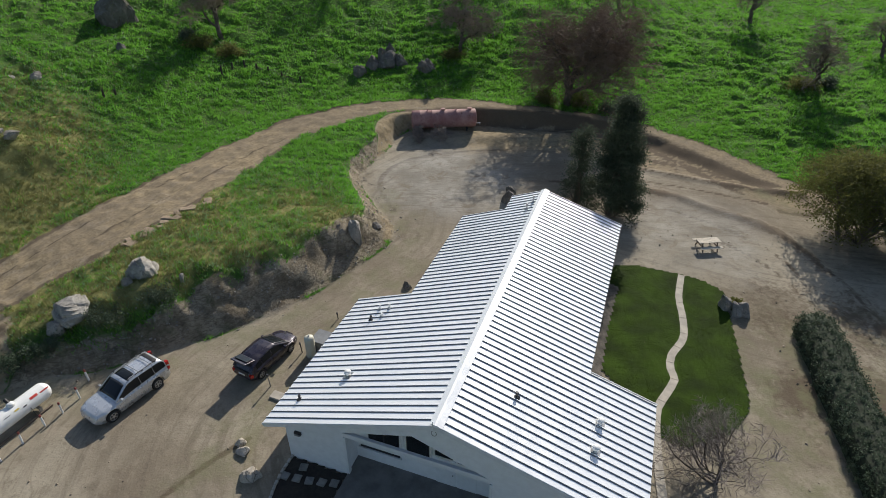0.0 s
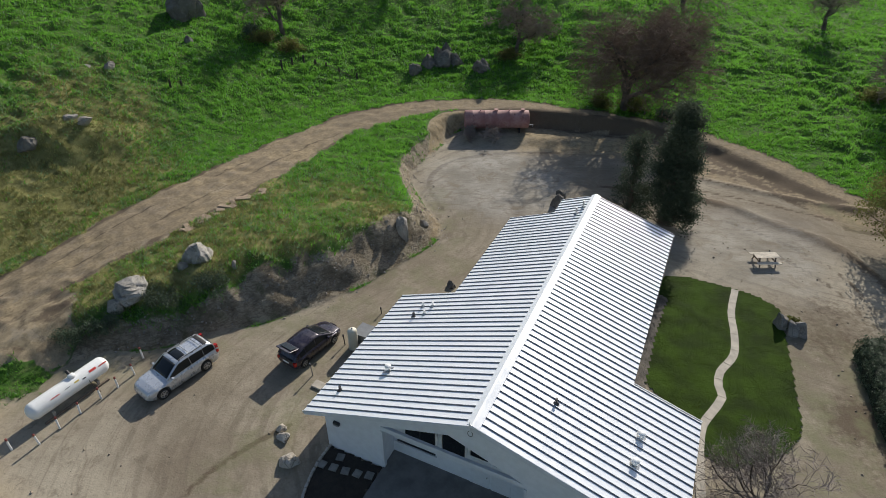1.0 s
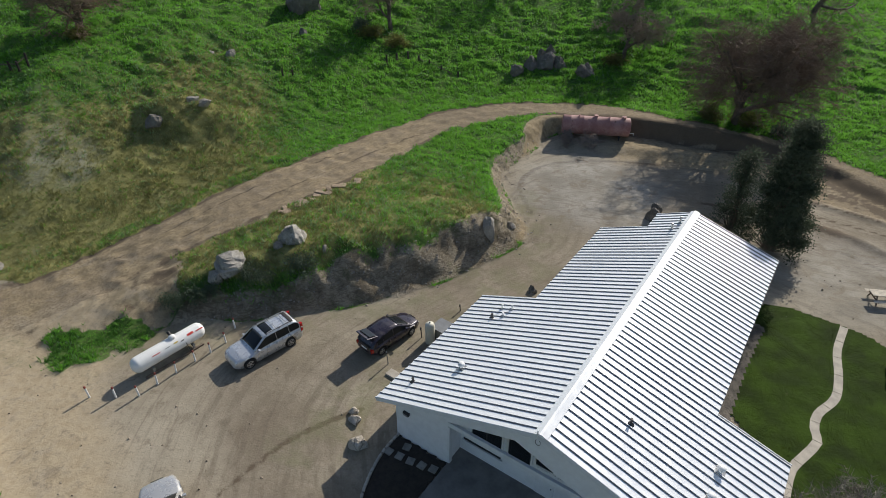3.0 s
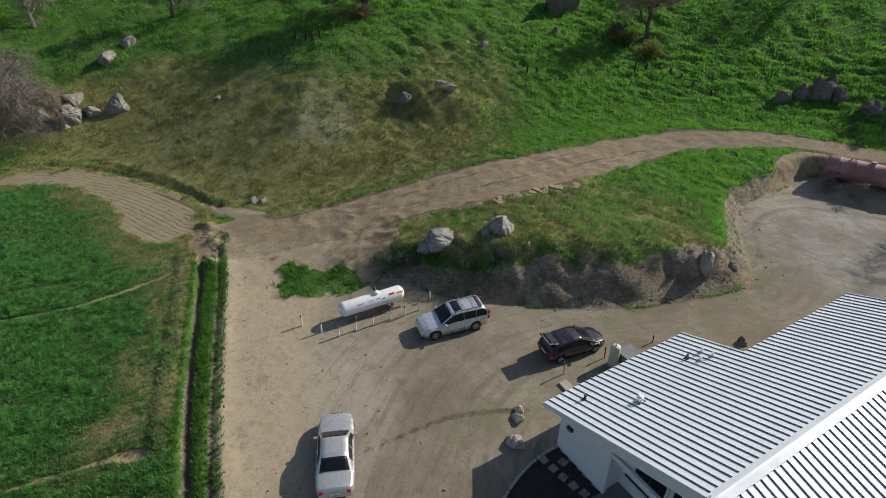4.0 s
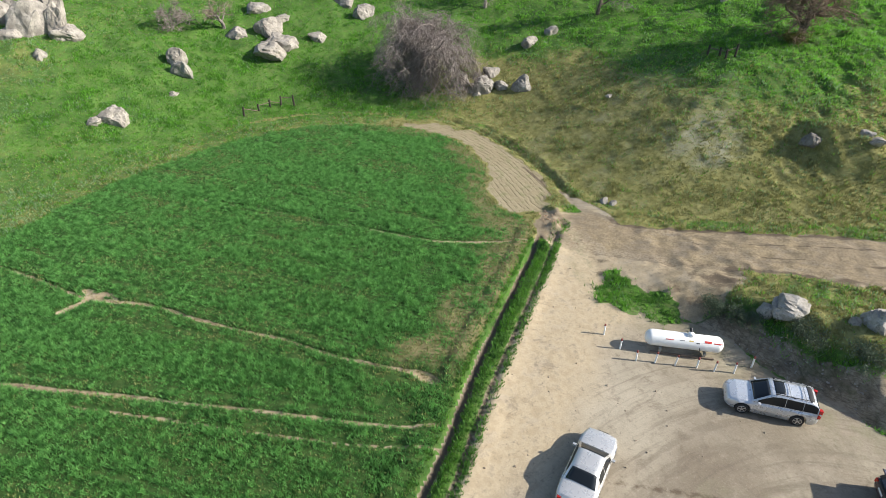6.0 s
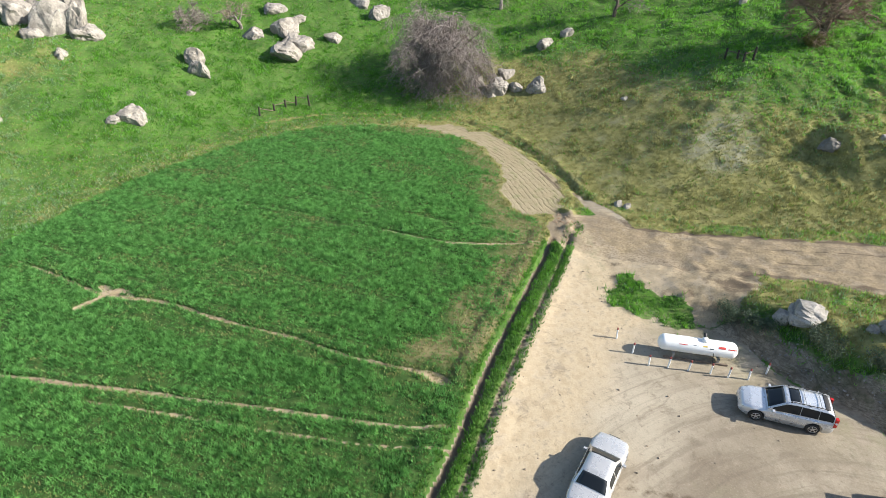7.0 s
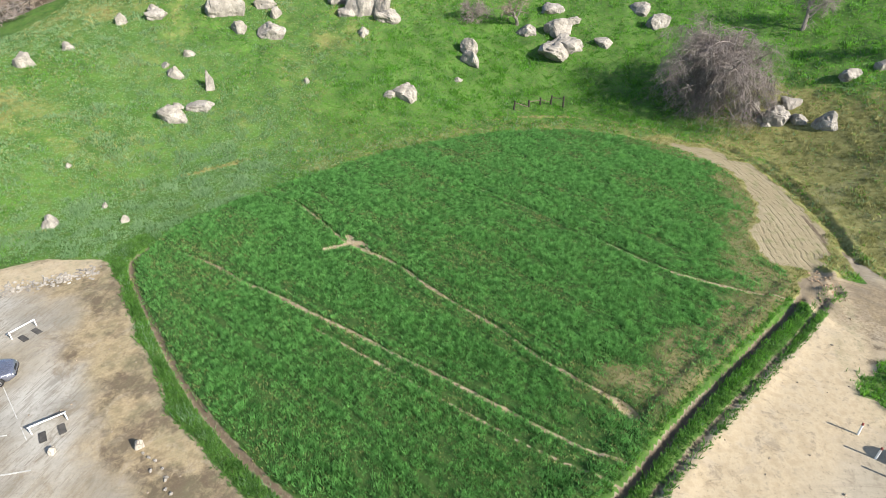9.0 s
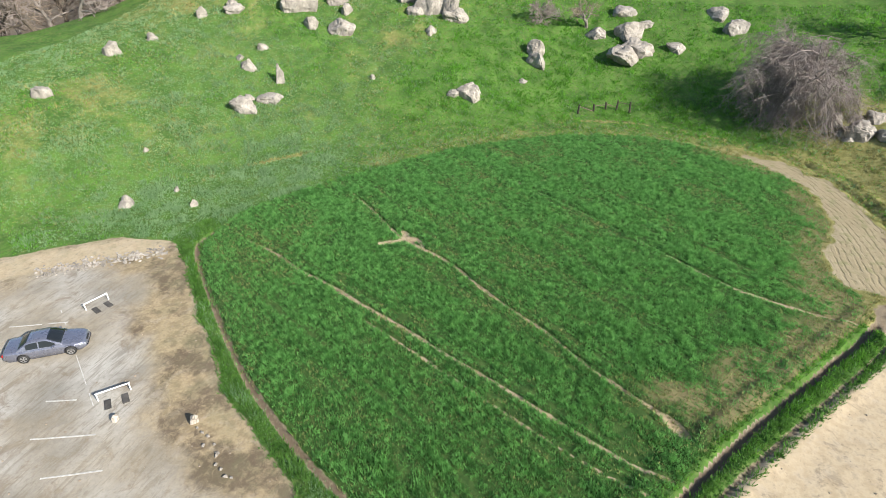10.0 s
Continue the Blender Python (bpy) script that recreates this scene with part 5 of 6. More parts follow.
def tufts(x, y, z, tall, wide, blades, g):
    """Blades of grass, each one long triangle that leans its own way."""
    n = len(x)
    base = np.repeat(np.stack([x, y, z], 1), blades, 0)
    h, w = np.repeat(tall, blades) * g.uniform(.6, 1.2, n * blades), np.repeat(wide, blades) * g.uniform(.6, 1.3, n * blades)
    a, lean_to = g.uniform(0, 6.283, n * blades), g.uniform(0, 6.283, n * blades)
    base[:, 0] += np.cos(lean_to) * w * .8
    base[:, 1] += np.sin(lean_to) * w * .8
    side = np.stack([np.cos(a), np.sin(a), np.zeros_like(a)], 1) * w[:, None] / 2
    tip = base + np.stack([np.cos(lean_to) * h * .55, np.sin(lean_to) * h * .55, h], 1)
    base[:, 2] -= .03
    return np.stack([base - side, base + side, tip], 1)


GRASS = leafy("hill_grass", (0.054, 0.15, 0.018), (0.188, 0.445, 0.056), .6, 1.1, .22, .12)
STRAW = leafy("dry_grass", (0.13, 0.14, 0.042), (0.41, 0.385, 0.155), .12, .9, .25, .13)
CROP_LEAF = leafy("young_cereal", (0.016, 0.074, 0.015), (0.225, 0.51, 0.14), .5, 2.5, .25, .13)
HAZY_GRASS = leafy("pale_grass", (0.125, 0.24, 0.10), (0.275, 0.41, 0.21), .45, .25)
WEED = leafy("lush_weeds", (0.035, 0.105, 0.018), (0.15, 0.31, 0.06), .45, 1.2, .35)
LAWN_BLADE = leafy("lawn_grass", (0.028, 0.058, 0.007), (0.085, 0.118, 0.018), .3, 1.6, .25, .12)


def thinness(x, y):
    """Where the crop stands thin (below 0): in patches, along the drilled rows and by the ditch's corner."""
    across, along = -.855 * x + .52 * y, .52 * x + .855 * y
    worn = worn_crop(x, y)
    worn = np.maximum(worn, .85 * field_at("dry", x, y))
    return .7 * rough(x, y, 7, 81) + .4 * rough(x, y, 1.5, 82) + .7 * rough(across * 2.2, along * .22, 3, 83, 2) - 1.3 * worn


def sow():
    g = np.random.default_rng(7)
    # hillsides, mound and verges
    n = 2600000
    x, y = g.uniform(-104, 74, n), g.uniform(-75, 118, n)
    bearing, r = np.degrees(np.arctan2(-x, y)), np.hypot(x, y)
    dense = np.clip(1.35 - r / 85, .24, 1)
    keep = (bearing > -44) & (bearing < 152) & (g.random(n) < dense)
    x, y = x[keep], y[keep]
    soil, crop, cut, dry = (field_at(k, x, y) for k in ("soil", "crop", "cut", "dry"))
    steep = ease(58, 40, np.degrees(np.arctan2(-x, y)))
    lump = rough(x, y, 1.3, 71, 2) * (1 - .75 * steep) + steep * 1.1 * (.62 - hummocks(x, y))
    keep = (soil < g.uniform(.2, .62, len(x))) & (crop < .4) & (g.random(len(x)) > cut * 1.05) & (g.random(len(x)) < .72 + .55 * lump)
    x, y, dry, lump = x[keep], y[keep], dry[keep], lump[keep]
    z = field_at("z", x, y)
    straw = g.random(len(x)) < dry * .92
    tall = (.12 + .3 * np.clip(lump + .15, 0, 1)) * np.where(straw, .85, 1) * (1 + .25 * rough(x, y, 12, 72))
    wide = (.016 + .0011 * np.hypot(x, y)) * np.where(straw, .8, 1)
    # more pale blades to the west: the haze there, put into grass colour
    west = ease(100, 128, np.degrees(np.arctan2(-x, y))) * (.6 + 1.2 * rough(x, y, 9, 74) + .3 * ease(112, 130, np.degrees(np.arctan2(-x, y)))) + .1 + .5 * dry
    faded = ~straw & (g.random(len(x)) < west)
    for name, pick, mat, label in (("pale_grass", faded, HAZY_GRASS, "pale green grass on open slopes, western haze in its colour"), ("hill_grass", ~straw & ~faded, GRASS, "lush green grass over hills and banks"), ("dry_grass", straw, STRAW, "straw-coloured dry grass on slopes")):
        t = tufts(x[pick], y[pick], z[pick], tall[pick], wide[pick], 3, g)
        tagged(new(name, tri_mesh(name, t, mat)), label, "grass", kind="stuff")
    # the crop stands in faint drilled rows, with worn and thin places
    n = 400000
    x, y = g.uniform(-70, -9, n), g.uniform(-35, 20, n)
    inner = field_at("crop", x, y) > .5
    x, y = x[inner], y[inner]
    rows = (-0.855, 0.52)
    across = x * rows[0] + y * rows[1]
    x, y = x - rows[0] * (across - np.round(across / .34) * .34) * .3, y - rows[1] * (across - np.round(across / .34) * .34) * .3
    n = len(x)
    soil = field_at("soil", x, y)
    thin = thinness(x, y)
    along = .52 * x + .855 * y
    clump = .85 * rough(x, y, .55, 88, 2) + .6 * rough((-.855 * x + .52 * y) * 1.4, along * .6, 1.1, 89, 2)
    trodden = np.min([close_to(x, y, line)[0] for line in FURROWS], axis=0)
    clump = clump - 1.1 * np.exp(-(trodden / .22) ** 2) * (.7 + .6 * rough(x, y, 3, 90))
    keep = (soil < g.uniform(.3, .8, n)) & (clump > g.uniform(-1.3, -.45, n)) & (g.random(n) < .93 + .5 * np.minimum(thin, 0.1))
    x, y, thin, clump = x[keep], y[keep], thin[keep], clump[keep]
    t = tufts(x, y, field_at("z", x, y), np.maximum(.22 + .09 * np.clip(thin, -1, 1) + .22 * np.clip(clump, -.8, .8), .06), np.full(len(x), .047), 4, g)
    tagged(new("crop", tri_mesh("crop", t, CROP_LEAF)), "dense young green cereal crop in the field", "crop", kind="stuff")
    # thin straw-coloured places between the rows
    x, y = g.uniform(-70, -9, 70000), g.uniform(-35, 20, 70000)
    thin = thinness(x, y)
    keep = (field_at("crop", x, y) > .4) & (g.random(70000) < .1 - .8 * thin)
    x, y = x[keep], y[keep]
    t = tufts(x, y, field_at("z", x, y), np.full(len(x), .17), np.full(len(x), .075), 3, g)
    tagged(new("thin_crop", tri_mesh("thin_crop", t, leafy("thin_crop", (0.14, 0.18, 0.05), (0.33, 0.34, 0.14), .4, .3))), "thin yellowed patches of the crop", "crop", kind="stuff")
    # weeds on the ditch bank and the lot's edge, and by the gas tank
    n = 210000
    x, y = g.uniform(-46, -8, n), g.uniform(-36, 26, n)
    ditch = field_at("ditch", x, y)
    furrow, _ = far_from(x, y, EDGE_FURROW)
    patch = field_at("patch", x, y) * (.2 + .8 * rough(x, y, .8, 87))
    rim = (furrow < 2.3) & (furrow > .3) & (field_at("crop", x, y) < .4) & (field_at("soil", x, y) < .7)
    gully = far_from(x, y, GULLY)[0]
    keep = ((ditch > .5) & (g.random(n) < .75 + .5 * rough(x, y, 1.4, 50))) | rim | (g.random(n) < patch) | ((gully > .2) & (gully < .62) & (g.random(n) < .45 + .7 * rough(x, y, 2, 85)))
    x, y = x[keep], y[keep]
    tall = .22 + .2 * rough(x, y, .8, 86)
    t = tufts(x, y, field_at("z", x, y), tall, np.full(len(x), .07), 3, g)
    tagged(new("ditch_weeds", tri_mesh("ditch_weeds", t, WEED)), "rank green weeds along the ditches", "weeds", kind="stuff")


sow()


# ---- lawn, path, hedge ----
LAWN = curve_through(((13.4, 37.0), (15.3, 37.0), (18.2, 35.9), (19.7, 35.0), (20.6, 33.6), (20.2, 32.0), (19.5, 29.3), (18.8, 26.6), (18.2, 24.3), (17.6, 22.6), (15.8, 21.0), (13.2, 20.1), (11.9, 21.0), (10.6, 24.5), (9.2, 27.5), (11, 31.5), (13, 36.5)), 1.2)


def flat_patch(name, outline, material, label, category, lift=0.06, step=.2):
    """A ground patch with its own edge, lying just over the earth."""
    xs, ys = np.arange(outline[:, 0].min(), outline[:, 0].max(), step), np.arange(outline[:, 1].min(), outline[:, 1].max(), step)
    gx, gy = np.meshgrid(xs, ys)
    keep = inside(gx + step / 2, gy + step / 2, outline)
    bm = bmesh.new()
    seen = {}

    def corner(i, j):
        if (i, j) not in seen:
            x, y = xs[0] + i * step, ys[0] + j * step
            seen[i, j] = bm.verts.new((x, y, height(x, y) + lift + .02 * noise.noise((x, y, 0))))
        return seen[i, j]

    for j in range(len(ys)):
        for i in range(len(xs)):
            if keep[j, i]:
                bm.faces.new((corner(i, j), corner(i + 1, j), corner(i + 1, j + 1), corner(i, j + 1)))
    made = bmesh.ops.extrude_face_region(bm, geom=bm.faces[:])["geom"]
    bmesh.ops.translate(bm, verts=[v for v in made if isinstance(v, bmesh.types.BMVert)], vec=(0, 0, .003))
    for v in bm.verts:
        if v.is_boundary:
            v.co.z -= .1
    ob = part(name, bm, material)
    return tagged(ob, label, category, kind="structure")


# dark bed beside the porch, with a curved row of edging blocks and square pavers
BED_EDGE = curve_through(((-7.75, 19.7), (-8.1, 18.8), (-8.35, 17.8), (-8.45, 16.6), (-8.4, 15.4), (-8.1, 13.6)), .3)
corner = on_house(-4.98, .3).translation
porch_foot = on_house(-4.98, -2.9).translation
wall_foot = on_house(-8.1, .3).translation
bed = flat_patch("planting_bed", np.vstack([BED_EDGE, [porch_foot[:2]], [corner[:2]], [wall_foot[:2]]]), MULCH, "dark mulch planting bed beside the house front", "planting bed", .1)
OLD_PAVER = simple("old_paver", (.21, .20, .18), .9, vary=.3)
for k, p in enumerate(BED_EDGE[:-1:1]):
    q = BED_EDGE[k + 1] - p
    part("edging_block", block((.26, .14, .2), (p[0], p[1], height(*p) + .1), (0, 0, math.degrees(math.atan2(q[1], q[0])) + 5 * (k % 3) - 5), .02), CONCRETE, bed)
for k, (x, y) in enumerate(((-8.0, 18.2), (-7.35, 18.05), (-6.7, 17.9), (-6.05, 17.8), (-5.42, 17.75), (-7.15, 18.7))):
    part("paver", block((.42, .42, .07), (x, y, height(x, y) + .14), (0, 0, -20 + 7 * (k % 3)), .015), OLD_PAVER, bed, "square grey paver")
# narrow strip of dark gravel between the long wall and the lawn
strip = np.array([on_house(a, b).translation[:2] for a, b in ((5.3, 7.2), (6.15, 7.2), (6.3, 12), (6.2, 17), (6.4, 21.5), (5.3, 21.5))])
flat_patch("gravel_strip", strip, simple("dark_gravel", (.115, .10, .085), .95, vary=.45, grain=4, depth=.03), "dark gravel strip along the house wall", "gravel strip", .07)
turf = simple("turf", (0.03, 0.054, 0.007), .95, vary=.45, grain=1.2, depth=.03)
turf.node_tree.nodes["Principled BSDF"].inputs["Specular IOR Level"].default_value = 0.1
flat_patch("lawn", LAWN, turf, "mown dark green lawn beside the house", "lawn")
g = np.random.default_rng(11)
px, py = g.uniform(9, 21, 36000), g.uniform(20, 37.5, 36000)
PATH = curve_through(((18.2, 35.8), (17.1, 33.1), (16.6, 30.8), (15.9, 28.7), (14.6, 27.1), (14.15, 25.9), (14.1, 25.0), (13.2, 23.8), (12.4, 22.8), (11.9, 21.5), (11.6, 20.4), (11.1, 18.2), (10.6, 15.5)), .5)
keep = inside(px, py, LAWN) & (far_from(px, py, PATH)[0] > .36)
px, py = px[keep], py[keep]
blade_z = heights(px, py) + .05
tagged(new("lawn_grass", tri_mesh("lawn_grass", tufts(px, py, blade_z, np.full(len(px), .045), np.full(len(px), .03), 3, g), LAWN_BLADE)),
       "short dark green lawn grass", "grass", kind="stuff")


def build_path():
    """Concrete path in cast lengths with narrow joints."""
    path = thing("path", "narrow winding pale concrete garden path", "path", pose(0, 0, 0), kind="structure")
    half = .24
    for a in range(0, len(PATH) - 3, 3):
        run = PATH[a:a + 4]
        bm = bmesh.new()
        rows = []
        for i, p in enumerate(run):
            q0, q1 = PATH[max(a + i - 1, 0)], PATH[min(a + i + 1, len(PATH) - 1)]
            d = (q1 - q0) / np.linalg.norm(q1 - q0)
            c = p + d * (.012 if i == 0 else -.012 if i == 3 else 0)
            side = np.array((-d[1], d[0])) * half
            z = height(*p) + .085
            rows.append([bm.verts.new((*(c + side), z)), bm.verts.new((*(c - side), z)), bm.verts.new((*(c - side), z - .14)), bm.verts.new((*(c + side), z - .14))])
        for r0, r1 in zip(rows[:-1], rows[1:]):
            for k in range(4):
                bm.faces.new((r0[k], r1[k], r1[(k + 1) % 4], r0[(k + 1) % 4]))
        bm.faces.new(rows[0]), bm.faces.new(rows[-1][::-1])
        bmesh.ops.recalc_face_normals(bm, faces=bm.faces)
        part("path_slab", bm, PALE_CONCRETE, path)


build_path()


def build_hedge():
    line = curve_through(((24.9, 30.0), (24.4, 27.8), (23.7, 24.9), (23.1, 22.3), (22.5, 19.4), (21.9, 16), (21.3, 12)), .45)
    hedge = thing("hedge", "dense clipped dark green hedge along the yard", "hedge", pose(0, 0, 0))
    bm = bmesh.new()
    rows = []
    for i, p in enumerate(line):
        d = line[min(i + 1, len(line) - 1)] - line[max(i - 1, 0)]
        d = d / np.linalg.norm(d)
        side = np.array((-d[1], d[0]))
        end = min(1, .45 + min(i, len(line) - 1 - i) * .3)
        row = []
        for k in range(9):
            a = math.pi * k / 8
            w = math.copysign(abs(math.cos(a)) ** .6, math.cos(a)) * 1.2 * end * (1 + .12 * noise.noise((p[0] * .6, p[1] * .6, 3)))
            h = abs(math.sin(a)) ** .5 * 1.45 * (.7 + .3 * end)
            q = p + side * w
            row.append(bm.verts.new((q[0], q[1], height(*p) - .05 + h * (1 + .07 * noise.noise((q[0], q[1], h))))))
        rows.append(row)
    for r0, r1 in zip(rows[:-1], rows[1:]):
        for k in range(8):
            bm.faces.new((r0[k], r0[k + 1], r1[k + 1], r1[k]))
    bm.faces.new(rows[0][::-1]), bm.faces.new(rows[-1])
    bmesh.ops.recalc_face_normals(bm, faces=bm.faces)
    spots = [tuple(f.calc_center_median() + Vector((random.uniform(-.25, .25), random.uniform(-.25, .25), random.uniform(-.12, .06)))) for f in bm.faces for _ in range(3)]
    # solid near-black core stands for the shade inside the hedge
    part("shade_core", bm, simple("hedge_core", (0.02, 0.03, 0.014), .95, vary=.4), hedge)
    ob = new("foliage", leaf_cloud("foliage", spots, .11, 36000, .062, HEDGE_LEAF, 5))
    ob.parent = hedge


build_hedge()

# low brush: under the slope's oaks, on the bank and beside the lawn's boulders
BRUSH = ((-26.0, 25.6, 1.6, .6), (-24.4, 26.2, 1.4, .6), (-21.6, 28.2, 1.7, .6), (-18.6, 29.8, 1.5, .5), (-31.5, 77, 2.6, 1.1), (-28, 76.5, 2.2, .9), (-33.5, 78.5, 1.8, 1.0), (1.2, 80.6, 2.2, .8), (44.6, 71.4, 2.8, .8), (48, 71.8, 2.4, .7), (12.5, 68.9, 2.4, 1.0), (16.5, 68.4, 2.4, 1.2),
         (20, 66.8, 2.2, 1.2), (-58.5, 54.8, 2.0, .6), (20.5, 31.9, .8, .7))
for k, (x, y, wide, tall) in enumerate(BRUSH):
    bush = thing("bush", "low dark green brush on the bank" if k < 4 else "low dark green brush on the slope" if k < 14 else "small grey-green bush between boulders", "bush", pose(x, y, height(x, y)), "bushes")
    rnd = random.Random(k)
    spots = [(rnd.gauss(0, wide / 3.2), rnd.gauss(0, wide / 3.2), tall * rnd.random() ** .8) for _ in range(26)]
    ob = new("twig_frame", tubes_mesh("twig_frame", [([np.array((0, 0, -.1)), np.array(q) * .6, np.array(q)], [.03, .02, .008]) for q in spots], BROWN_BARK, 4))
    ob.parent = bush
    ob = new("foliage", leaf_cloud("foliage", spots, wide * .13, int((900 if k > 3 else 2200) * wide), .11 if k > 3 else .055, OLIVE_LEAF if k % 3 and k > 3 else HEDGE_LEAF, k))
    ob.parent = bush


# ---- vehicles ----
def car_paint(name, colour, metallic=0.6):
    s = Shade(name, 0.28, metallic)
    s.surface.inputs["Coat Weight"].default_value = 0.6
    s.surface.inputs["Coat Roughness"].default_value = 0.08
    dust = s.span(s.noise(1.5, 5), 0.4, 0.75, 0, 0.12)
    return s.done(s.mix(dust, colour, (0.30, 0.27, 0.22)), s.span(s.noise(3, 4), 0.3, 0.7, 0.22, 0.4))


SILVER = car_paint("silver_paint", (0.58, 0.60, 0.63), .5)
CHAMPAGNE = car_paint("pale_silver_paint", (0.57, 0.56, 0.545), .5)
PLUM = car_paint("dark_plum_paint", (0.026, 0.02, 0.034), .3)
SLATE = car_paint("slate_blue_paint", (0.19, 0.20, 0.255))
TYRE = simple("tyre_rubber", (0.022, 0.022, 0.022), .85, vary=.3)
ALLOY = simple("alloy", (0.55, 0.55, 0.56), .35, .8)
CLEAR_LAMP = simple("lamp_glass", (0.6, 0.62, 0.64), .15)
RED_LAMP = simple("red_lamp", (0.42, 0.015, 0.012), .2)
BLACK_TRIM = simple("black_trim", (0.02, 0.02, 0.022), .6)
CAR_GLASS = Shade("car_glass", 0.12)
CAR_GLASS.surface.inputs["Specular IOR Level"].default_value = 0.35
CAR_GLASS = CAR_GLASS.done((0.014, 0.017, 0.02))


def wheel_parts(car, x, y, r, wide):
    """Tyre with tread shoulders, and a spoked rim."""
    side = 1 if y > 0 else -1
    w = wide / 2
    bm = turned(((r * .62, -w * .9), (r * .9, -w), (r, -w * .7), (r, w * .7), (r * .9, w), (r * .62, w * .9)), 28, "Y")
    bm.transform(Matrix.Translation((x, y, r)))
    wheel = part("wheel", bm, TYRE, car, "black tyre", smooth=True)
    bm = turned(((r * .64, -w * .5), (r * .64, w * .55), (r * .58, w * .62), (r * .56, w * .3), (0, w * .3)), 24, "Y")
    for k in range(5):
        a = 72 * k
        m = pose(0, 0, 0, 0, a, 0) @ pose(r * .34, w * .42, 0)
        bmesh.ops.create_cube(bm, size=1, matrix=m @ Matrix.Diagonal((r * .55, w * .3, r * .15, 1)))
    bmesh.ops.create_cone(bm, segments=12, radius1=r * .16, radius2=r * .12, depth=w * .4, cap_ends=True, matrix=pose(0, w * .5, 0, -90, 0, 0))
    bm.transform(Matrix.Translation((x, y + side * w * .5, r)) @ Matrix.Diagonal((1, side, 1, 1)))
    bmesh.ops.recalc_face_normals(bm, faces=bm.faces)
    part("rim", bm, ALLOY, wheel, "spoked alloy rim")


def build_car(label, paint, at, spec, category="car"):
    """x runs forward from the middle between the axles. spec: sizes and the rows of the outline as seen from the side."""
    car = thing("car", label, category, at, "parked cars")
    base, half, r = spec["base"] / 2, spec["wide"] / 2, spec["wheel"]
    back, front = -base - spec["rear"], base + spec["nose"]
    belt = np.array(spec["belt"]).T            # x, z of the top of the lower body
    cab = np.array(spec["cab"]).T              # x, z of windscreen foot, roof, rear glass foot
    xs = np.unique(np.concatenate([np.linspace(back, front, 80), base + r * 1.18 * np.cos(np.linspace(0, math.pi, 13)), -base + r * 1.18 * np.cos(np.linspace(0, math.pi, 13))]))

    def plan(x):
        """Half width: rounded towards nose and tail."""
        k = np.clip((front - x) / 1.05, 0, 1), np.clip((x - back) / .75, 0, 1)
        return half * (.60 + .40 * math.sqrt(1 - (1 - k[0]) ** 2)) * (.76 + .24 * math.sqrt(1 - (1 - k[1]) ** 2))

    bm = bmesh.new()
    rows = []
    for x in xs:
        w, top = plan(x), float(np.interp(x, belt[0], belt[1]))
        low = .24 + .12 * max(0, (x - front + .35) / .35) + .14 * max(0, (back + .3 - x) / .3)
        for axle in (-base, base):
            u = abs(x - axle) / (r * 1.18)
            if u < 1:
                low = max(low, r + r * 1.14 * math.sqrt(1 - u * u))
        low = min(low, top - .12)
        end = min(front - x, x - back)
        drop = .10 * max(0, 1 - end / .18) ** 2
        crown = .03
        half_ring = [(0, low + .02), (w * .86, low), (w * .985, low + .05), (w, max(low + .06, .45 * low + .55 * top)), (w * .985, top - .13 - drop), (w * .93, top - .035 - drop), (w * .8, top - drop), (w * .4, top + crown - drop), (0, top + crown * 1.3 - drop)]
        ring = [(x, -y, z) for y, z in half_ring] + [(x, y, z) for y, z in half_ring[-2:0:-1]]
        rows.append([bm.verts.new(p) for p in ring])
    n = len(rows[0])
    for r0, r1 in zip(rows[:-1], rows[1:]):
        for k in range(n):
            bm.faces.new((r0[k], r0[(k + 1) % n], r1[(k + 1) % n], r1[k]))
    bm.faces.new(rows[0]), bm.faces.new(rows[-1][::-1])
    bmesh.ops.recalc_face_normals(bm, faces=bm.faces)
    body = part("body", bm, paint, car, smooth=True)

    # cabin above the belt line
    x0, x1 = cab[0][0], cab[0][-1]
    wb, wr = half * .93, half * spec.get("roof", .74)

    def shell(x, v, out=0.0):
        """Side of the cabin: v from belt (0) to roof edge (1)."""
        z0, z1 = float(np.interp(x, belt[0], belt[1])) - .03, float(np.interp(x, cab[0], cab[1]))
        rise = (z1 - z0) / (max(cab[1]) - z0)
        w1 = wb + (wr - wb) * rise
        return (x, wb + (w1 - wb) * v + out, z0 + (z1 - z0) * v + out * .3)

    cx = np.linspace(x0, x1, 44)
    bm = bmesh.new()
    rows = []
    for x in cx:
        side = [shell(x, v) for v in (0, .5, .9, 1)]
        e = side[-1]
        ring = [(p[0], -p[1], p[2]) for p in side] + [(x, -e[1] * .55, e[2] + .035), (x, 0, e[2] + .05), (x, e[1] * .55, e[2] + .035)] + side[::-1]
        rows.append([bm.verts.new(p) for p in ring])
    for r0, r1 in zip(rows[:-1], rows[1:]):
        for k in range(len(r0) - 1):
            bm.faces.new((r0[k], r1[k], r1[k + 1], r0[k + 1]))
    bmesh.ops.recalc_face_normals(bm, faces=bm.faces)
    part("cabin", bm, paint, car, smooth=True)

    def patch(name, xa, xb, mat, y_share=.86, over=.012):
        """A pane on the windscreen, the roof or the rear glass."""
        bm = bmesh.new()
        rows = []
        for x in np.linspace(xa, xb, 7):
            e = shell(x, 1)
            rows.append([bm.verts.new((x, e[1] * y_share * k, e[2] + .05 * (1 - (k * y_share) ** 2) + over)) for k in np.linspace(-1, 1, 7)])
        for r0, r1 in zip(rows[:-1], rows[1:]):
            for k in range(6):
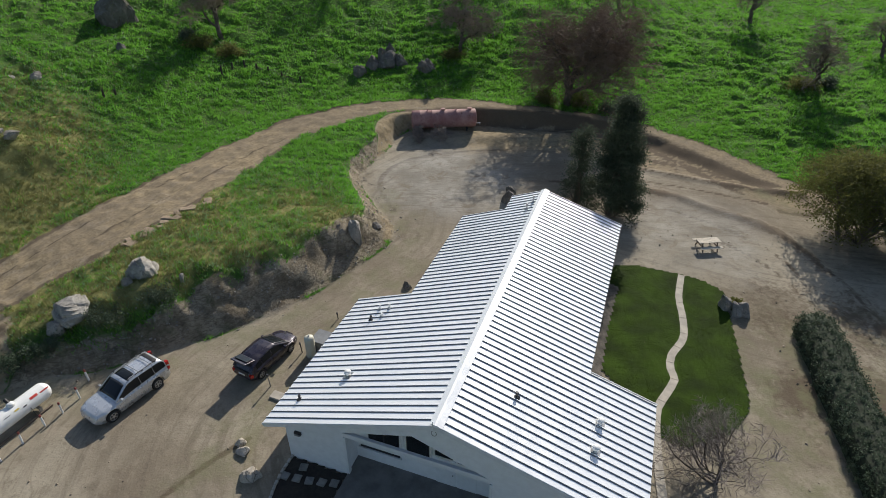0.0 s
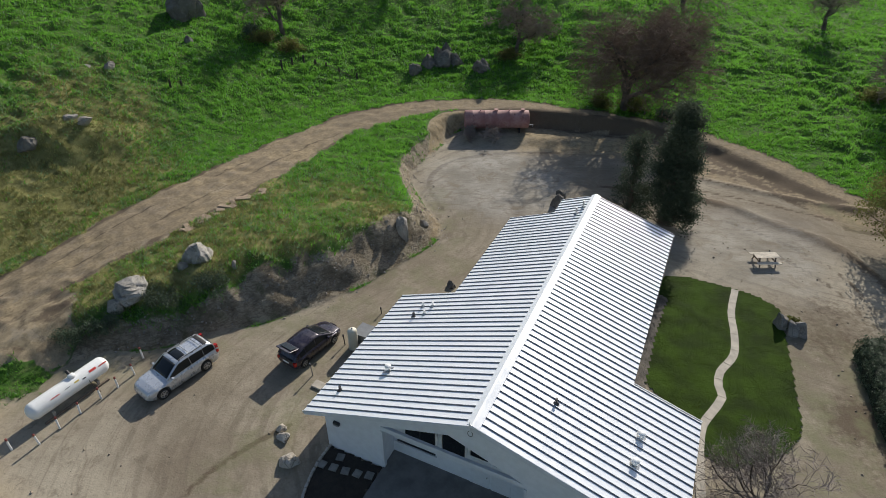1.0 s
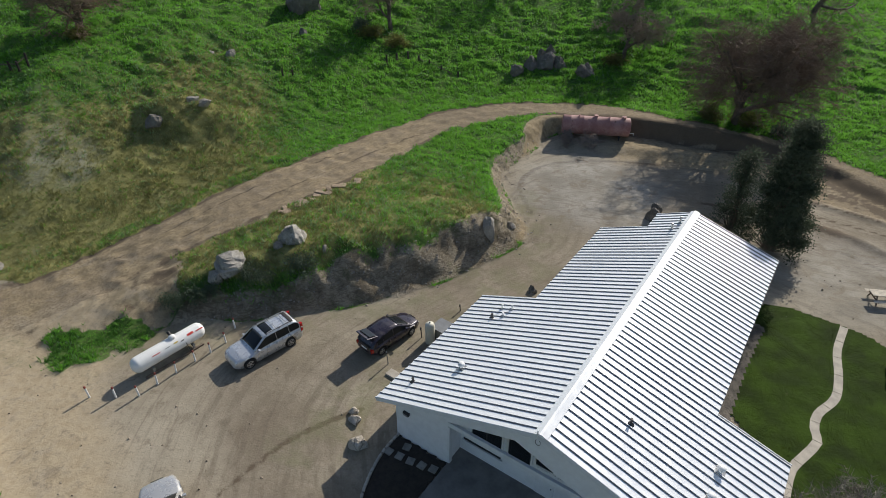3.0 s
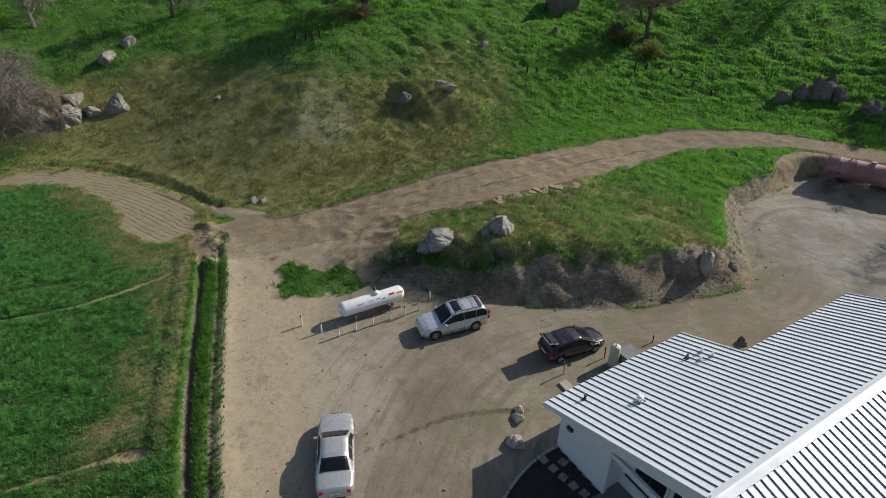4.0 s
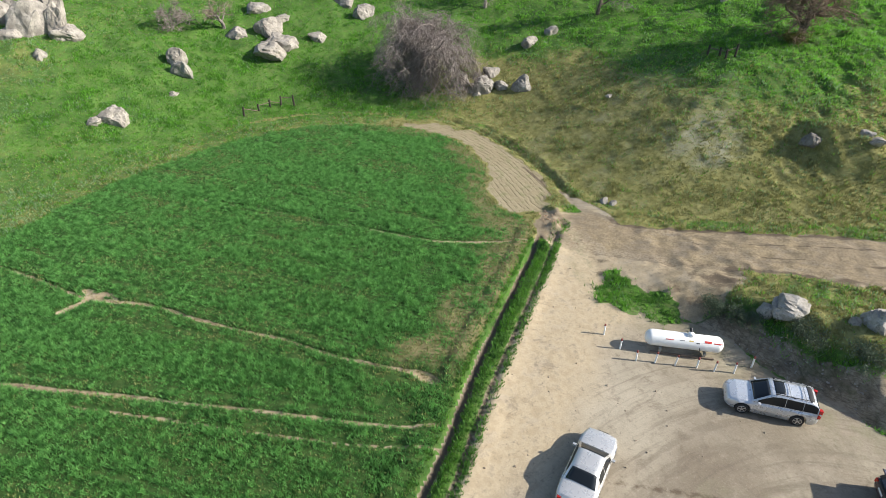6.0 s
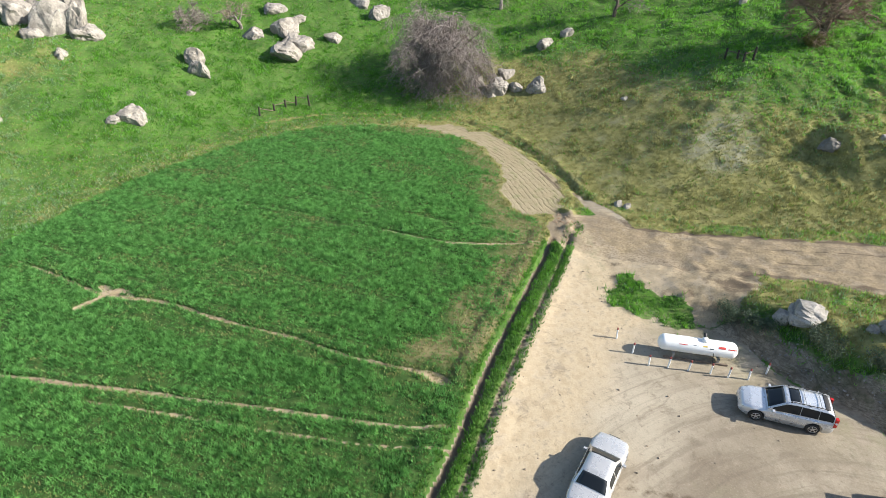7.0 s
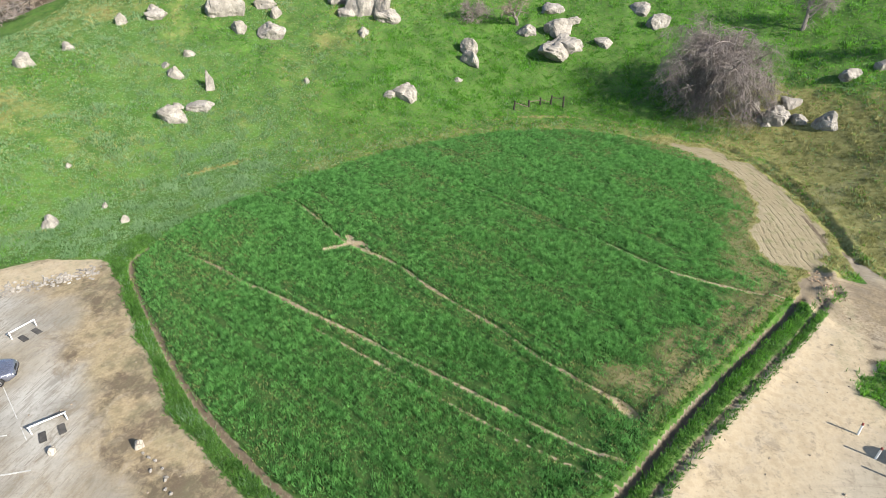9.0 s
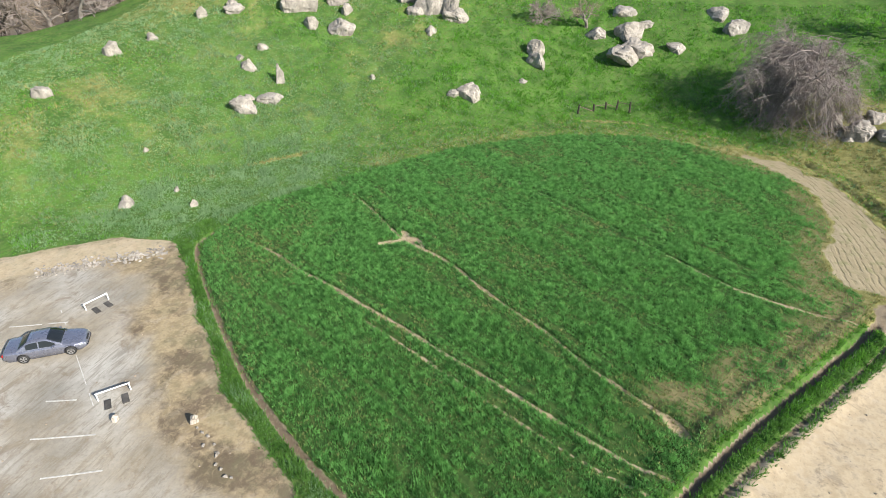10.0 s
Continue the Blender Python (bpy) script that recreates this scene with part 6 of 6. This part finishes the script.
                bm.faces.new((r0[k], r1[k], r1[k + 1], r0[k + 1]))
        made = bmesh.ops.extrude_face_region(bm, geom=bm.faces[:])["geom"]
        bmesh.ops.translate(bm, verts=[v for v in made if isinstance(v, bmesh.types.BMVert)], vec=(0, 0, -.01))
        bmesh.ops.recalc_face_normals(bm, faces=bm.faces)
        return part(name, bm, mat, car, smooth=True)

    patch("windscreen", *spec["windscreen"], CAR_GLASS)
    if spec.get("rear_glass"):
        patch("rear_window", *spec["rear_glass"], CAR_GLASS)
    for s in (1, -1):
        for xa, xb in spec["windows"]:
            bm = bmesh.new()
            rows = []
            for x in np.linspace(xa, xb, 7):
                rows.append([bm.verts.new((p[0], s * p[1], p[2])) for p in (shell(x, v, .012) for v in (.10, .5, .88))])
            for r0, r1 in zip(rows[:-1], rows[1:]):
                for k in range(2):
                    bm.faces.new((r0[k], r1[k], r1[k + 1], r0[k + 1]))
            made = bmesh.ops.extrude_face_region(bm, geom=bm.faces[:])["geom"]
            bmesh.ops.translate(bm, verts=[v for v in made if isinstance(v, bmesh.types.BMVert)], vec=(0, -s * .01, 0))
            bmesh.ops.recalc_face_normals(bm, faces=bm.faces)
            part("side_window", bm, CAR_GLASS, car)
        xm = spec["windows"][0][1 if spec["windows"][0][1] > spec["windows"][0][0] else 0] - .05
        z = float(np.interp(xm, belt[0], belt[1])) + .05
        part("wing_mirror", block((.14, .2, .13), (xm, s * (half + .06), z), bevel=.03), paint if spec.get("mirror", 1) else BLACK_TRIM, car)
        for xa, xb in spec["windows"][:2]:
            part("door_handle", block((.16, .03, .03), (min(xa, xb) + .14, s * (half + .004), float(np.interp(xa, belt[0], belt[1])) - .17), bevel=.008), paint, body)
        zf, zr = float(np.interp(front - .2, belt[0], belt[1])), float(np.interp(back + .1, belt[0], belt[1]))
        part("headlight", block((.36, .32, .14), (front - .3, s * half * .66, zf - .16), (0, 8, -s * 28), .04), CLEAR_LAMP, car)
        part("tail_light", block((.2, .2, spec.get("tail", .16)), (back + .1, s * half * spec.get("tail_out", .72), zr - .16 + spec.get("tail_up", 0)), (0, 0, s * 12), .03), RED_LAMP, car)
        for axle in (-base, base):
            wheel_parts(car, axle, s * (half - spec["tyre"] / 2 - .02), r, spec["tyre"])
    part("front_bumper", block((.14, half * 1.25, .12), (front - .07, 0, .42), bevel=.04), BLACK_TRIM, car)
    part("grille", block((.06, half * .62, .14), (front - .05, 0, .62), bevel=.02), BLACK_TRIM, car)
    part("rear_bumper", block((.14, half * 1.3, .14), (back + .06, 0, .46), bevel=.04), paint, car)
    part("number_plate", block((.02, .5, .12), (back - .005, 0, .66), bevel=.005), WHITE_PAINT, car)
    bm = block((spec["base"] - 2.4 * r, 2 * half * .9, .2), (0, 0, .3), bevel=.02)
    part("underbody", bm, BLACK_TRIM, car)
    return car, shell, patch


def car_place(rear, front, side, track):
    """The pose of a car from the ground marks of its rear and front wheel on that side (1 left, -1 right)."""
    r, f = Vector((*rear, 0)), Vector((*front, 0))
    ahead = (f - r).normalized()
    left = Vector((-ahead.y, ahead.x, 0))
    mid = (r + f) / 2 - left * side * track / 2
    return pose(mid.x, mid.y, height(mid.x, mid.y), 0, 0, math.degrees(math.atan2(ahead.y, ahead.x)))


SUV = dict(base=2.86, wide=1.90, nose=.92, rear=1.02, wheel=.365, tyre=.235,
           belt=((-2.47, 1.02), (-2.3, 1.13), (.85, 1.06), (1.0, 1.04), (1.8, .98), (2.2, .88), (2.35, .74)),
           cab=((-2.43, 1.1), (-2.15, 1.58), (-1.9, 1.68), (-.3, 1.72), (.15, 1.66), (1.05, 1.05)),
           windscreen=(.22, .98), rear_glass=(-2.36, -2.16), windows=((-.57, .78), (-1.46, -.60), (-2.2, -1.49)), roof=.76, tail=.62, tail_up=.14, tail_out=.8)
suv, suv_shell, suv_patch = build_car("silver sport utility car with roof rails, parked on earth", SILVER, car_place((-16.95, 24.25), (-18.4, 21.8), 1, 1.64), SUV)
for s in (1, -1):
    bm = rod(bmesh.new(), (-1.85, s * .64, 1.78), (.0, s * .66, 1.79), .022)
    for x in (-1.8, -.95, -.05):
        box(bm, (.08, .04, .07), (x, s * .65, 1.745))
    part("roof_rail", bm, BLACK_TRIM, suv)
suv_patch("sunroof", -.55, -.02, CAR_GLASS, .72, .008)
suv_patch("rear_roof_panel", -2.0, -1.72, BLACK_TRIM, .8, .008)
for x in (-1.5, -.75):
    part("cross_bar", rod(bmesh.new(), (x, -.66, 1.82), (x, .66, 1.82), .02), GREY_METAL, suv)

HATCH = dict(base=2.6, wide=1.73, nose=.88, rear=.78, wheel=.31, tyre=.2,
             belt=((-2.08, .78), (-1.9, .92), (-1.0, .98), (.8, .93), (1.1, .9), (1.7, .80), (2.05, .70), (2.18, .58)),
             cab=((-1.98, .93), (-1.75, 1.2), (-1.1, 1.40), (-.3, 1.47), (.2, 1.42), (1.25, .9)),
             windscreen=(.3, 1.16), rear_glass=None, windows=((-.2, .8), (-1.05, -.28), (-1.55, -1.12)), roof=.75, tail=.28, tail_up=-.02, tail_out=.78)
hatch, _, _ = build_car("dark plum hatchback with its tailgate open", PLUM, car_place((-11.0, 25.1), (-9.75, 27.4), -1, 1.5), HATCH)
gate = part("tailgate", block((.85, 1.15, .06), (-1.78, 0, 1.56), (0, 18, 0), .025), PLUM, hatch, "raised dark tailgate")
part("gate_glass", block((.5, .95, .02), (-1.7, 0, 1.615), (0, 18, 0), .01), CAR_GLASS, gate)
part("gate_lining", block((.75, 1.0, .02), (-1.79, 0, 1.52), (0, 18, 0), .01), simple("grey_lining", (.35, .34, .36), .8), gate)
part("load_floor", block((.5, 1.2, .05), (-1.85, 0, .95), bevel=.02), BLACK_TRIM, hatch)

SEDAN = dict(base=2.85, wide=1.92, nose=1.02, rear=1.18, wheel=.33, tyre=.22,
             belt=((-2.6, .72), (-2.5, .93), (-1.6, .97), (.7, .95), (.95, .93), (1.8, .86), (2.25, .78), (2.45, .62)),
             cab=((-1.62, .95), (-1.05, 1.36), (-.8, 1.42), (.0, 1.44), (.2, 1.41), (.98, .93)),
             windscreen=(.22, .92), rear_glass=(-1.56, -1.02), windows=((-.28, .62), (-1.05, -.36)), roof=.72, tail=.16)
build_car("pale silver saloon car parked on bare earth", CHAMPAGNE, pose(-16.55, 11.5, 0, 0, 0, math.degrees(math.atan2(3.45, -3.7))), SEDAN)

SALOON = dict(base=2.67, wide=1.79, nose=.96, rear=1.1, wheel=.32, tyre=.2,
              belt=((-2.42, .72), (-2.3, .95), (-1.5, .98), (.7, .93), (.95, .92), (1.7, .83), (2.1, .75), (2.29, .6)),
              cab=((-1.55, .96), (-.95, 1.34), (-.7, 1.39), (.0, 1.41), (.2, 1.38), (1.0, .92)),
              windscreen=(.22, .94), rear_glass=(-1.48, -.92), windows=((-.25, .62), (-1.0, -.33)), roof=.72, tail=.16)
build_car("slate blue saloon car on the gravel lot", SLATE, car_place((-15.95, -34.0), (-17.55, -31.95), -1, 1.54), SALOON)


# ---- gas tank with its posts ----
def build_gas_tank():
    a, b = Vector((-24.5, 19.25, 0)), Vector((-22.8, 23.2, 0))
    mid, run = (a + b) / 2, (b - a).normalized()
    ground_z = height(mid.x, mid.y)
    tank = thing("gas_tank", "white horizontal gas tank on steel legs", "gas tank", pose(mid.x, mid.y, ground_z, 0, 0, math.degrees(math.atan2(run.y, run.x))))
    half, r, z = 2.4, .52, .95
    profile = [(r * math.sin(t), -half + r * .8 * (1 - math.cos(t))) for t in np.linspace(0, math.pi / 2, 8)]
    profile += [(p[0], -p[1]) for p in profile[::-1]]
    bm = turned(profile, 28, "X")
    bm.transform(Matrix.Translation((0, 0, z)))
    part("shell", bm, simple("gas_tank_white", (.82, .82, .80), .35, vary=.04), tank, smooth=True)
    bm = turned(((.2, 0), (.2, .14), (.17, .2), (.1, .23), (0, .24)), 16)
    bm.transform(Matrix.Translation((.35, 0, z + r - .04)))
    part("valve_dome", bm, WHITE_PAINT, tank, smooth=True)
    for x in (-1.35, 1.35):
        bm = block((.16, .9, .12), (x, 0, .38), bevel=.01)
        for y in (-.36, .36):
            box(bm, (.14, .1, .42), (x, y, .18))
        part("leg", bm, GREY_METAL, tank)
    for y in (-.42, .42):
        part("skid", block((3.9, .12, .12), (0, y, .06), bevel=.01), OLD_WOOD, tank)
    # writing too small to read: bars on the yard side
    for x, wide, up, tall, mat in ((-.95, .5, .08, .05, RED_PAINT), (1.35, .42, .16, .14, RED_PAINT), (1.95, .5, .12, .07, RED_PAINT), (.35, .26, .12, .08, GOLD_PAINT), (.75, .2, .02, .06, DARK_METAL), (-.2, .3, .1, .03, DARK_METAL)):
        ang = math.degrees(math.asin(up / r)) + 28
        y, zz = -(r + .004) * math.cos(math.radians(ang)), z + (r + .004) * math.sin(math.radians(ang))
        part("lettering_bar", block((wide, .01, tall), (x, y, zz), (-ang, 0, 0), .002), mat, tank)
    bm = rod(bmesh.new(), (.9, -.52, z), (1.0, -.62, .1), .02)
    part("gas_pipe", bm, DARK_METAL, tank)
    bm = rod(bmesh.new(), (.35, .1, z + r + .15), (.35, .32, z + r + .3), .09, .1, 10)
    part("open_lid", bm, BLACK_TRIM, tank)


build_gas_tank()
POSTS = ((-26.2, 17.1), (-24.7, 17.5), (-23.5, 18.0), (-23.1, 19.1), (-22.6, 20.2), (-22.1, 21.4), (-21.6, 22.3), (-21.2, 23.4), (-21.4, 24.8))
first = None
for x, y in POSTS:
    at = pose(x, y, height(x, y), random.uniform(-3, 3), random.uniform(-3, 3), 0)
    if first is None:
        first = thing("bollard", "slim white guard post with a dark red top", "bollard", at, "guard posts round the gas tank")
        part("post", rod(bmesh.new(), (0, 0, -.2), (0, 0, .8), .055, sides=12), WHITE_PAINT, first)
        part("cap", turned(((.06, .74), (.06, .86), (.04, .89), (0, .9)), 12), simple("dull_red", (.22, .05, .04), .6), first, "dark red painted top")
    else:
        copy_thing(first, at)


# ---- old red tank in the cut, with dead shrubs before it ----
def build_rust_tank():
    a, b = Vector((-3.6, 63.6, 0)), Vector((3.7, 64.4, 0))
    mid, run = (a + b) / 2, (b - a).normalized()
    z0 = height(mid.x, mid.y - .4)
    tank = thing("storage_tank", "long faded dull red steel tank on stands", "storage tank", pose(mid.x, mid.y, z0, 0, 0, math.degrees(math.atan2(run.y, run.x))))
    rust = rust_material()
    r, half, z = 1.02, 3.65, 1.35
    profile = [(0, -half - .12), (r * .6, -half - .09), (r * .96, -half), (r, -half + .05)]
    for k in range(-2, 3):
        profile += [(r, k * 1.4 - .03), (r + .018, k * 1.4), (r, k * 1.4 + .03)]
    profile += [(r, half - .05), (r * .96, half), (r * .6, half + .09), (0, half + .12)]
    bm = turned(profile, 30, "X")
    bm.transform(Matrix.Translation((0, 0, z)))
    part("shell", bm, rust, tank, smooth=True)
    for x in (-.1, 2.95, 1.4, -1.9):
        bm = turned(((.2, 0), (.2, .16), (.26, .17), (.26, .22), (0, .24)), 14) if x in (-.1, 2.95) else turned(((.06, 0), (.06, .14), (.09, .15), (.09, .2), (0, .2)), 10)
        bm.transform(Matrix.Translation((x, 0, z + r - .03)))
        part("hatch", bm, rust, tank)
    for x in (-2.6, 0, 2.6):
        bm = block((.18, 1.5, .18), (x, 0, .38), bevel=.01)
        for y in (-.65, .65):
            box(bm, (.14, .14, .6), (x, y, .1))
        part("stand", bm, DARK_METAL, tank)
    bm = rod(bmesh.new(), (half + .05, -.2, .75), (half + .55, -.2, .75), .05)
    rod(bm, (half + .55, -.2, .78), (half + .55, -.2, .55), .05)
    part("outlet_pipe", bm, GREY_METAL, tank)


build_rust_tank()
bare_tree((0.3, 61.6), 2.6, 1.5, .07, 71, GREY_BARK, GREY_TWIG, "dead pale shrub in front of the red tank", 3, bend=.4, bare=.05)
bare_tree((-2.8, 61.4), 2.0, 1.1, .05, 72, GREY_BARK, GREY_TWIG, "dead reddish shrub in front of the red tank", 4, bend=.4, bare=.05)


# ---- beside the house ----
drum = thing("pressure_tank", "tall cream upright water pressure tank", "water tank", pose(-8.35, 27.05, height(-8.35, 27.05)))
CREAM = simple("cream_paint", (.62, .60, .50), .5, vary=.08)
part("shell", turned(((.30, .05), (.31, .12), (.31, 1.42), (.28, 1.52), (.17, 1.6), (0, 1.63)), 24), CREAM, drum, smooth=True)
part("foot_ring", turned(((.33, -.05), (.33, .08), (.3, .08)), 24), CONCRETE, drum)
part("top_valve", rod(bmesh.new(), (0, 0, 1.58), (0, 0, 1.7), .05), GREY_METAL, drum)
bin_at = pose(-7.75, 27.75, height(-7.75, 27.75), 0, 0, -22)
cover = thing("pump_cover", "grey flat-topped pump cover beside the wall", "pump cover", bin_at)
part("box", block((.9, 1.0, .95), (0, 0, .45), bevel=.02), simple("grey_board", (.25, .25, .24), .8), cover)
part("lid", block((1.02, 1.12, .05), (0, 0, .95), (3, 0, 0), .01), simple("grey_lid", (.2, .21, .22), .6), cover)
pad = thing("concrete_pad", "small cream concrete pad on the earth", "concrete pad", pose(-9.7, 23.6, height(-9.7, 23.6), 0, 0, -22))
part("slab", block((.75, .55, .14), (0, 0, .06), bevel=.02), PALE_CONCRETE, pad)
for k, (x, y, h) in enumerate(((-10.3, 24.4, 1.05), (-9.0, 27.3, .9), (-7.2, 30.6, .6))):
    stake = thing("stake", "thin dark upright pipe stake in the yard", "stake", pose(x, y, height(x, y), 2, -3, 0), "pipe stakes")
    part("pipe", rod(bmesh.new(), (0, 0, -.2), (0, 0, h), .035), GREY_METAL if k == 0 else DARK_METAL, stake)
    part("clamp", block((.1, .1, .1), (0, 0, h - .12), bevel=.01), DARK_METAL, stake)


# ---- broken crust of earth along the track's lower edge ----
CRUST = simple("dry_crust", (.33, .25, .175), .95, vary=.2, depth=.03)
for k in range(16):
    f = k / 15
    x, y = -23.6 + 3.6 * f + .25 * math.sin(k * 2.3), 35.6 + 7.4 * f + .3 * math.cos(k * 1.7)
    slab = part("earth_slab", block((.5 + .35 * (k % 3), .4 + .25 * (k % 2), .16), (0, 0, 0), (6 * math.sin(k), 8 * math.cos(k), 0), .05), CRUST)
    slab.matrix_world = pose(x, y, height(x, y) + .03, 0, 0, k * 67 % 180)
    tagged(slab, "broken slab of dried earth at the track's edge", "earth slab", "earth slabs")


# ---- picnic table ----
def build_picnic_table():
    x, y = 21.6, 39.7
    table = thing("picnic_table", "weathered pale wooden picnic table with two benches", "picnic table", pose(x, y, height(x, y), 0, 0, 7))
    for k in range(5):
        part("top_plank", block((1.85, .14, .04), (0, -.30 + .15 * k, .75), bevel=.005), TABLE_WOOD, table)
    for s in (-1, 1):
        for k in range(2):
            part("bench_plank", block((1.85, .14, .04), (0, s * (.62 + .15 * k), .45), bevel=.005), TABLE_WOOD, table)
        part("cross_beam", block((.05, 1.55, .09), (s * .62, 0, .38), bevel=.005), OLD_WOOD, table)
        part("top_beam", block((.05, .72, .08), (s * .62, 0, .69), bevel=.005), OLD_WOOD, table)
        for t in (-1, 1):
            part("leg", rod(bmesh.new(), (s * .62, t * .62, 0), (s * .62, t * .26, .72), .05, sides=6), OLD_WOOD, table)
        part("brace", rod(bmesh.new(), (s * .6, 0, .40), (s * .12, 0, .71), .035, sides=6), OLD_WOOD, table)


build_picnic_table()


# ---- old fences ----
def fence(points, label, rails=True, tall=1.25, fallen=False):
    run = thing("fence", label, "fence", pose(0, 0, 0), "old fences")
    tops = []
    for k, (x, y) in enumerate(points):
        z = height(x, y)
        h = tall * (1 + .25 * math.sin(k * 5.1))
        lean = Vector((.08 * math.sin(k * 3.3), .08 * math.cos(k * 2.1), 1))
        part("post", rod(bmesh.new(), (x, y, z - .3), Vector((x, y, z)) + lean * h, .14, .11, 7), DARK_WOOD, run)
        tops.append(Vector((x, y, z)) + lean * h)
    if rails:
        for k, (a, b) in enumerate(zip(tops[:-1], tops[1:])):
            low = Vector((0, 0, -.25)), Vector((0, 0, -.95 if (k % 2 == 0 and fallen) else -.35))
            part("rail", rod(bmesh.new(), a + low[0], b + low[1], .05, .045, 6), OLD_WOOD, run)


fence(((-73.4, -8.8), (-74.7, -7.0), (-75.6, -5.6), (-75.8, -4.3), (-75.6, -2.6)), "broken old wooden fence at the field's edge", True, 1.2, True)
fence(((-60.5, 45.4), (-59.3, 46.2), (-58.2, 46.2), (-58.0, 47.2)), "short length of dark old fence on the slope", True, 1.3)
fence(((-36.5, 60.8), (-35.7, 61.8)), "pair of dark old fence posts", False, 1.0)
fence(((-27.3, 71.2), (-26.6, 73.3), (-25.4, 74.3)), "line of dark old fence posts", False, 1.2)
fence(((-23.8, 74.0), (-22.4, 74.2), (-20.6, 73.6), (-18.2, 73.2)), "collapsed old fence lying in grass", True, .7, True)


# ---- gravel lot: pipe racks, painted lines, edging stones ----
def pipe_rack(x, y, turn, wide):
    rack = thing("pipe_rack", "low white pipe rack over dark rubber mats", "rack", pose(x, y, height(x, y), 0, 0, turn), "pipe racks on the lot")
    for s in (-1, 1):
        part("upright", rod(bmesh.new(), (s * wide / 2, 0, -.1), (s * wide / 2, 0, .55), .04, sides=8), WHITE_PAINT, rack)
        part("side_bar", rod(bmesh.new(), (s * wide / 2, 0, .53), (s * wide / 2, .62, .1), .035, sides=8), WHITE_PAINT, rack)
    part("top_rail", rod(bmesh.new(), (-wide / 2 - .04, 0, .55), (wide / 2 + .04, 0, .55), .045, sides=8), WHITE_PAINT, rack)
    part("lower_rail", rod(bmesh.new(), (-wide / 2, .3, .32), (wide / 2, .3, .32), .03, sides=8), WHITE_PAINT, rack)
    for s in (-.24, .3):
        part("mat", block((.36, .8, .05), (s * wide, -.62, .05), (0, 0, 5 * s), .015), simple("dark_mat", (.06, .055, .05), .9, vary=.4), rack)


pipe_rack(-22.0, -34.6, 163, 1.6)
pipe_rack(-15.8, -26.6, 141, 1.75)
LINE_PAINT = simple("worn_line_paint", (.46, .45, .42), .85, vary=.25, grain=10)
for x0, y0, x1, y1 in ((-11.7, -28.4, -13.2, -25.3), (-10.1, -25.7, -11.6, -23.1), (-18.0, -38.2, -19.8, -34.9), (-14.0, -30.0, -14.9, -28.0), (-13.4, -25.0, -20.6, -36.5)):
    n = max(2, int(math.hypot(x1 - x0, y1 - y0) / .4))
    turn = math.degrees(math.atan2(y1 - y0, x1 - x0))
    line = thing("parking_line", "worn white painted parking line on gravel", "parking line", pose(0, 0, 0), "parking lines", "structure")
    bm = bmesh.new()
    thin = (x1, y1) == (-20.6, -36.5)
    for k in range(n):
        f = (k + .5) / n
        if random.random() < (.55 if thin else .92):
            x, y = x0 + (x1 - x0) * f, y0 + (y1 - y0) * f
            box(bm, (math.hypot(x1 - x0, y1 - y0) / n * .98, .05 if thin else .09, .012), (x, y, height(x, y) + .022), (0, 0, turn))
    part("stripe", bm, LINE_PAINT, line)
STONE_LINE = curve_through(((-15.5, -20.3), (-14.6, -18.6), (-13.6, -17.0), (-12.6, -15.6)), .3)
for k, p in enumerate(STONE_LINE[:14]):
    if k % 4 == 2:
        continue
    boulder((.16 + .12 * (k * 7 % 5) / 4, .2, .15), (p[0] + random.uniform(-.28, .28), p[1] + random.uniform(-.15, .15)), k * 40, 300 + k, GRANITE, .2, 1, "stone", "small white edging stone on the lot")


def rubble(name, label, x, y, size, material, seed):
    """Many loose stones as one mesh."""
    g = np.random.default_rng(seed)
    shape = bmesh.new()
    bmesh.ops.create_icosphere(shape, subdivisions=1, radius=1)
    v0 = np.array([v.co[:] for v in shape.verts])
    f0 = np.array([[v.index for v in f.verts] for f in shape.faces])
    shape.free()
    z = heights(x, y)
    n = len(x)
    s = size * g.uniform(.5, 1.6, (n, 1, 1)) * g.uniform(.7, 1.3, (n, 1, 3))
    v = v0[None] * s * (1 + .25 * g.normal(size=(n, len(v0), 1))) + np.stack([x, y, z], 1)[:, None]
    tris = v[:, f0].reshape(-1, 3, 3)
    tagged(new(name, tri_mesh(name, tris, material)), label, "stones", kind="stuff")


g = np.random.default_rng(21)
k = g.random(420)
rubble("rubble", "pale rubble stones along the lot's bank", -23.5 - 5.8 * k + g.normal(0, .35, 420), -42.0 + 6.8 * k + g.normal(0, .5, 420), .09, GRANITE, 3)
x, y = g.uniform(-34, 28, 2600), g.uniform(-30, 55, 2600)
far_drive = far_from(x, y, DRIVE_LINE)[0]
keep = inside(x, y, YARD) & (g.random(2600) < .12 + .5 * (far_drive > 5))
rubble("loose_stones", "small loose stones and clods on the yard", x[keep], y[keep], .045, simple("clod", (.27, .22, .165), .95, vary=.3), 4)
at = FOOT[(FOOT[:, 1] > 25) & (FOOT[:, 1] < 60) & (FOOT[:, 0] < 0)]
pick = at[g.integers(0, len(at), 700)]
rubble("bank_stones", "broken grey stones on the cut bank", pick[:, 0] + g.normal(-.9, .9, 700), pick[:, 1] + g.normal(1.1, .9, 700), .055, GRANITE, 5)
x, y = -40.6 + g.normal(0, 1.6, 90), 19.3 + g.normal(0, .6, 90)
rubble("spoil", "orange earth clods at the ditch head", x, y, .06, simple("orange_clod", (.36, .25, .16), .95, vary=.25), 6)
